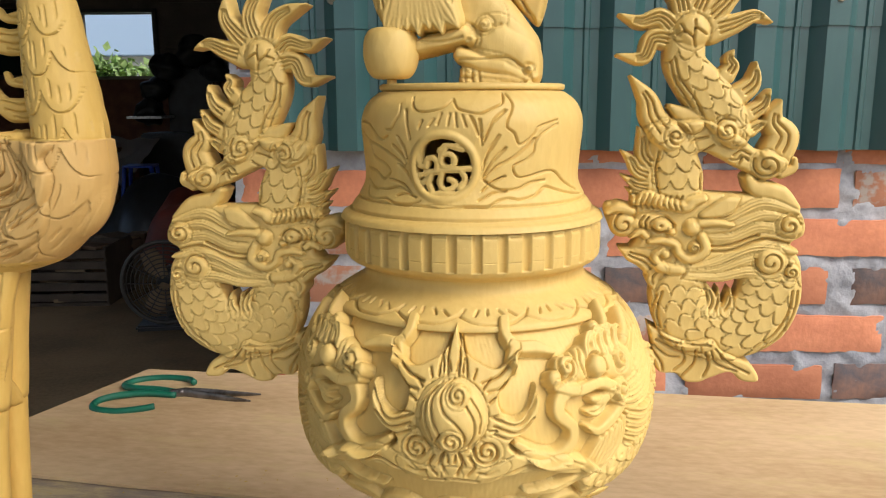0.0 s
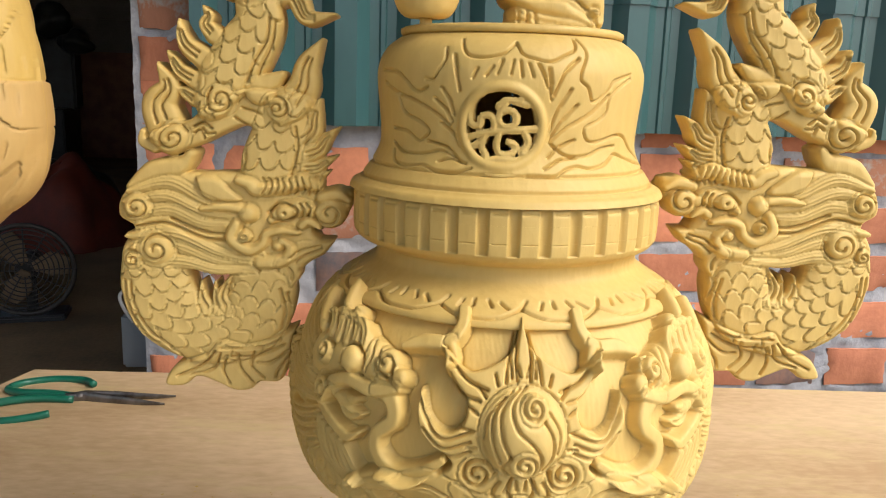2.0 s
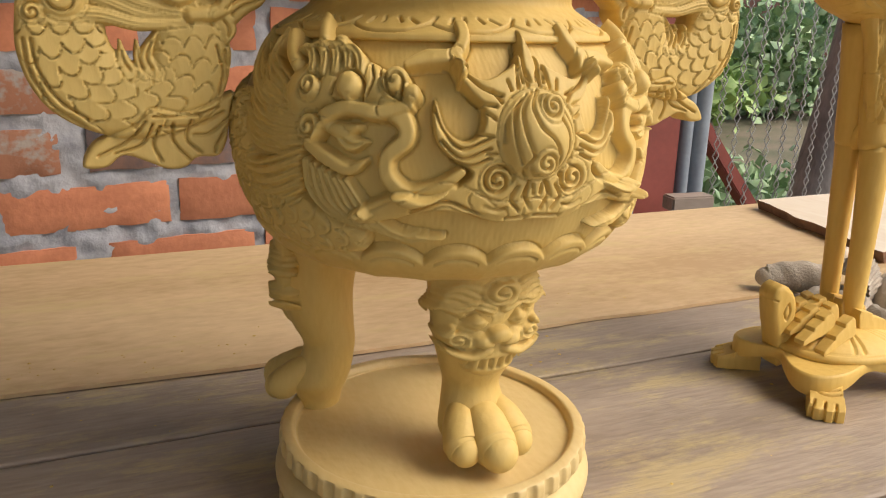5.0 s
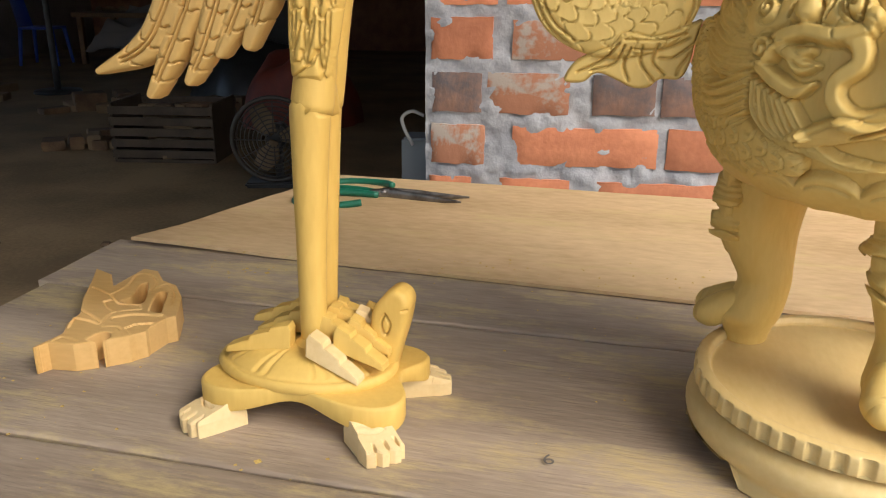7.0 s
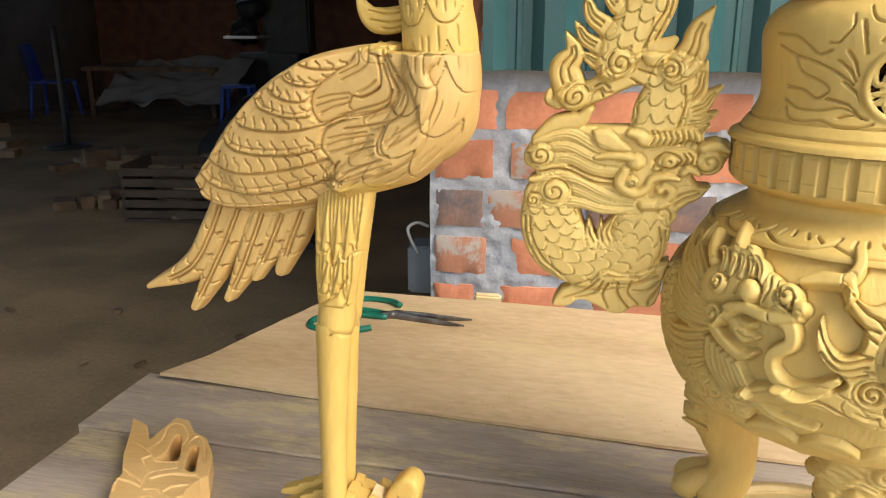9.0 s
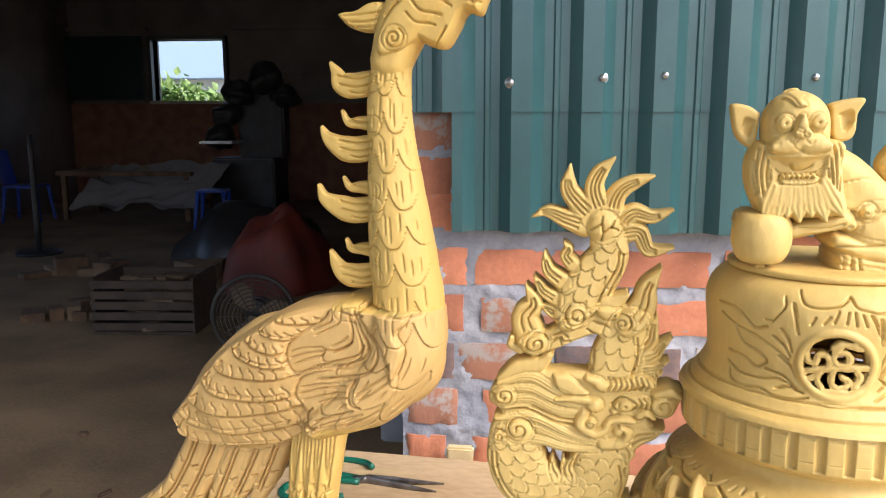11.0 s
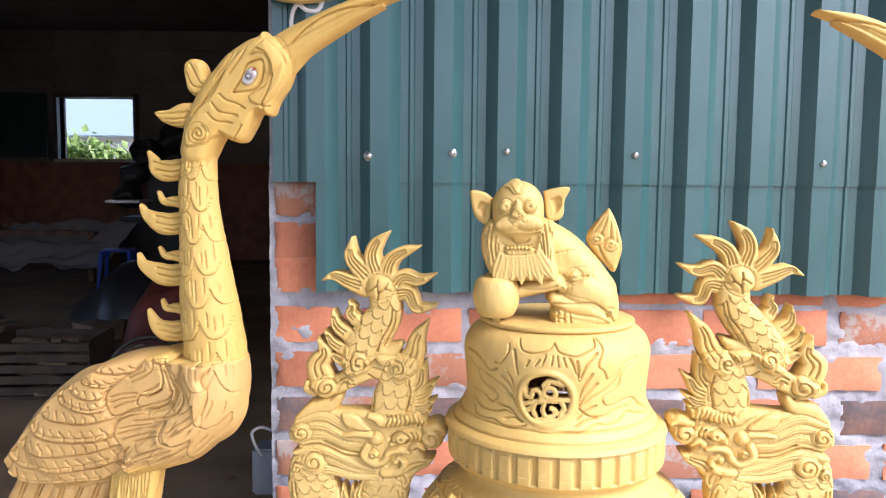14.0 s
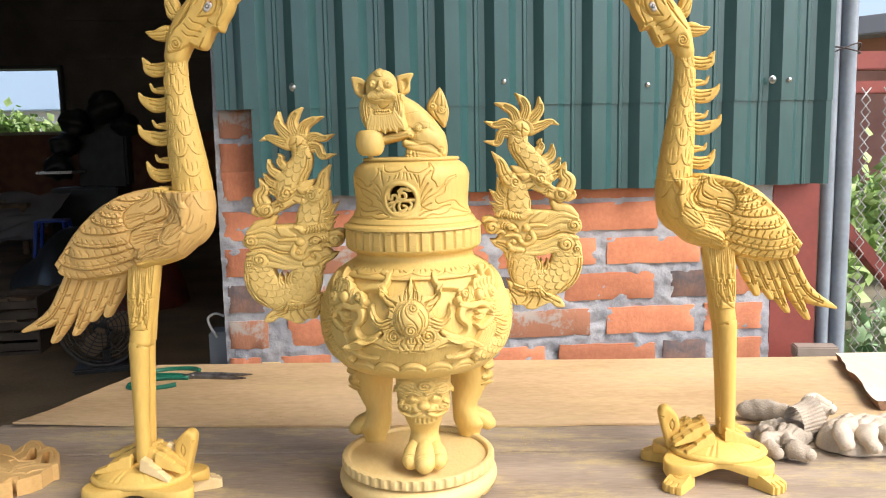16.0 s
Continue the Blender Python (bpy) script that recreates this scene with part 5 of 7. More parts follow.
# ---- crane statues on turtles ----
def wing(r):
    """Layered rows of feathers and the curved plumes of the shoulder."""
    def A(x, y):
        k = min(1, max(0, (x - 315) / 150, 0))
        return ((0.3977 - 0.0186 * k) * x - 0.019 * y - 210.3 + 19.6 * k, 449.8 - (0.3749 - 0.0175 * k) * y + 0.0164 * x)
    L = lambda *pts: [A(*q) for q in pts]
    close = ((690, 420), (725, 340), (700, 240), (640, 212))
    rows = (((317, 425), (335, 462), (360, 486), (400, 496), (460, 500), (520, 490), (610, 436)),
            ((330, 400), (345, 430), (375, 450), (420, 464), (480, 462), (540, 445), (605, 425)),
            ((350, 362), (356, 395), (378, 412), (415, 424), (470, 425), (520, 414), (562, 402)),
            ((372, 340), (385, 368), (408, 384), (445, 394), (490, 396), (530, 388), (550, 380)),
            ((398, 306), (402, 332), (420, 344), (450, 352), (490, 354), (525, 349), (545, 344)),
            ((428, 284), (436, 308), (456, 321), (480, 329), (505, 331), (528, 328), (540, 325)),
            ((450, 266), (456, 286), (474, 298), (492, 303), (510, 304), (522, 300), (530, 296)),
            ((474, 250), (482, 266), (500, 275), (525, 280), (545, 276), (560, 272), (575, 270)),
            ((502, 234), (512, 244), (535, 251), (560, 252), (580, 250), (595, 246), (605, 240)))
    up = ((400, 306), (450, 265), (502, 232), (560, 217), (620, 212))
    under = r.h.copy()
    for i, row in enumerate(rows):
        back = tuple(q for q in up if q[0] > row[0][0] + 25)[::-1]
        r.plate(L(*row, *close, *back), 2.0, 2.2, 0.0, k=1, floor=18 if i == 0 else None, fade=(-5, 45))
        if i:
            r.groove(L(*row), 0.8, 0.9, 6)
    # a narrow bead inside each edge, then the S-shaped cuts between feathers
    for i, row in enumerate(rows):
        q = np.array(smooth_line(L(*row), 8))
        seg = np.concatenate([[0], np.cumsum(np.linalg.norm(np.diff(q, axis=0), axis=1))])
        tan = np.gradient(q, axis=0)
        tan /= np.linalg.norm(tan, axis=1)[:, None]
        nor = np.stack([-tan[:, 1], tan[:, 0]], 1)
        wide = (14, 13, 12, 11, 9.5, 8.5, 7.5, 7, 6)[i]
        if i % 2 == 1 or i == 0:
            r.groove([tuple(a) for a in (q + nor * wide * 0.36)[3:-8:3]], 0.7, 0.5, 3)
        gap = (10.5, 9.8, 9.2, 8.8, 8.2, 8, 7.5, 7.5, 8)[i]
        for n, d in enumerate(np.arange(gap * (0.5 if i % 2 else 0.9), seg[-1] - 6, gap)):
            c, t, m = (np.array([np.interp(d, seg, z[:, a]) for a in (0, 1)]) for z in (q, tan, nor))
            skew = 0.8 * math.sin(n * 5.1 + i)
            r.groove([tuple(c + m * wide * a + t * b) for a, b in ((0.80, -1.9 + skew), (0.66, -1.6 + skew), (0.52, -0.2), (0.38, 0.7), (0.16, 0.2))], 0.6, 0.8, 4)
    # shoulder plumes lie over the rows: two round-ended feathers and the long curved ones that run up to the neck
    flat = np.maximum(under, 24)
    r.plate(L((600, 218), (588, 240), (560, 258), (540, 272), (524, 290), (522, 312), (530, 332), (545, 342), (575, 332), (600, 326), (640, 322), (662, 310), (668, 290), (655, 262), (648, 240), (645, 218), (625, 212)), 3.6, 2.6, 1.0, k=1, over=flat)
    r.plate(L((552, 346), (542, 362), (540, 385), (552, 402), (562, 415), (572, 440), (612, 436), (660, 425), (705, 395), (722, 350), (718, 320), (700, 285), (676, 250), (652, 222), (640, 225), (655, 262), (672, 295), (662, 318), (625, 332), (580, 336)), 3.0, 2.6, 1.0, k=1, over=flat)
    r.plate(L((672, 205), (652, 212), (650, 235), (668, 262), (690, 285), (704, 312), (714, 345), (728, 318), (732, 290), (720, 262), (735, 240), (725, 212)), 5.4, 3.0, 1.2, k=0, over=flat)
    r.cuts([L((632, 232), (640, 262), (636, 285), (612, 298), (594, 296)), L((642, 245), (656, 285), (652, 305), (618, 316), (575, 328)), L((665, 265), (684, 285), (688, 312), (668, 336), (625, 346), (582, 352)), L((592, 296), (588, 312), (594, 320)),
            L((650, 350), (640, 372), (646, 392), (662, 396)), L((572, 408), (562, 422), (570, 440), (580, 446)), L((545, 345), (575, 332), (620, 328), (652, 312), (660, 288))], 0.8, 0.9)
    r.cuts([L((534, 300), (556, 294), (588, 292)), L((533, 312), (558, 304), (586, 300)), L((540, 324), (562, 314), (588, 308)), L((604, 290), (620, 282), (632, 272)), L((608, 300), (626, 292), (640, 282)),
            L((552, 368), (582, 362), (618, 358)), L((550, 380), (585, 370), (632, 362)), L((556, 392), (592, 382), (634, 372)), L((585, 396), (615, 386), (638, 380)), L((655, 372), (678, 356), (704, 338)), L((660, 382), (684, 368), (710, 348)),
            L((582, 428), (610, 416), (650, 402)), L((590, 436), (622, 424), (665, 410)), L((602, 225), (600, 245), (570, 260)), L((618, 222), (614, 248), (575, 270))], 0.6, 0.6)


def crane_mesh(f, lean, squeeze, base):
    """lean: how far the legs stand forward (mm); squeeze: length against the first crane."""
    s = Shell()
    r = Relief(-150, 232, 190, 660, 0.6, flip=f)
    if f < 0:
        r = Relief(-232, 150, 190, 660, 0.75, flip=f)
    F = lambda u, v, h: (u * squeeze, -h, v)
    r.deep = 1.0
    # tail feathers: a ribbed quill and barbs
    for n, (pts, w) in enumerate(((((-14, 282), (-26, 255), (-36, 232)), (10, 10, 5)), (((-28, 280), (-42, 250), (-55, 226)), (10, 10, 4)), (((-42, 282), (-58, 245), (-68, 224), (-77, 209)), (10, 11, 9, 4)),
                                  (((-58, 285), (-78, 245), (-93, 218), (-104, 200)), (10, 11, 9.5, 4)), (((-70, 290), (-88, 252), (-106, 228), (-139, 213)), (9, 11.5, 10.5, 3)))):
        r.stroke(pts, w, 8.0 + 0.5 * n, k=1, edge=1.4, flat=True)
        q = smooth_line(pts, 12)
        tan = np.gradient(q, axis=0)
        tan /= np.linalg.norm(tan, axis=1)[:, None]
        nor = np.stack([-tan[:, 1], tan[:, 0]], 1)
        for e in (1.3, -1.3):
            r.groove([tuple(a) for a in (q + nor * e)[3:-5:3]], 0.6, 1.3, 3)
        for i in range(9, len(q) - 4, 6):
            for e in (1, -1):
                c, n1, t1 = q[i], nor[i] * e, tan[i]
                r.groove([tuple(c + n1 * a + t1 * b) for a, b in ((2.2, 2.6), (4.6, 3.0), (6.0, 0.8), (7.6, -0.2))], 0.6, 1.1, 4)
    # body, chest, neck
    r.stroke([(64, 346), (30, 336), (-15, 322), (-48, 304), (-76, 290)], [37, 42, 46, 36, 12], 24, k=0, power=2.4)
    neck = [(67, 536), (65, 503), (68, 463), (71, 430), (74, 403), (76, 378), (66, 345)]
    wn = [12.5, 14, 16, 19.5, 22, 23.5, 28]
    r.stroke(neck, wn, k=0)
    chest = [(76, 384), (74, 352), (55, 325), (20, 300)]
    wc = [24, 27, 25, 14]
    r.stroke(chest, wc, 31, k=0, power=2.0)
    r.scales(chest, wc, 24, 1.5, inside=0.96, cuts=3, fit=0.85)
    wing(r)
    r.deep = 0.85
    q = Relief(-150, 150, 360, 540, r.step, flip=f)
    # neck feathers, above the glued joint
    q.stroke(neck, wn)
    q.scales(neck[:6], wn[:6], 23.5, 1.35, inside=0.985, cuts=3, fit=0.92)
    j0, i0 = np.argmin(abs(r.vs - 360)), np.argmin(abs(r.us + 150))
    above = (r.v > 379) & (r.v < 537) & (np.abs(r.u * f - 72) < 40)
    jj, ii = np.nonzero(above)
    r.h[jj, ii] = np.maximum(q.h[np.clip(jj - j0, 0, q.h.shape[0] - 1), np.clip(ii - i0, 0, q.h.shape[1] - 1)], np.where(r.u[jj, ii] * f < 52, r.h[jj, ii], 0))
    r.k[jj, ii] = 0
    r.groove([(51, 381), (76, 378.5), (101, 379)], 0.7, 1.6)
    r.k = np.where((r.v < 378.5) & (r.v > 300), 1, r.k)
    # flame-shaped mane behind the neck, thin and flat
    for z, tx, tz, w in ((522, 27, 533, 10), (499, 34, 503, 5), (482, 20, 493, 10.5), (458, 34, 461, 5), (443, 17, 456, 10.5), (418, 35, 421, 5), (400, 24, 413, 10), (380, 38, 384, 5)):
        if w > 8:
            r.stroke([(58, z), (44, z - 3), (34, z - 2), (tx + 4, z + 4), (tx, tz)], [w * 0.7, w * 0.8, w * 0.8, w * 0.5, 1.2], 3.4, flat=True, k=0)
            r.cuts([[(56, z + 3), (44, z + 1), (32, z + 3)], [(56, z - 2), (44, z - 4), (33, z - 2)], [(54, z - 6), (46, z - 8), (40, z - 7)]], 0.6, 1.0)
        else:
            r.stroke([(58, z - 4), (46, z - 3), (38, z - 3), (tx, tz)], [w, w * 0.9, w * 0.6, 1.2], 3.2, flat=True, k=0)
            r.groove([(54, z - 3), (46, z - 3), (39, z - 1)], 0.6, 0.9)
    # head, crests and beak
    r.deep = 0.6
    A = lambda x, y: (0.27488 * x - 78.7, 652.2 - 0.26547 * y - 0.0029 * x)
    L = lambda *pts: [A(*q) for q in pts]
    r.stroke([(124, 597), (150, 616), (185, 635), (220, 645)], [17, 11.5, 7.2, 1.4], 11, k=0, power=2.0)
    r.stroke([(126, 591), (150, 608), (180, 625), (206, 637)], [8, 6, 4.4, 1.0], 10, k=0, power=2.0)
    r.groove(L((800, 150), (850, 100), (920, 65), (1010, 48)), 0.8, 1.6)
    for pts, lines in ((((496, 221), (500, 200), (520, 187), (544, 193), (556, 214), (560, 240), (584, 230), (612, 200), (640, 170), (660, 200), (617, 272), (562, 282), (527, 292), (507, 274), (500, 246)), (((520, 205), (535, 235), (552, 258), (590, 250), (630, 210)), ((508, 230), (524, 262), (560, 270)), ((516, 282), (550, 286), (600, 272)))),
                       (((406, 334), (424, 329), (451, 326), (479, 311), (507, 307), (534, 317), (565, 300), (600, 318), (560, 352), (520, 370), (479, 377), (438, 366), (418, 350)), (((425, 340), (470, 338), (530, 330), (580, 312)), ((440, 354), (480, 354), (530, 345)), ((455, 366), (490, 366), (520, 358)))) ):
        r.plate(L(*pts), 6.5, 2.5, 0.0, k=0, floor=2)
        r.cuts([L(*z) for z in lines], 0.65, 1.0)
    r.stroke([(67, 534), (76, 556), (96, 580), (114, 597), (122, 600)], [13, 16.5, 20, 21, 17], 15.5, k=0, edge=0.8)
    r.plate(L((720, 112), (742, 130), (785, 175), (795, 210), (780, 260), (752, 305), (735, 342), (705, 338), (685, 375), (658, 415), (622, 410), (600, 400), (560, 420), (520, 430), (512, 400), (540, 340), (590, 290), (640, 200), (680, 160)), 3.0, 2.5, 0.0, k=0, floor=11)
    r.plate(L((735, 140), (775, 180), (782, 225), (765, 270), (735, 310), (700, 310), (690, 290), (735, 260), (748, 215), (735, 180), (700, 180)), 1.6, 1.5, 1.3, k=0)
    r.curl(A(552, 395), 7.5, 1.5, 17.5, 1.7, 1.0, -f, 1.3, 0.7)
    r.cuts([L((615, 290), (630, 305), (655, 312), (675, 325)), L((592, 312), (610, 335), (635, 340), (655, 345)), L((580, 340), (600, 360), (625, 362), (640, 366)), L((640, 410), (665, 370)), L((720, 315), (745, 262), (752, 215), (738, 180), (715, 168)),
            L((720, 320), (738, 318)), L((640, 180), (620, 215), (595, 250)), L((655, 172), (640, 205), (600, 265)), L((690, 150), (672, 190), (640, 235)), L((625, 225), (570, 300), (530, 345)), L((600, 405), (622, 412))], 0.75, 1.3)
    r.cuts([L((648, 284), (672, 250), (690, 210), (728, 198), (728, 235), (702, 275), (648, 284))], 0.6, 1.5)
    e = A(694, 243)
    r.stroke([(e[0] - 1.6, e[1] - 2.2), (e[0] + 1.6, e[1] + 2.2)], [3.7, 3.7], 1.6, base=18.2, k=2)
    r.ball(e, 2.6, 0.9, base=19.4, k=3)
    r.ball((e[0] - 0.2, e[1] + 0.2), 1.2, 0.6, base=20.2, k=2)
    r.ball((e[0] + 3.4, e[1] + 5.0), 1.0, 1.0, base=19.0, k=4)
    s.relief(r, F, half=0.3)
    # legs; the thigh stockings are cut with long strokes
    g = f * 0.001
    for dx, y, w in ((lean, -14, 1.0), (lean - 2 if f > 0 else lean + 2, 12, 0.9)):
        s.tube([((10 + dx) * g, y * 0.0003, 0.290), ((4 + dx) * g, y * 0.0006, 0.240), ((0 + dx) * g, y * 0.0009, 0.200), ((-1 + dx * 0.9) * g, y * 0.00095, 0.192), ((-3 + dx * 0.8) * g, y * 0.001, 0.12), ((-5 + dx * 0.7) * g, y * 0.0009, 0.034)],
               [(0.012 if w == 1 else 0.019) * w, (0.012 if w == 1 else 0.0155) * w, 0.0128 * w, 0.0122 * w, 0.0096 * w, 0.0080 * w], 16, (1.0, 1.0), per=5)
    q = Relief(-70, 70, 190, 345, 0.75, flip=f)
    thigh = [(18 + lean, 322), (10 + lean, 285), (4 + lean, 240), (lean, 196)]
    q.deep = 0.8
    q.stroke(thigh, [20, 18.5, 15, 9], 10, edge=0)
    # two tiers of pointed feathers, each a fan of long cuts
    for top, end, mid, half, n in ((310, 250, 9, 15.5, 4), (252, 222, 4, 12.5, 3)):
        for i in range(n):
            c = mid + lean + half * ((i + 0.5) / n * 2 - 1)
            drop = end + 7 * math.sin(i * 2.1 + top)
            for k in (-1, 0, 1):
                q.groove([(c + 2.9 * k + 1.5, top - 6 * (k + i) % 9), (c + 2.3 * k, (top + drop) / 2), (c + 0.8 * k - 1.5, drop + 5 * abs(k))], 0.8, 0.9, 5)
            w = half / n * 0.92
            q.groove([(c - w, end + 9), (c - 0.8 * w, end + 3), (c - 1, drop - 2), (c + 0.8 * w, end + 3), (c + w, end + 9)], 0.8, 0.8, 5)
    q.groove([(lean - 12, 212), (lean + 2, 222), (lean + 13, 236)], 0.8, 0.9)
    s.relief(q, lambda u, v, h: (u, -h - 14.5 + 0.16 * np.maximum(v - 270, 0) + 0.9 * np.maximum(217 - v, 0), v), half=0.3)
    turtle(s, f, lean, *base)
    return s.mesh("crane_statue", [WOOD_CRANE, WOOD_WING if f > 0 else WOOD_CRANE, EYE_WHITE, EYE_DARK, EYE_RED, WOOD_PALE if f > 0 else WOOD_CRANE])


def turtle(s, f, lean, body, shell, front, deep):
    """The turtle under a crane; its head looks where the crane looks."""
    cx, cy = body * f, front
    sx = shell * f
    a = np.arange(200) * 2 * math.pi / 200
    # shell with a flat rim and bundles of radial cuts
    rows = []
    deg = np.degrees(a) % 90
    bundle = ((np.abs(deg - 20) < 1.4) | (np.abs(deg - 29) < 1.4) | (np.abs(deg - 38) < 1.4) | (np.abs(deg - 66) < 1.4) | (np.abs(deg - 75) < 1.4))
    for t, z in ((0.98, 0.0275), (1.0, 0.0285), (1.02, 0.0315), (0.985, 0.0345), (0.95, 0.035), (0.915, 0.0345), (0.90, 0.0362), (0.88, 0.0370), (0.75, 0.0410), (0.6, 0.0435), (0.5, 0.0447), (0.25, 0.0465), (0.01, 0.047)):
        cut = np.where(bundle & (0.45 < t < 0.89), 0.0016, 0.0)
        rows.append(np.stack([sx + 0.060 * t * np.sin(a), cy - 0.047 * deep * t * np.cos(a), z - cut], 1))
    s.grid(np.array(rows), True)
    # thick body board: four rounded lobes, arched between them
    rows = []
    corner = np.abs(np.sin(2 * a)) ** 2.2
    reach = 0.90 + 0.46 * corner
    zb, zt = 0.0215 - 0.0115 * corner, 0.0300 - 0.002 * corner
    for band in (((0.02, 0.0), (0.6, 0.0), (0.985, 0.0)), ((0.985, 0.0), (1.0, 0.10), (1.0, 0.5), (1.0, 0.88), (0.985, 0.97), (0.97, 1.0)), ((0.97, 1.0), (0.8, 1.02), (0.02, 1.02))):
        s.grid(np.array([np.stack([cx + 0.063 * t * reach * np.sin(a), cy - 0.049 * deep * t * reach * np.cos(a), zb + (zt - zb) * k], 1) for t, k in band]), True)
    # feet: freshly cut wedges with notched toes
    for x, y, turn in ((-0.052, -0.046, -128), (0.050, -0.048, -48), (0.056, 0.040, 30), (-0.053, 0.038, 150)):
        t = radians(turn)
        q = Relief(-16, 32, -18, 18, 0.9)
        q.plate([(-14, -12), (8, -13), (14, -14), (22, -13), (24, -8), (21.5, -6.5), (25, -4), (25.5, 0), (22.5, 1.5), (24.5, 5), (24, 9), (20.5, 9.5), (21, 13), (8, 13), (-14, 12)], 0.1, 1.0, 0.0, smooth=False)
        q.h = np.where(q.u < -2, 18.5, 18.5 - 0.34 * (q.u + 2))
        q.cuts([[(17, -6.5), (25, -7)], [(16, 1), (25, 1.5)], [(15, 8.5), (24, 9.5)]], 0.9, 1.2)
        q.cuts([[(1, -9), (4, 0), (1, 9)], [(6, -10), (9, -2), (7, 6)]], 0.6, 0.6)
        q.h = np.maximum(q.h, 2.5)
        ct, st = math.cos(t), math.sin(t)
        s.relief(q, (lambda x, y, ct, st: lambda u, v, h: (1000 * cx + f * (1000 * x + u * ct - v * st), 1000 * (cy + y * deep) + (u * st + v * ct) * deep, np.maximum(h, 0)))(x, y, ct, st), half=0.0, slots=5, both=False, rim=9.0, smooth=False)
    # neck and head: a flat sawn stub with a cut diamond
    q = Relief(40, 92, 8, 96, 0.7)
    N = lambda x, y: (59 + (x - 755) * 0.165, 16 + (460 - y) * 0.215)
    q.plate([N(*z) for z in ((735, 462), (714, 400), (704, 300), (706, 228), (722, 185), (760, 150), (800, 131), (838, 140), (858, 165), (856, 195), (838, 262), (812, 330), (790, 400), (778, 462))], 3.2, 4.5, 0.0)
    q.cuts([[N(765, 205), N(750, 238), N(765, 272), N(785, 238), N(765, 205)], [N(712, 268), N(745, 300), N(778, 328)], [N(716, 286), N(740, 316), N(765, 342)], [N(835, 190), N(858, 186)]], 0.65, 0.8)
    s.relief(q, lambda u, v, h: (1000 * sx + f * (u - (8 if f > 0 else 3)), 1000 * cy + 12 - h, v - 2), half=7.0, rim=0.8)
    # notched leaf boards stacked about the legs
    for n, (x, y, z, ln, tilt, turn, pale) in enumerate(((-9, -15, 42, 44, 0.14, 184, 0), (-8, 14, 47, 42, 0.10, 176, 0), (-6, 2, 46, 34, 0.12, 180, 0), (7, -25, 43, 36, 0.32, -8, 1), (22, -17, 46, 34, 0.24, -6, 0), (8, -8, 48, 26, 0.12, 0, 0),
                                                        (26, -6, 48, 28, 0.28, 4, 0), (8, 4, 50, 26, 0.1, 4, 0), (26, 6, 49, 28, 0.22, 8, 1), (8, 16, 49, 26, 0.12, 12, 0), (28, 18, 47, 26, 0.25, 14, 0))):
        q = Relief(-3, ln + 3, -5, 20, 0.8)
        q.plate([(0, 0), (ln * 0.5, 0.5), (ln, 1), (ln - 0.5, 5), (ln * 0.72, 8), (ln * 0.66, 8), (ln * 0.63, 11), (ln * 0.38, 13), (ln * 0.34, 12.5), (ln * 0.31, 15.5), (2, 16.5), (0, 12)], 0.3, 0.8, 0.0, smooth=False)
        b = radians(turn)
        cb, sb = math.cos(b), math.sin(b)
        s.relief(q, (lambda x, y, z, cb, sb, tilt: lambda u, v, h: (500 * (cx + sx) + f * (x + u * cb - h * sb), 1000 * cy + 4 + y + u * sb + h * cb + 0.18 * v, z + 4 + 0.9 * v - 1.2 * tilt * u))(x, y, z, cb, sb, tilt), half=4.6, slots=5 if pale else 0, smooth=False)
    # toes of the crane on the shell
    for x, y in ((-5 + lean * 0.7, -14), (-1 + lean * 0.7, 14)):
        s.ball((f * x * 0.001, y * 0.001, 0.044), 0.010, (1.2, 1.1, 0.8), seg=16)


thing("crane_statue", crane_mesh(1, 6, 1.0, (0.001, -0.006, -0.011, 0.86)), pose(-0.191, 0.783, 0.7505, 0, 0, -7), "tall carved yellow wood crane standing on a small turtle", "statue", "pair of crane statues")
thing("crane_statue", crane_mesh(-1, 7, 0.93, (0.022, 0.014, -0.016, 1.0)), pose(0.545, 0.775, 0.7505, 0, 0, -8), "tall carved yellow wood crane facing its twin on a turtle", "statue", "pair of crane statues")


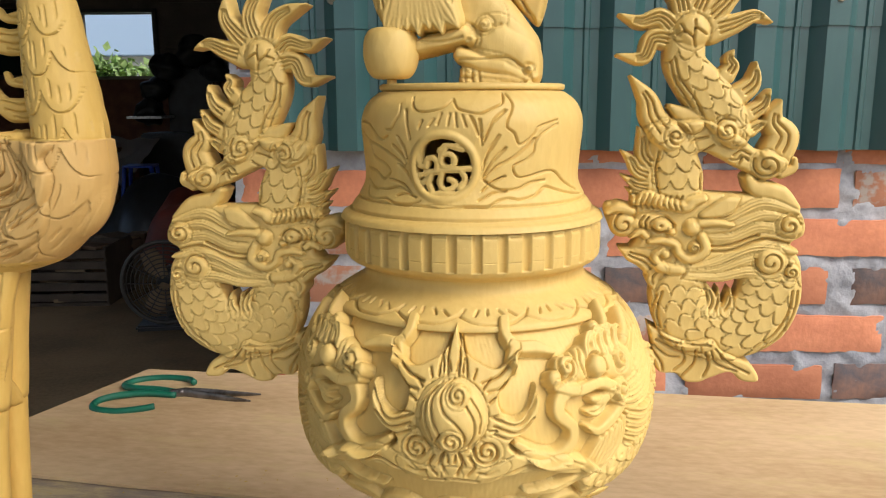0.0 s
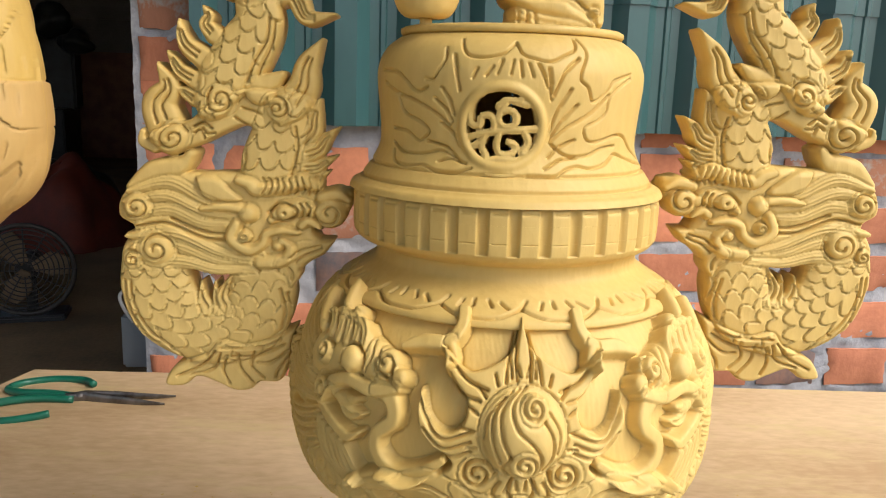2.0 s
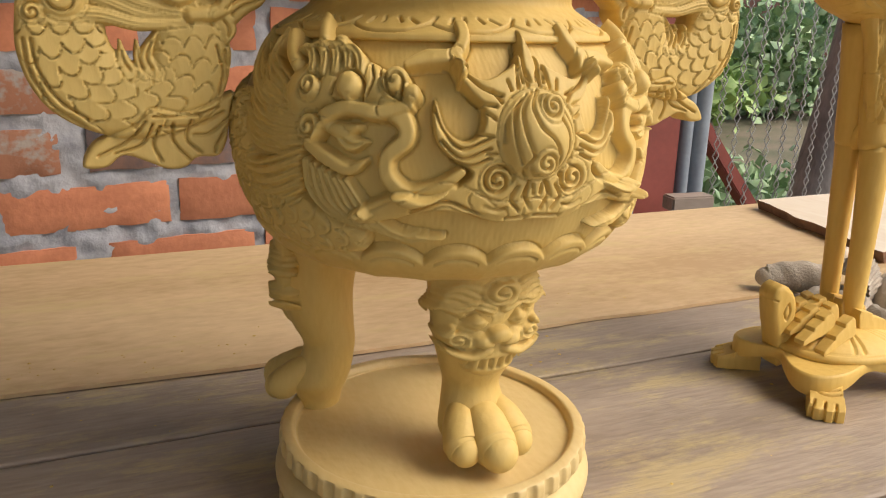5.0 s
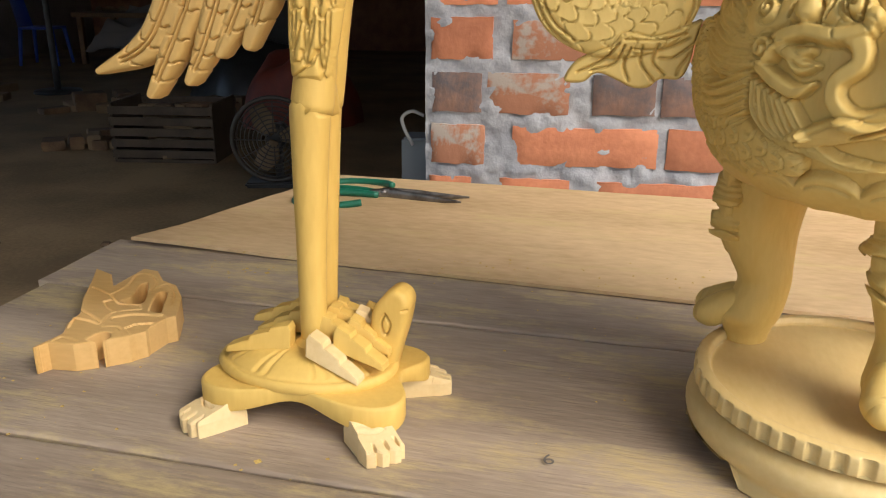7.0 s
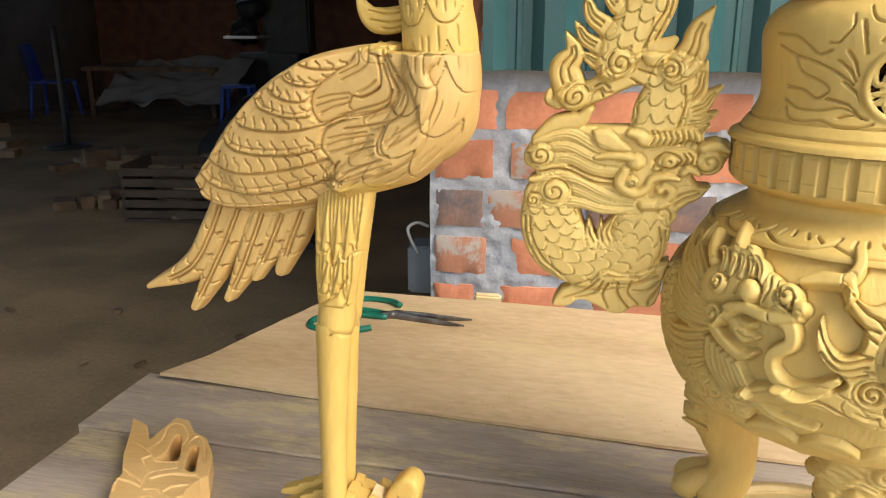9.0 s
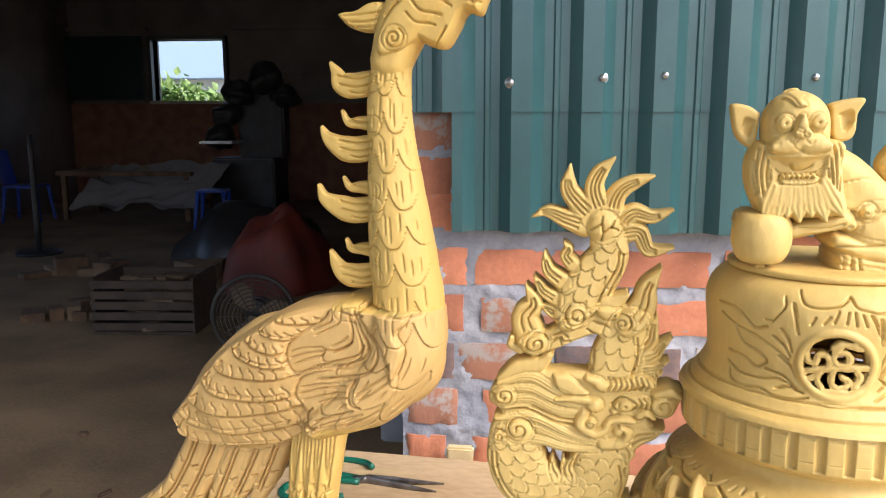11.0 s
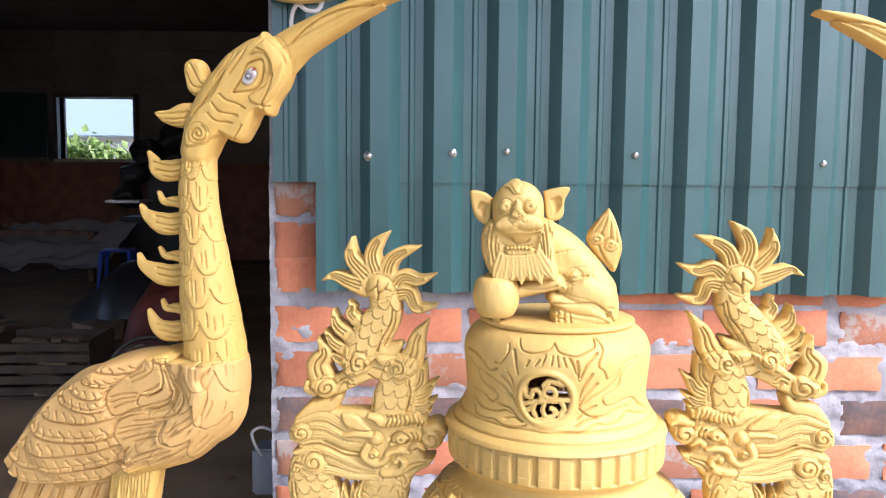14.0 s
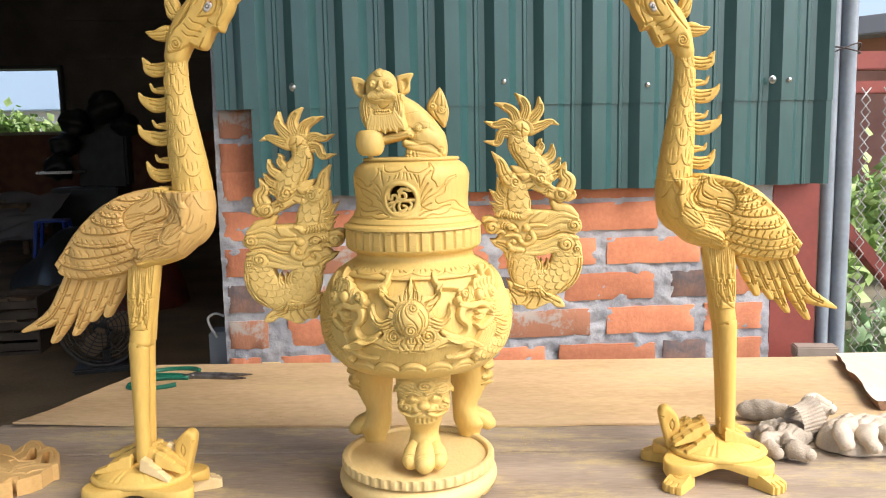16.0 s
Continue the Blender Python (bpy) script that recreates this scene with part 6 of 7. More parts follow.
# ---- loose things on the table ----
def scissors():
    sc = empty("scissors", pose(-0.258, 1.281, 0.7585, 0, 0, 0), "old steel scissors with green vinyl-wrapped loops on the plywood", "scissors")
    for pts in (((0.000, -0.006), (-0.040, -0.004), (-0.075, -0.014), (-0.096, -0.030), (-0.092, -0.052), (-0.060, -0.061), (-0.030, -0.055), (-0.012, -0.049)),
                ((0.002, 0.004), (-0.030, 0.010), (-0.065, 0.014), (-0.086, 0.030), (-0.076, 0.055), (-0.042, 0.067), (-0.006, 0.058), (0.010, 0.040))):
        s = Shell()
        s.tube([(x, y, 0.0 + 0.002 * math.sin(i)) for i, (x, y) in enumerate(pts)], [0.0042, 0.0047, 0.0048, 0.0046, 0.0047, 0.0047, 0.0046, 0.0042], 12, slot=0)
        part("loop", s.mesh("loop", [GREEN_VINYL]), sc, "green vinyl loop")
    for tip, side in (((0.116, 0.000), 1), ((0.108, -0.024), -1)):
        s = Shell()
        s.tube([(-0.012, 0.004 * -side, 0), (0.012, 0.0, 0.0006 * side), (0.05, tip[1] * 0.42, 0.0006 * side), (tip[0], tip[1], 0.0)], [0.0045, 0.0085, 0.0068, 0.0012], 10, (1.0, 0.28))
        part("blade", s.mesh("blade", [BLADE]), sc, "dull steel blade")
    s = Shell()
    s.lathe([(0.0045, 0), (0.0045, 0.003), (0.003, 0.0042), (0.0001, 0.0045)], 16, smooth=False)
    part("rivet", s.mesh("rivet", [BLADE]), sc, m=pose(0.006, 0, 0.0018))


scissors()


def carved_offcut():
    """A sawn openwork piece, blocked out and scored with guide lines."""
    r = Relief(-52, 78, -106, 72, 0.9)
    r.plate([(-5, -99), (2, -89), (21, -89), (39, -80), (53, -70), (61, -55), (65, -36), (71, -31), (68, -21), (58, 7), (42, 31), (26, 40), (11, 61), (-4, 65), (-7, 41), (-9, 21), (-25, 47), (-46, 59), (-33, 28), (-19, -9), (-5, -36), (-4, -55), (3, -72)], 1.5, 1.5, 0.0, smooth=False)
    for pts in (((13, -10), (17, 4), (12, 26), (16, 33), (25, 15), (33, -9), (23, -13)), ((46, -24), (38, 0), (36, 14), (43, 13), (51, -10), (56, -26)), ((25, -80), (29, -68), (37, -67), (41, -76), (35, -82))):
        r.plate(pts, 0, hole=True)
    r.cuts([((-1, 4), (3, 22), (-2, 48), (9, 51), (24, 33), (27, 14)), ((30, 20), (34, 31), (48, 15), (58, -10)), ((-24, 15), (0, 1), (8, -11)), ((-8, -30), (14, -45), (21, -50), (20, -32), (38, -23)), ((27, -42), (43, -39), (60, -31)), ((26, -58), (36, -56), (42, -61)), ((4, -86), (7, -79), (20, -83))], 0.9, 0.5)
    for pts in (((43, -58), (46, -50), (60, -45), (61, -60), (54, -67)), ((0, -11), (6, -5), (15, -14), (32, -12), (36, -20), (19, -30), (8, -22)), ((-6, -44), (10, -48), (22, -54), (14, -62), (2, -64))):
        r.plate(pts, -9.0, 2.5, 0.0, smooth=False)
    r.plate([(22, -40), (40, -31), (64, -34), (58, -42), (40, -46), (27, -46)], -2.0, 3.0, 0.3)
    s = Shell()
    s.relief(r, lambda u, v, h: (u, v, h), half=10.0, rim=0.9, both=False, smooth=False)
    thing("carved_offcut", s.mesh("carved_offcut", [WOOD_ORANGE]), pose(-0.398, 0.880, 0.7605), "orange sawn openwork wood piece with carved lines", "wood carving")


carved_offcut()


def board_slab():
    """A pale sawn slab with a dark wavering bark edge."""
    s = Shell()
    n = 40
    left = [np.array((0.958 - 0.097 * t + 0.003 * math.sin(t * 13) + 0.003 * noise.noise(Vector((t * 9, 2, 5))), 1.213 - 0.275 * t, 0)) for t in np.linspace(0, 1, n)]
    right = [p + np.array((0.32, -0.03, 0)) for p in left]
    top = np.array([[a * (1 - k) + b * k + (0, 0, 0.777) for k in (0, 0.02, 0.5, 1)] for a, b in zip(left, right)])
    low = np.array([[a * (1 - k) + b * k + (0.006 * (1 - k), 0, 0.762) for k in (0, 0.02, 0.5, 1)] for a, b in zip(left, right)])
    s.grid(top[:, ::-1])
    s.grid(low)
    s.grid(np.stack([top[:, 0], low[:, 0]]), slot=1)
    s.grid(np.stack([low[:, -1], top[:, -1]]), slot=1)
    s.grid(np.stack([top[0], low[0]])[::-1], slot=1)
    s.grid(np.stack([top[-1], low[-1]]), slot=1)
    PALE = material("pale_sawn_slab", (0.80, 0.72, 0.58), (0.70, 0.58, 0.42), 0.6, 5, 5, (1, 0.3, 1), 0.1, 90)
    BARK = material("brown_bark_edge", (0.26, 0.15, 0.09), (0.16, 0.09, 0.055), 0.9, 30, 5, bump=0.5, fine=120)
    thing("wood_slab", s.mesh("wood_slab", [PALE, BARK]), pose(0, 0, -0.0068), "pale sawn wood slab with brown bark edge on the table", "wood slab")


board_slab()


def glove(base, turn, mat, label, body, creases, fingers, cuff):
    """A slack knitted work glove: a puffed palm with creases, limp fingers and a ribbed cuff. body, creases: mm; fingers, cuff: metres."""
    g = empty("glove", pose(*base, 0, 0, turn), label, "glove", "pair of work gloves")
    r = Relief(-80, 80, -70, 70, 1.6)
    for pts, w, h in body:
        r.stroke(pts, w, h, power=2.0, edge=0)
    for line in creases:
        r.groove(line, 4.5, 2.4)
        r.ridge([(x + 3, y + 4) for x, y in line], 4.0, 3.0)
    r.h += (1.5 * np.sin(r.u * 0.21 + 2 * np.sin(r.v * 0.11)) - 2.2 * np.abs(np.sin(r.u * 0.13 - r.v * 0.19 + np.sin(r.u * 0.07))) ** 6) * np.clip(r.m / 8, 0, 1)
    s = Shell()
    s.relief(r, lambda u, v, h: (u, v, np.maximum(h, 0)), half=0.0, both=False, rim=3.0)
    part("palm", s.mesh("palm", [mat]), g)
    for i, (pts, w) in enumerate(fingers):
        f = Shell()
        f.tube(pts, w, 22, (1.1, 0.85), per=9, ends=False, wave=lambda an, u: 0.08 * np.sin(2 * an + 4 * u + i) + 0.05 * np.sin(20 * u + 2 * an + i))
        f.ball(tuple(pts[-1]), w[-1], (1.0, 1.0, 0.85), seg=16)
        part("finger", f.mesh("finger", [mat]), g)
    if cuff:
        c = Shell()
        c.tube(cuff, [0.025, 0.026, 0.031], 120, (1.0, 0.66), per=8, ends=False, wave=lambda an, u: 0.045 * np.sin(30 * an) + 0.06 * np.sin(2 * an))
        part("cuff", c.mesh("cuff", [mat]), g, "ribbed knit cuff")


glove((0.662, 0.850, 0.7515), 0, GLOVE, "grey dirty knitted work glove lying on the table",
      (([(-34, -44), (-12, -16), (22, 8)], [20, 30, 26], 24), ([(-20, 10), (0, 30), (26, 30)], [14, 18, 16], 20)), (((-45, -30), (-20, -18), (-5, 8)), ((-25, -55), (0, -30), (25, -20)), ((-15, 25), (8, 12), (30, 18))),
      ((((0.030, 0.040, 0.020), (0.008, 0.062, 0.022), (-0.014, 0.082, 0.018)), [0.015, 0.0145, 0.0135]), (((-0.030, -0.036, 0.014), (-0.050, -0.052, 0.018), (-0.046, -0.074, 0.013)), [0.012, 0.012, 0.010]), (((-0.016, -0.044, 0.014), (-0.024, -0.070, 0.016), (-0.006, -0.082, 0.012)), [0.012, 0.012, 0.010])),
      [(0.020, 0.004, 0.021), (0.042, 0.014, 0.022), (0.060, 0.022, 0.023)])
glove((0.760, 0.838, 0.7515), 0, material("cream_knit_glove", (0.62, 0.54, 0.43), (0.50, 0.42, 0.32), 0.95, 30, 5, bump=0.5, fine=420, bump_size=0.003), "cream crumpled knitted work glove lying on the table",
      (([(-36, -20), (0, 6), (48, 8)], [26, 40, 30], 32), ([(-30, -42), (10, -44), (44, -50)], [16, 18, 14], 22)), (((-40, -24), (-8, -20), (30, -28)), ((-10, 34), (16, 20), (50, 26))),
      ((((-0.018, 0.034, 0.024), (-0.034, 0.056, 0.034), (-0.020, 0.070, 0.036), (-0.004, 0.052, 0.028)), [0.011, 0.0105, 0.0105, 0.010]), (((-0.020, -0.026, 0.028), (-0.040, -0.040, 0.030), (-0.044, -0.056, 0.018)), [0.013, 0.013, 0.011]),
       (((-0.002, -0.034, 0.026), (-0.014, -0.054, 0.026), (-0.012, -0.066, 0.016)), [0.013, 0.012, 0.011]), (((0.022, -0.036, 0.024), (0.018, -0.058, 0.023), (0.026, -0.068, 0.014)), [0.013, 0.012, 0.010]), (((0.046, -0.034, 0.020), (0.050, -0.058, 0.018), (0.062, -0.064, 0.012)), [0.012, 0.012, 0.010])), None)


def pencil_mark():
    cu = bpy.data.curves.new("figure_six", "FONT")
    cu.body, cu.size = "6", 0.015
    tmp = bpy.data.objects.new("tmp", cu)
    me = bpy.data.meshes.new_from_object(tmp)
    bpy.data.objects.remove(tmp)
    me.materials.clear()
    me.materials.append(plain("pencil_black", (0.16, 0.145, 0.13), 0.6))
    ob = part("pencil_figure", me, table, "hand-drawn figure 6", TABLE.inverted() @ pose(-0.043, 0.720, 0.7516, 0, 0, 8))
    ob.matrix_basis = pose(0, 0, 0.75) @ ob.matrix_basis


pencil_mark()


def dust_and_chips():
    """Sawdust, shavings and crumbs left on the boards."""
    rng = np.random.RandomState(4)
    s = Shell()
    spots = ((-0.36, 1.02, 0.07, 0.014), (-0.30, 1.0, 0.07, 0.010), (-0.36, 0.70, 0.05, 0.05), (-0.40, 0.80, 0.05, 0.03), (-0.10, 0.90, 0.2, 0.06), (0.1, 1.03, 0.1, 0.02), (-0.1, 1.04, 0.08, 0.015), (0.40, 0.98, 0.10, 0.02), (0.36, 0.90, 0.06, 0.015), (-0.2, 0.70, 0.15, 0.05), (-0.45, 0.9, 0.03, 0.1), (0.3, 0.75, 0.3, 0.08))
    vs, fs = [], []
    for cx, cy, sx, sy in spots:
        for _ in range(26):
            x, y = cx + rng.randn() * sx, cy + rng.randn() * sy
            if x < -0.47 or y > 1.30:
                continue
            yp = y + x * 0.1104
            z = 0.7548 if yp > 0.999 else 0.7502
            e, a = abs(rng.randn()) * 0.00055 + 0.0003, rng.rand() * 6.28
            c, d = math.cos(a) * e * (1 + 1.2 * rng.rand()), math.sin(a) * e
            n = len(vs)
            vs += [(x - c, y - d, z), (x + d, y - c, z), (x + c, y + d, z), (x - d, y + c, z), (x, y, z + e * 0.7)]
            fs += [(n, n + 1, n + 4, n + 4), (n + 1, n + 2, n + 4, n + 4), (n + 2, n + 3, n + 4, n + 4), (n + 3, n, n + 4, n + 4)]
    me = bpy.data.meshes.new("sawdust")
    me.from_pydata(vs, [], [f[:3] for f in fs])
    me.materials.append(DUST)
    thing("sawdust", me, Matrix.Identity(4), "yellow sawdust crumbs scattered over the table boards", "sawdust", kind="stuff")


dust_and_chips()

# scrap of wood leaning on the wall, the hook and the switch box by the opening
thing("wood_scrap", block("wood_scrap", -0.022, 0.022, -0.008, 0.008, -0.05, 0.05, WOOD_PALE), pose(-0.138, 1.495, 0.672, 4, 2, 3), "pale wood scrap leaning on the brick wall", "wood scrap")


def hook():
    s = Shell()
    s.tube([(-0.185, 1.50, 1.49), (-0.189, 1.49, 1.515), (-0.178, 1.478, 1.540), (-0.160, 1.474, 1.530), (-0.142, 1.474, 1.532), (-0.136, 1.474, 1.553), (-0.143, 1.476, 1.580), (-0.150, 1.485, 1.610)], [0.0036] * 8, 10)
    thing("cable_loop", s.mesh("cable_loop", [plain("white_cable", (0.75, 0.76, 0.76), 0.4)]), Matrix.Identity(4), "white cable loop hanging over the sheeting", "cable")


hook()


def hung_carving():
    r = Relief(-75, 72, -10, 100, 1.0)
    r.plate([(-72, 8), (-40, -2), (0, -5), (40, 1), (67, 14), (58, 60), (20, 92), (-30, 82), (-66, 40)], 3.0, 3.0, 0.0)
    r.cuts([[(-50, 16), (0, 8), (50, 18)], [(-30, 30), (10, 24), (45, 36)]], 0.9, 1.0)
    s = Shell()
    s.relief(r, lambda u, v, h: (u, -h, v), half=8.0)
    thing("hung_carving", s.mesh("hung_carving", [WOOD]), pose(-0.163, 1.464, 1.545), "curved yellow wood carving hung on the wall corner", "wood carving")


hung_carving()


def switch_box():
    b = empty("switch_box", pose(-0.262, 1.60, 0.735), "small grey switch box with a white cable", "switch box")
    g = plain("grey_box", (0.20, 0.22, 0.24), 0.5)
    part("box", block("box", -0.020, 0.026, -0.03, 0.03, -0.045, 0.040, g, 0.004), b)
    s = Shell()
    s.tube([(0.0, -0.034, 0.03), (-0.012, -0.04, 0.055), (-0.016, -0.04, 0.075), (0.0, -0.04, 0.085), (0.018, -0.036, 0.078)], [0.0028] * 5, 8)
    part("cable", s.mesh("cable", [plain("white_cord", (0.45, 0.45, 0.44), 0.5)]), b, "white cable")


switch_box()


# ---- inside the dark workshop ----
BLUE = plain("blue_plastic", (0.02, 0.07, 0.42), 0.4)
JUNK_BROWN = material("brown_scrap", (0.19, 0.12, 0.065), (0.10, 0.06, 0.035), 0.85, 8, 4)
CARD = material("cardboard", (0.27, 0.195, 0.12), (0.20, 0.14, 0.08), 0.85, 8, 4)
CRATE = material("dirty_dark_crate_wood", (0.085, 0.065, 0.045), (0.05, 0.036, 0.025), 0.8, 8, 4)
BLACK = material("black_machine_paint", (0.03, 0.032, 0.034), (0.018, 0.018, 0.018), 0.4, 8, 4)


def window_back():
    w = structure("window_1", block("sill", -5.71, -4.48, 12.08, 12.30, 1.455, 1.50, plain("pale_sill", (0.5, 0.47, 0.40), 0.6), 0.004), "bright unglazed window in the far wall", "window")
    m = plain("dark_frame", (0.10, 0.11, 0.10), 0.5)
    for n, b in (("jamb", (-5.71, -5.66, 12.1, 12.35, 1.5, 2.465)), ("jamb", (-4.53, -4.48, 12.1, 12.35, 1.5, 2.465)), ("head", (-5.71, -4.48, 12.1, 12.35, 2.41, 2.465))):
        part(n, block(n, *b, m, 0.004), w)
    sh = part("shutter", block("shutter", -6.97, -5.78, 12.02, 12.07, 1.52, 2.46, plain("dark_green_shutter", (0.012, 0.05, 0.05), 0.5), 0.004), w, "dark green shutter slid aside")


window_back()


def leaves(name, centre, size, count, seed, mat, label, leaf=0.12, category="shrub", upright=False):
    """A clump of many separate bent leaves with an uneven outline."""
    rng = np.random.RandomState(seed)
    vs, fs = [], []
    lumps = rng.rand(14, 3) * 2 - 1
    for _ in range(count):
        c = lumps[rng.randint(14)] * 0.62 + rng.randn(3) * 0.26
        p = np.array(centre) + c * np.array(size)
        if p[2] < 0.02:
            p[2] = 0.02 + rng.rand() * 0.1
        d = rng.randn(3) + (0, -0.2, 0.4)
        d /= np.linalg.norm(d)
        sd = np.cross(d, rng.randn(3))
        sd /= np.linalg.norm(sd) + 1e-9
        up = np.cross(sd, d)
        ln = leaf * (0.6 + 0.8 * rng.rand())
        wd = ln * (0.26 + 0.16 * rng.rand())
        n = len(vs)
        vs += [tuple(p), tuple(p + d * ln * 0.45 + sd * wd - up * ln * 0.06), tuple(p + d * ln * 0.5 + up * ln * 0.05), tuple(p + d * ln * 0.45 - sd * wd - up * ln * 0.06), tuple(p + d * ln - up * ln * 0.2)]
        fs += [(n, n + 1, n + 2), (n, n + 2, n + 3), (n + 1, n + 4, n + 2), (n + 2, n + 4, n + 3)]
    me = bpy.data.meshes.new(name)
    me.from_pydata(vs, [], fs)
    me.materials.append(mat)
    me.polygons.foreach_set("use_smooth", np.full(len(fs), True))
    return thing(name, me, Matrix.Identity(4), label, category, kind="stuff")


def leaf_material(name, a, b, rough=0.5):
    m = material(name, a, b, rough, 6, 3, bump=0.0, fine=30)
    p = m.node_tree.nodes["Principled BSDF"]
    p.inputs["Transmission Weight"].default_value = 0.0
    p.inputs["Subsurface Weight"].default_value = 0.25
    p.inputs["Subsurface Radius"].default_value = (0.02, 0.03, 0.01)
    return m


LEAF = leaf_material("fresh_green_leaf", (0.38, 0.52, 0.19), (0.24, 0.38, 0.11))
LEAF_BLUE = leaf_material("cool_green_leaf", (0.38, 0.52, 0.30), (0.23, 0.36, 0.18))
leaves("banana_leaves", (-5.6, 14.2, 1.2), (1.6, 0.5, 0.66), 3600, 1, LEAF, "bright green leaves outside the far window", 0.17, "plants")
shed = empty("far_shed", pose(-6.4, 19, 0), "pale far shed with a blue-grey roof", "shed")
part("wall", block("wall", -5, 5, 0, 4, 0, 2.15, plain("white_shed_wall", (0.75, 0.75, 0.74), 0.7), 0), shed)
part("roof", block("roof", -5.3, 5.3, -0.4, 4.4, 2.15, 3.6, plain("pale_blue_roof", (0.33, 0.45, 0.58), 0.5), 0.02), shed, "pale blue roof")


def chair(name, m, back):
    c = empty(name, m, "blue plastic %s standing on the workshop floor" % ("chair" if back else "stool"), "chair" if back else "stool")
    h, w = (0.44, 0.21) if back else (0.45, 0.17)
    part("seat", block("seat", -w, w, -w, w, h - 0.025, h, BLUE, 0.012), c)
    for x in (-1, 1):
        for y in (-1, 1):
            s = Shell()
            s.tube([(x * (w - 0.03), y * (w - 0.03), h - 0.024), (x * (w + 0.01), y * (w + 0.01), 0.0)], [0.024, 0.018], 10)
            part("leg", s.mesh("leg", [BLUE]), c)
    if back:
        s = Shell()
        rows = [[(0.20 * math.sin(a) * (1 - 0.15 * t), 0.17 + 0.05 * math.cos(a) + 0.08 * t, h + 0.42 * t) for a in np.linspace(-1.2, 1.2, 14)] for t in np.linspace(0, 1, 8)]
        s.grid(np.array(rows))
        s.grid(np.array(rows)[:, ::-1] + (0, 0.012, 0))
        part("backrest", s.mesh("backrest", [BLUE]), c)


chair("chair", pose(-6.05, 9.4, 0.003, 0, 0, 100), True)
chair("stool", pose(-3.5, 8.9, 0.003, 0, 0, 10), False)


def fan():
    f = empty("floor_fan", pose(-1.40, 4.15, 0.003, 0, 0, 10), "dusty round floor fan with a pale wire guard", "fan")
    g = plain("pale_guard", (0.05, 0.044, 0.037), 0.5)
    s = Shell()
    for k in range(9):
        r = 0.04 + 0.021 * k
        s.tube([(r * math.cos(a), -0.06 - 0.02 * (1 - (r / 0.21) ** 2), 0.25 + r * math.sin(a)) for a in np.linspace(0, 2 * math.pi, 25)], [0.003 if k < 8 else 0.011] * 3, 6, per=2)
    for k in range(12):
        a = k * math.pi / 6
        s.tube([(0.03 * math.cos(a), -0.078, 0.25 + 0.03 * math.sin(a)), (0.21 * math.cos(a), -0.058, 0.25 + 0.21 * math.sin(a))], [0.003, 0.003], 6)
    part("guard", s.mesh("guard", [g]), f, "pale wire guard")
    for k in range(3):
        b = Shell()
        a = k * 2.094
        b.tube([(0.02 * math.cos(a), 0, 0.25 + 0.02 * math.sin(a)), (0.10 * math.cos(a + 0.1), 0.01, 0.25 + 0.10 * math.sin(a + 0.1)), (0.18 * math.cos(a), 0, 0.25 + 0.18 * math.sin(a))], [0.02, 0.06, 0.04], 12, (1, 0.12))
        part("blade", b.mesh("blade", [CARD]), f)
    m = Shell()
    m.lathe([(0.001, 0.0), (0.055, 0.0), (0.06, 0.03), (0.055, 0.14), (0.001, 0.15)], 24, smooth=False)
    part("motor", m.mesh("motor", [BLACK]), f, m=pose(0, 0.005, 0.25, -90, 0, 0))
    part("foot", block("foot", -0.16, 0.16, -0.07, 0.12, 0, 0.03, BLACK, 0.01), f)
    part("stem", block("stem", -0.02, 0.02, 0.04, 0.08, 0.025, 0.24, BLACK, 0.005), f)


fan()


def crate():
    c = empty("crate", pose(-2.22, 4.75, 0.003, 0, 0, 4), "dark slatted crate filled with wood offcuts", "crate")
    for k in range(5):
        for n, b in (("slat", (-0.30, 0.30, -0.22, -0.205, 0.03 + 0.062 * k, 0.075 + 0.062 * k)), ("slat", (-0.30, 0.30, 0.205, 0.22, 0.03 + 0.062 * k, 0.075 + 0.062 * k))):
            part(n, block(n, *b, CRATE, 0.003), c)
    for x in (-0.297, 0.282):
        part("end_panel", block("end_panel", x, x + 0.015, -0.204, 0.204, 0, 0.34, CRATE, 0.003), c)
    part("bottom", block("bottom", -0.281, 0.281, -0.204, 0.204, 0, 0.02, CRATE, 0.003), c)
    rng2 = random.Random(8)
    for i in range(16):
        w, d, h = rng2.uniform(0.08, 0.28), rng2.uniform(0.05, 0.16), rng2.uniform(0.02, 0.05)
        layer = i // 4
        z = 0.025 + 0.085 * layer
        me = block("offcut", -w / 2, w / 2, -d / 2, d / 2, 0, h, (CARD, JUNK_BROWN)[i % 2], 0.003)
        thing("offcut", me, pose(-2.22 + rng2.uniform(-0.13, 0.13), 4.75 + (i % 4 - 1.5) * 0.09, z, rng2.uniform(-4, 4), rng2.uniform(-4, 4), rng2.uniform(-12, 12)), "brown wood offcut in the crate", "wood offcut", "offcuts in the crate")


crate()


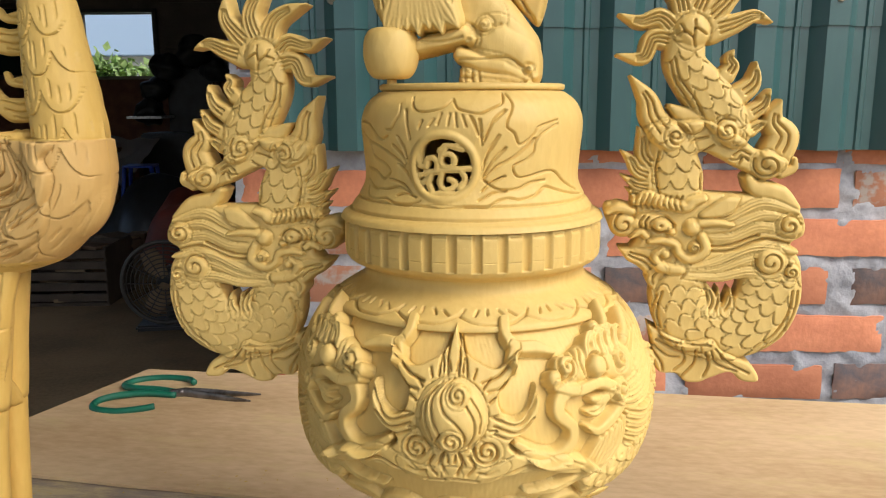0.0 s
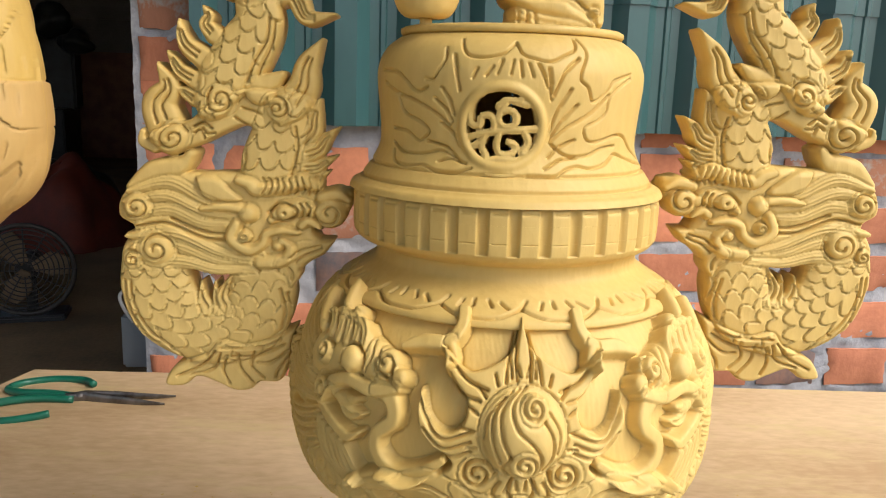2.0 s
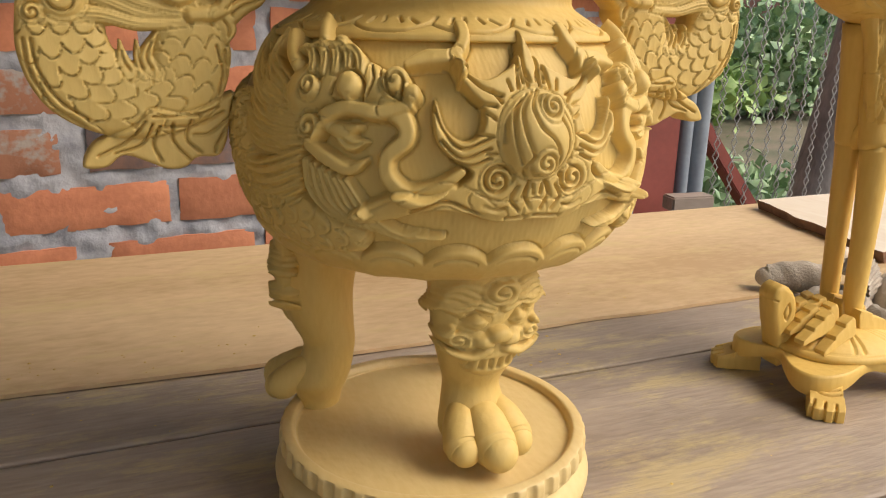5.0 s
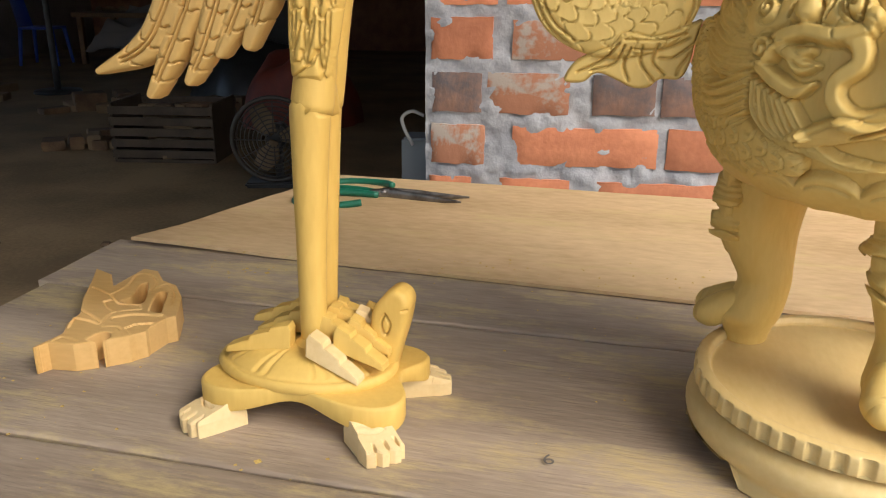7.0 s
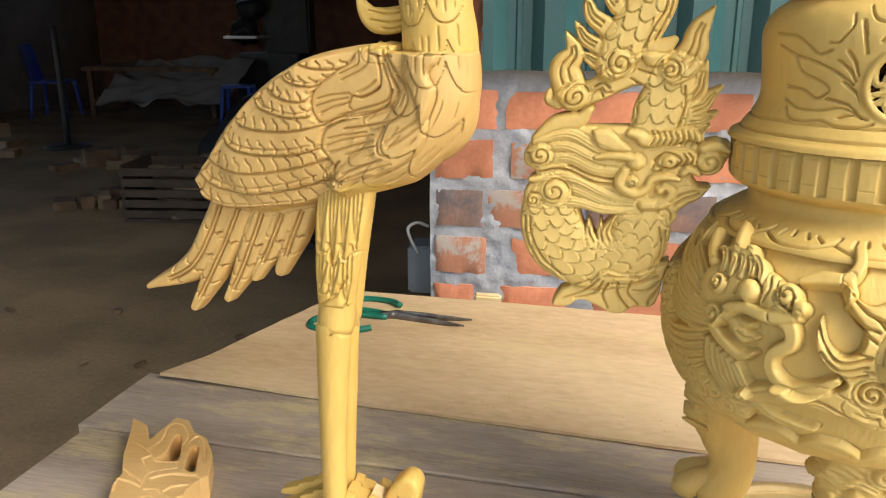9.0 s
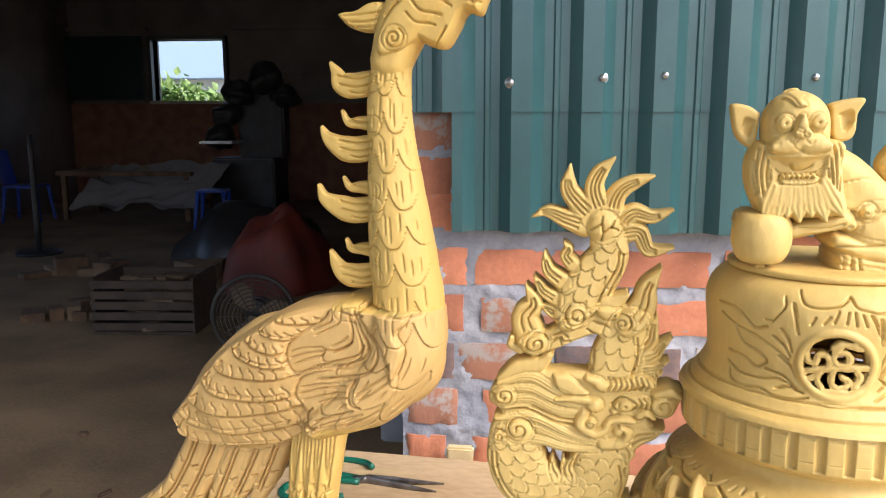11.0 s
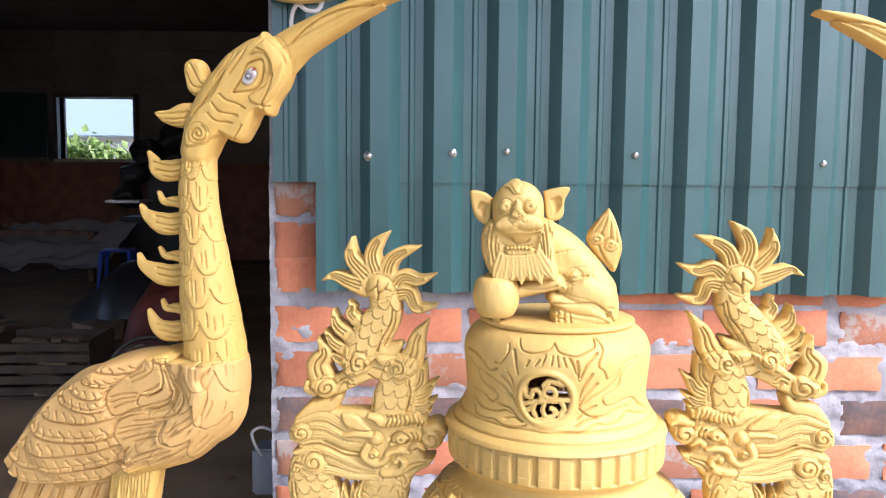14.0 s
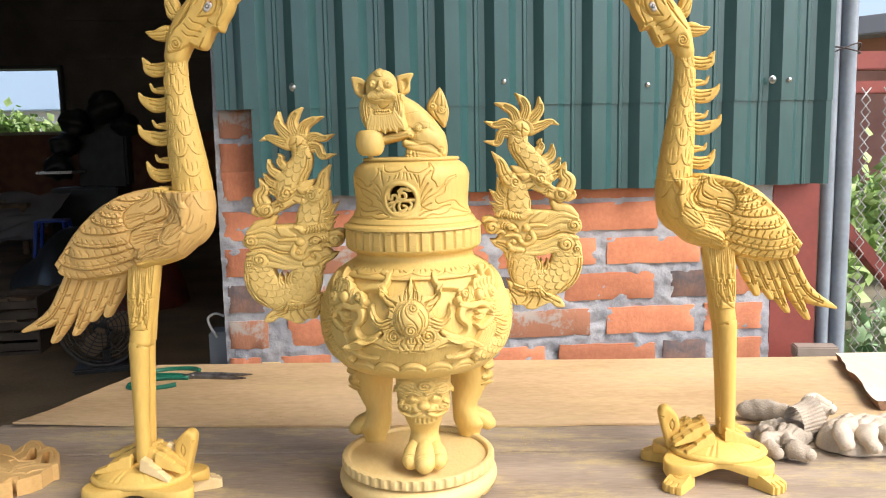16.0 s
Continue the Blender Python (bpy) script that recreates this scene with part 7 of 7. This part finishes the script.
def work_bench():
    b = empty("low_bench", pose(-4.75, 9.9, 0.003), "low dark bench loaded with carvings and a plastic sheet", "bench")
    part("top", block("top", -0.95, 0.75, -0.45, 0.45, 0.55, 0.60, JUNK_BROWN, 0.005), b)
    for x in (-0.88, 0.68):
        for y in (-0.38, 0.38):
            part("leg", block("leg", x - 0.03, x + 0.03, y - 0.03, y + 0.03, 0, 0.549, JUNK_BROWN, 0.004), b)
    s = Shell()
    n = 30
    rows = []
    for j in range(n):
        row = []
        for i in range(n):
            u, v = i / (n - 1), j / (n - 1)
            x, y = -5.3 + 1.5 * u + 0.2 * v, 9.0 + 0.75 * v
            z = 0.20 + 0.48 * v + 0.16 * abs(noise.noise(Vector((u * 2.6 + v, v * 2.2, 4)))) - 0.07 * abs(noise.noise(Vector((u * 6 - 2 * v, v * 4, 2))))
            row.append((x, y, z))
        rows.append(row)
    s.grid(np.array(rows))
    s.grid(np.array(rows)[:, ::-1] - (0, 0, 0.004))
    thing("plastic_sheet", s.mesh("plastic_sheet", [plain("grey_plastic_film", (0.24, 0.225, 0.215), 0.22)]), Matrix.Identity(4), "crumpled grey plastic sheet draped from the bench", "plastic sheet")
    rng2 = random.Random(3)
    for i in range(14):
        w = rng2.uniform(0.05, 0.14)
        q = Shell()
        q.tube([(-w, 0, 0.03), (0, 0.02, 0.05), (w, 0, 0.03)], [0.015, 0.03, 0.012], 10)
        thing("rough_carving", q.mesh("rough_carving", [(CARD, JUNK_BROWN)[i % 2]]), pose(-5.55 + 0.11 * i, 9.85 + rng2.uniform(-0.2, 0.2), 0.588, 0, 0, rng2.uniform(0, 180)), "small brown rough wood carving on the bench", "wood carving", "carvings on the bench")


work_bench()


def machine():
    m = empty("sanding_machine", pose(-3.55, 10.2, 0.003), "tall black workshop machine with round housings", "machine")
    part("base", block("base", -0.35, 0.45, -0.3, 0.3, 0, 0.75, BLACK, 0.02), m)
    for i, (x, z, r) in enumerate(((-0.30, 1.0, 0.22), (-0.22, 1.28, 0.20), (-0.05, 1.55, 0.24), (0.30, 1.72, 0.26), (0.55, 1.5, 0.2))):
        s = Shell()
        t, a = np.linspace(0.03, math.pi - 0.03, 18), np.arange(28) * 2 * math.pi / 28
        rows = []
        for b in t:
            k = np.array([r * (0.85 + 0.35 * noise.noise(Vector((1.6 * math.sin(b) * math.cos(q) + 7 * i, 1.6 * math.sin(b) * math.sin(q), 1.6 * math.cos(b))))) for q in a])
            rows.append(np.stack([x + k * np.sin(b) * np.cos(a), -0.05 + k * np.sin(b) * np.sin(a), z - 0.8 * k * np.cos(b)], 1))
        s.grid(np.array(rows), True)
        part("housing", s.mesh("housing", [BLACK]), m)
    part("column", block("column", -0.1, 0.5, 0.0, 0.28, 0.74, 1.6, BLACK, 0.03), m)
    part("work_plate", block("work_plate", -0.42, 0.0, -0.5, -0.05, 0.93, 0.96, STEEL, 0.004), m, "bare steel plate")


machine()


def pile(name, n, x, y, spread, mats, label, category, seed, big=0.25):
    rng2 = random.Random(seed)
    for i in range(n):
        w, d, h = rng2.uniform(0.3, 1) * big, rng2.uniform(0.3, 1) * big * 0.7, rng2.uniform(0.2, 0.7) * big * 0.6
        thing(name, block(name, -w / 2, w / 2, -d / 2, d / 2, 0, h, mats[i % len(mats)], 0.006), pose(x + rng2.uniform(-1, 1) * spread, y + rng2.uniform(-1, 1) * spread * 0.5, 0.002, 0, 0, rng2.uniform(0, 180)), label, category, label[:20])


pile("wood_block", 12, -3.2, 6.1, 0.7, [CARD, JUNK_BROWN], "rough brown wood block on the workshop floor", "wood block", 2, 0.34)
pile("wood_block", 8, -2.9, 5.0, 0.35, [JUNK_BROWN, CARD], "rough brown wood block on the workshop floor", "wood block", 6, 0.22)
pile("cardboard_box", 4, -4.6, 7.0, 0.9, [CARD], "flattened brown cardboard box on the floor", "box", 7, 0.45)
pile("wood_chip", 14, -1.6, 3.0, 0.8, [CARD, JUNK_BROWN], "small wood chip on the dusty floor", "wood chip", 9, 0.06)
RED = material("dull_red_tarp", (0.22, 0.04, 0.02), (0.13, 0.025, 0.015), 0.6, 5, 4)


def tarp_heap(name, c, size, mat, label, category, seed):
    s = Shell()
    t, a = np.linspace(0.02, math.pi / 2, 14), np.arange(30) * 2 * math.pi / 30
    rows = []
    for b in t:
        k = np.array([1 + 0.3 * noise.noise(Vector((2 * math.sin(b) * math.cos(q), 2 * math.sin(b) * math.sin(q), seed))) for q in a])
        rows.append(np.stack([c[0] + size[0] * np.sin(b) * np.cos(a) * k, c[1] + size[1] * np.sin(b) * np.sin(a) * k, np.maximum(0.003, size[2] * np.cos(b) * k)], 1))
    s.grid(np.array(rows)[::-1], True)
    thing(name, s.mesh(name, [mat]), Matrix.Identity(4), label, category)


tarp_heap("red_tarp", (-1.85, 6.0, 0), (0.42, 0.4, 0.55), RED, "heap of dull red tarpaulin on the floor", "tarpaulin", 3.0)
tarp_heap("dark_tarp", (-2.4, 7.0, 0), (0.75, 0.5, 0.5), BLACK, "heap of black plastic sheet on the floor", "tarpaulin", 8.0)
post = empty("stand_pole", pose(-4.5, 7.15, 0.003), "thin dark metal stand with a round foot", "stand")
s = Shell()
s.lathe([(0.001, 0.03), (0.2, 0.025), (0.21, 0.0), (0.001, 0.0)], 24, smooth=False)
part("foot", s.mesh("foot", [BLACK]), post)
s = Shell()
s.tube([(0, 0, 0.02), (0, 0, 1.1)], [0.03, 0.025], 12)
part("pole", s.mesh("pole", [BLACK]), post)


# ---- outside, at the end of the wall ----
col = empty("steel_column", pose(1.043, 1.61, 0), "short red-primed steel column at the wall's end", "column")
part("shaft", block("shaft", -0.055, 0.060, -0.075, 0.075, 0, 1.13, RED_STEEL, 0.004), col)
part("cap", block("cap", -0.060, 0.065, -0.08, 0.08, 1.129, 1.137, RED_STEEL, 0.002), col)
for x, y, r in ((1.118, 1.540, 0.0145), (1.152, 1.535, 0.0175)):
    s = Shell()
    s.tube([(0, 0, 0.0), (0.003, 0, 1.2), (-0.004, 0, 2.9)], [r, r, r], 24)
    thing("drain_pipe", s.mesh("drain_pipe", [PIPE]), pose(x, y, 0), "upright grey painted pipe tied beside its twin", "pipe", "pair of pipes")
s = Shell()
for k in range(2):
    s.tube([(1.098, 1.525, 1.375 - 0.02 * k), (1.13, 1.512, 1.37), (1.168, 1.513, 1.36 + 0.02 * k), (1.176, 1.54, 1.36)], [0.0016] * 4, 6)
thing("wire_tie", s.mesh("wire_tie", [plain("rusty_wire", (0.06, 0.045, 0.04), 0.6)]), Matrix.Identity(4), "thin wire tie twisted round two pipes", "wire")


def fence():
    f = empty("chain_link_fence", pose(1.20, 1.80, 0), "galvanised chain-link fence with red steel rails", "fence")
    part("rail", block("rail", -0.2, 3.6, -0.02, 0.02, 1.345, 1.392, RED_STEEL, 0.003), f, "red-primed steel rail")
    part("rail", block("rail", -0.2, 3.6, -0.015, 0.015, 1.285, 1.318, RED_STEEL, 0.003), f, "red-primed steel rail")
    zinc = material("galvanised_wire", (0.62, 0.63, 0.62), (0.42, 0.42, 0.42), 0.5, 30, 3, metal=0.6, bump=0)
    s = Shell()
    d, n = 0.030, 22
    for i in range(60):
        for way in (0, 1):
            pts = [(-0.1 + i * 2 * d + (d if (k + way) % 2 else 0) - (d if way else 0) * 0, -0.022 + 0.004 * (1 if (k + way) % 2 else -1), 1.30 - k * d * 1.02) for k in range(34)]
            s.tube(pts, [0.0021, 0.0021], 4, per=1)
    ob = part("wire_mesh", s.mesh("wire_mesh", [zinc]), f, "diamond wire mesh")
    tagged(ob, kind="stuff")
    part("brace", block("brace", -0.45, 0.62, -0.02, 0.02, -0.018, 0.018, RED_STEEL, 0.003), f, "slanting red steel brace", pose(0.30, 0.06, 0.78, 0, 47, 0))
    for x in (1.9, 3.5):
        part("post", block("post", x - 0.02, x + 0.02, 0.021, 0.061, 0, 1.42, RED_STEEL, 0.003), f)


fence()


def trunk():
    s = Shell()
    s.tube([(2.18, 2.05, -0.02), (2.27, 2.05, 0.47), (2.38, 2.06, 1.0), (2.53, 2.10, 1.7), (2.75, 2.2, 2.8)], [0.098, 0.092, 0.086, 0.078, 0.06], 28, per=10, wave=lambda a, t: 0.04 * np.sin(2 * a + 6 * t) + 0.012 * np.sin(5 * a + 20 * t))
    t = empty("tree", Matrix.Identity(4), "leaning grey tree trunk behind the wire fence", "tree")
    bark = material("grey_bark", (0.36, 0.335, 0.31), (0.20, 0.185, 0.175), 0.9, 14, 6, (1, 1, 0.4), 0.7, 90, bump_size=0.004)
    part("trunk", s.mesh("trunk", [bark]), t)
    crown = leaves("crown", (2.9, 2.5, 3.5), (0.9, 0.9, 0.6), 1500, 21, LEAF, "", 0.14)
    crown.parent = t
    for k in ("category", "kind", "label"):
        if k in crown:
            del crown[k]


trunk()
for i, (c, sz, n, mat, lf) in enumerate((((2.2, 2.75, 0.12), (0.95, 0.5, 0.20), 3600, LEAF_BLUE, 0.07), ((3.4, 3.4, 0.14), (1.1, 0.6, 0.22), 3200, LEAF_BLUE, 0.08), ((2.6, 5.0, 0.3), (1.0, 0.6, 0.32), 2000, LEAF, 0.11),
                                          ((5.2, 6.0, 0.5), (1.3, 0.8, 0.5), 2400, LEAF, 0.13), ((2.0, 6.2, 0.6), (0.9, 0.7, 0.55), 1500, LEAF, 0.13), ((7.4, 6.8, 0.7), (1.5, 0.8, 0.7), 2600, LEAF_BLUE, 0.14), ((3.4, 8.5, 0.8), (2.2, 1.0, 0.75), 2600, LEAF, 0.2))):
    leaves("shrub", c, sz, n, 30 + i, mat, "leafy green shrub growing beyond the fence", lf)
house = empty("far_house", pose(9.2, 7.6, 0, 0, 0, -50), "low far house of pinkish brick with a blue door", "house")
part("wall", block("wall", -4, 4, 0, 3, 0, 2.5, material("pink_brick_wall", (0.50, 0.26, 0.19), (0.42, 0.20, 0.15), 0.85, 3, 5), 0), house)
part("roof", block("roof", -4.4, 4.4, -0.5, 3.4, 2.5, 2.75, plain("grey_roof", (0.3, 0.3, 0.3), 0.7), 0.02), house)
part("door", block("door", 0.6, 1.7, -0.06, -0.003, 0, 2.1, plain("blue_door", (0.03, 0.16, 0.32), 0.5), 0.01), house, "blue painted door")
thing("timber_baulk", block("timber_baulk", -0.045, 0.045, -0.02, 0.02, 0, 0.028, material("grey_timber", (0.36, 0.30, 0.25), (0.25, 0.2, 0.16), 0.8, 6, 5, (0.3, 2, 1)), 0.003), pose(1.055, 1.45, 0.694, 0, 0, -12), "short grey timber lying behind the table", "timber")
thing("prop_post", block("prop_post", -0.02, 0.02, -0.02, 0.02, 0, 0.6925, RED_STEEL, 0.003), pose(1.055, 1.45, 0.0), "stub of red steel under a short timber", "post")


# ---- bricks of the front wall, one by one ----
def brick_mesh(w, h, seed, mat):
    """A rough brick face piece with chipped, wandering edges."""
    n, m = 13, 6
    s = Shell()
    xs, zs = np.linspace(-w / 2, w / 2, n), np.linspace(-h / 2, h / 2, m)
    rows = []
    for j, z in enumerate(zs):
        row = []
        for i, x in enumerate(xs):
            e = (j in (0, m - 1)) or (i in (0, n - 1))
            ox = 0.0022 * noise.noise(Vector((x * 60, z * 60, seed))) * (1 if e else 0.3)
            oz = 0.0026 * noise.noise(Vector((x * 45, z * 60, seed + 9))) * (1 if e else 0.3)
            y = 0.0015 * noise.noise(Vector((x * 35, z * 35, seed + 4))) + (0.0022 if e else 0)
            if e and noise.noise(Vector((x * 30, z * 30, seed + 20))) > 0.28:
                y += 0.004
            row.append((x + ox, y, z + oz))
        rows.append(row)
    fr = np.array(rows)
    s.grid(fr)
    ring = np.concatenate([fr[0], fr[1:, -1], fr[-1, ::-1][1:], fr[::-1, 0][1:-1]])
    back = ring.copy()
    back[:, 1] = 0.02
    s.grid(np.stack([back, ring]), True)
    return s.mesh("brick", [mat])


rng = random.Random(5)
LONG = [brick_mesh(0.215, 0.058, i * 7.1, (BRICK, BRICK, BRICK, BRICK_PALE, BRICK, BRICK_PALE)[i]) for i in range(6)]
HEAD = [brick_mesh(0.103, 0.058, 60 + i * 7.1, (BRICK, BRICK_PALE, BRICK, BRICK_BURNT)[i]) for i in range(4)]
BURNT = [brick_mesh(0.103, 0.058, 90 + i * 7.1, BRICK_BURNT) for i in range(3)]
LONG_O, LONG_S = [LONG[i] for i in (0, 1, 2, 4)], [LONG[3], LONG[5]]


def lay(mesh_data, x, z, w0, w):
    if x + w / 2 > WALL_R + 0.01:
        return
    ob = part("brick", mesh_data, front, m=pose(x, WALL_Y + rng.uniform(-0.001, 0.002), z, rng.uniform(-0.6, 0.6), rng.uniform(-0.5, 0.5), rng.uniform(-0.4, 0.4)))
    ob.scale = (w / w0, 1, rng.uniform(0.97, 1.06))


# each course: joints between bricks, and how each brick is burnt (o orange, s mortar-smeared, b burnt)
COURSES = ((1.014, (-0.226, -0.128), (-0.115, 0.092), (0.106, 0.250), (0.272, 0.488), (0.507, 0.719), (0.743, 0.955)),
           (0.936, (-0.226, -0.134), (-0.105, 0.110), (0.132, 0.340), (0.362, 0.580), (0.605, 0.818), (0.840, 0.968)),
           (0.857, (-0.224, -0.149), (-0.141, -0.018), (0.016, 0.107), (0.116, 0.212), (0.236, 0.338), (0.360, 0.478), (0.500, 0.713), (0.752, 0.855), (0.878, 0.968)),
           (0.778, (-0.226, -0.143), (-0.101, 0.117), (0.130, 0.340), (0.360, 0.567), (0.606, 0.808), (0.832, 0.966)),
           (0.697, (-0.228, -0.163), (-0.117, -0.011), (0.030, 0.234), (0.252, 0.465), (0.497, 0.717), (0.737, 0.836), (0.858, 0.966)),
           (0.618, (-0.226, -0.020), (0.000, 0.210), (0.232, 0.440), (0.462, 0.670), (0.692, 0.900)))
LOOK = ("ooooos", "osoooo", "bsbbsbobo", "soosoo", "ooooobo", "ooooo")
for (z, *row), looks in zip(COURSES, LOOK):
    for (x0, x1), kind in zip(row, looks):
        w = x1 - x0
        if w > 0.15:
            w0, choice = 0.215, {"o": LONG_O, "s": LONG_S, "b": LONG_S}[kind]
        else:
            w0, choice = 0.103, {"o": [HEAD[0], HEAD[2]], "s": [HEAD[1]], "b": BURNT}[kind]
        lay(rng.choice(choice), (x0 + x1) / 2, z, w0, w)
# the pier beside the sheeting, and the row of bricks that carries the sheet
for z, mesh_data in ((1.101, HEAD[0]), (1.159, HEAD[2]), (1.229, HEAD[1])):
    lay(mesh_data, -0.188, z, 0.103, 0.074)
x = 0.30
while x < 0.95:
    w = rng.uniform(0.19, 0.215)
    lay(rng.choice(LONG[:3]), x + w / 2, 1.083, 0.215, w)
    x += w + 0.012
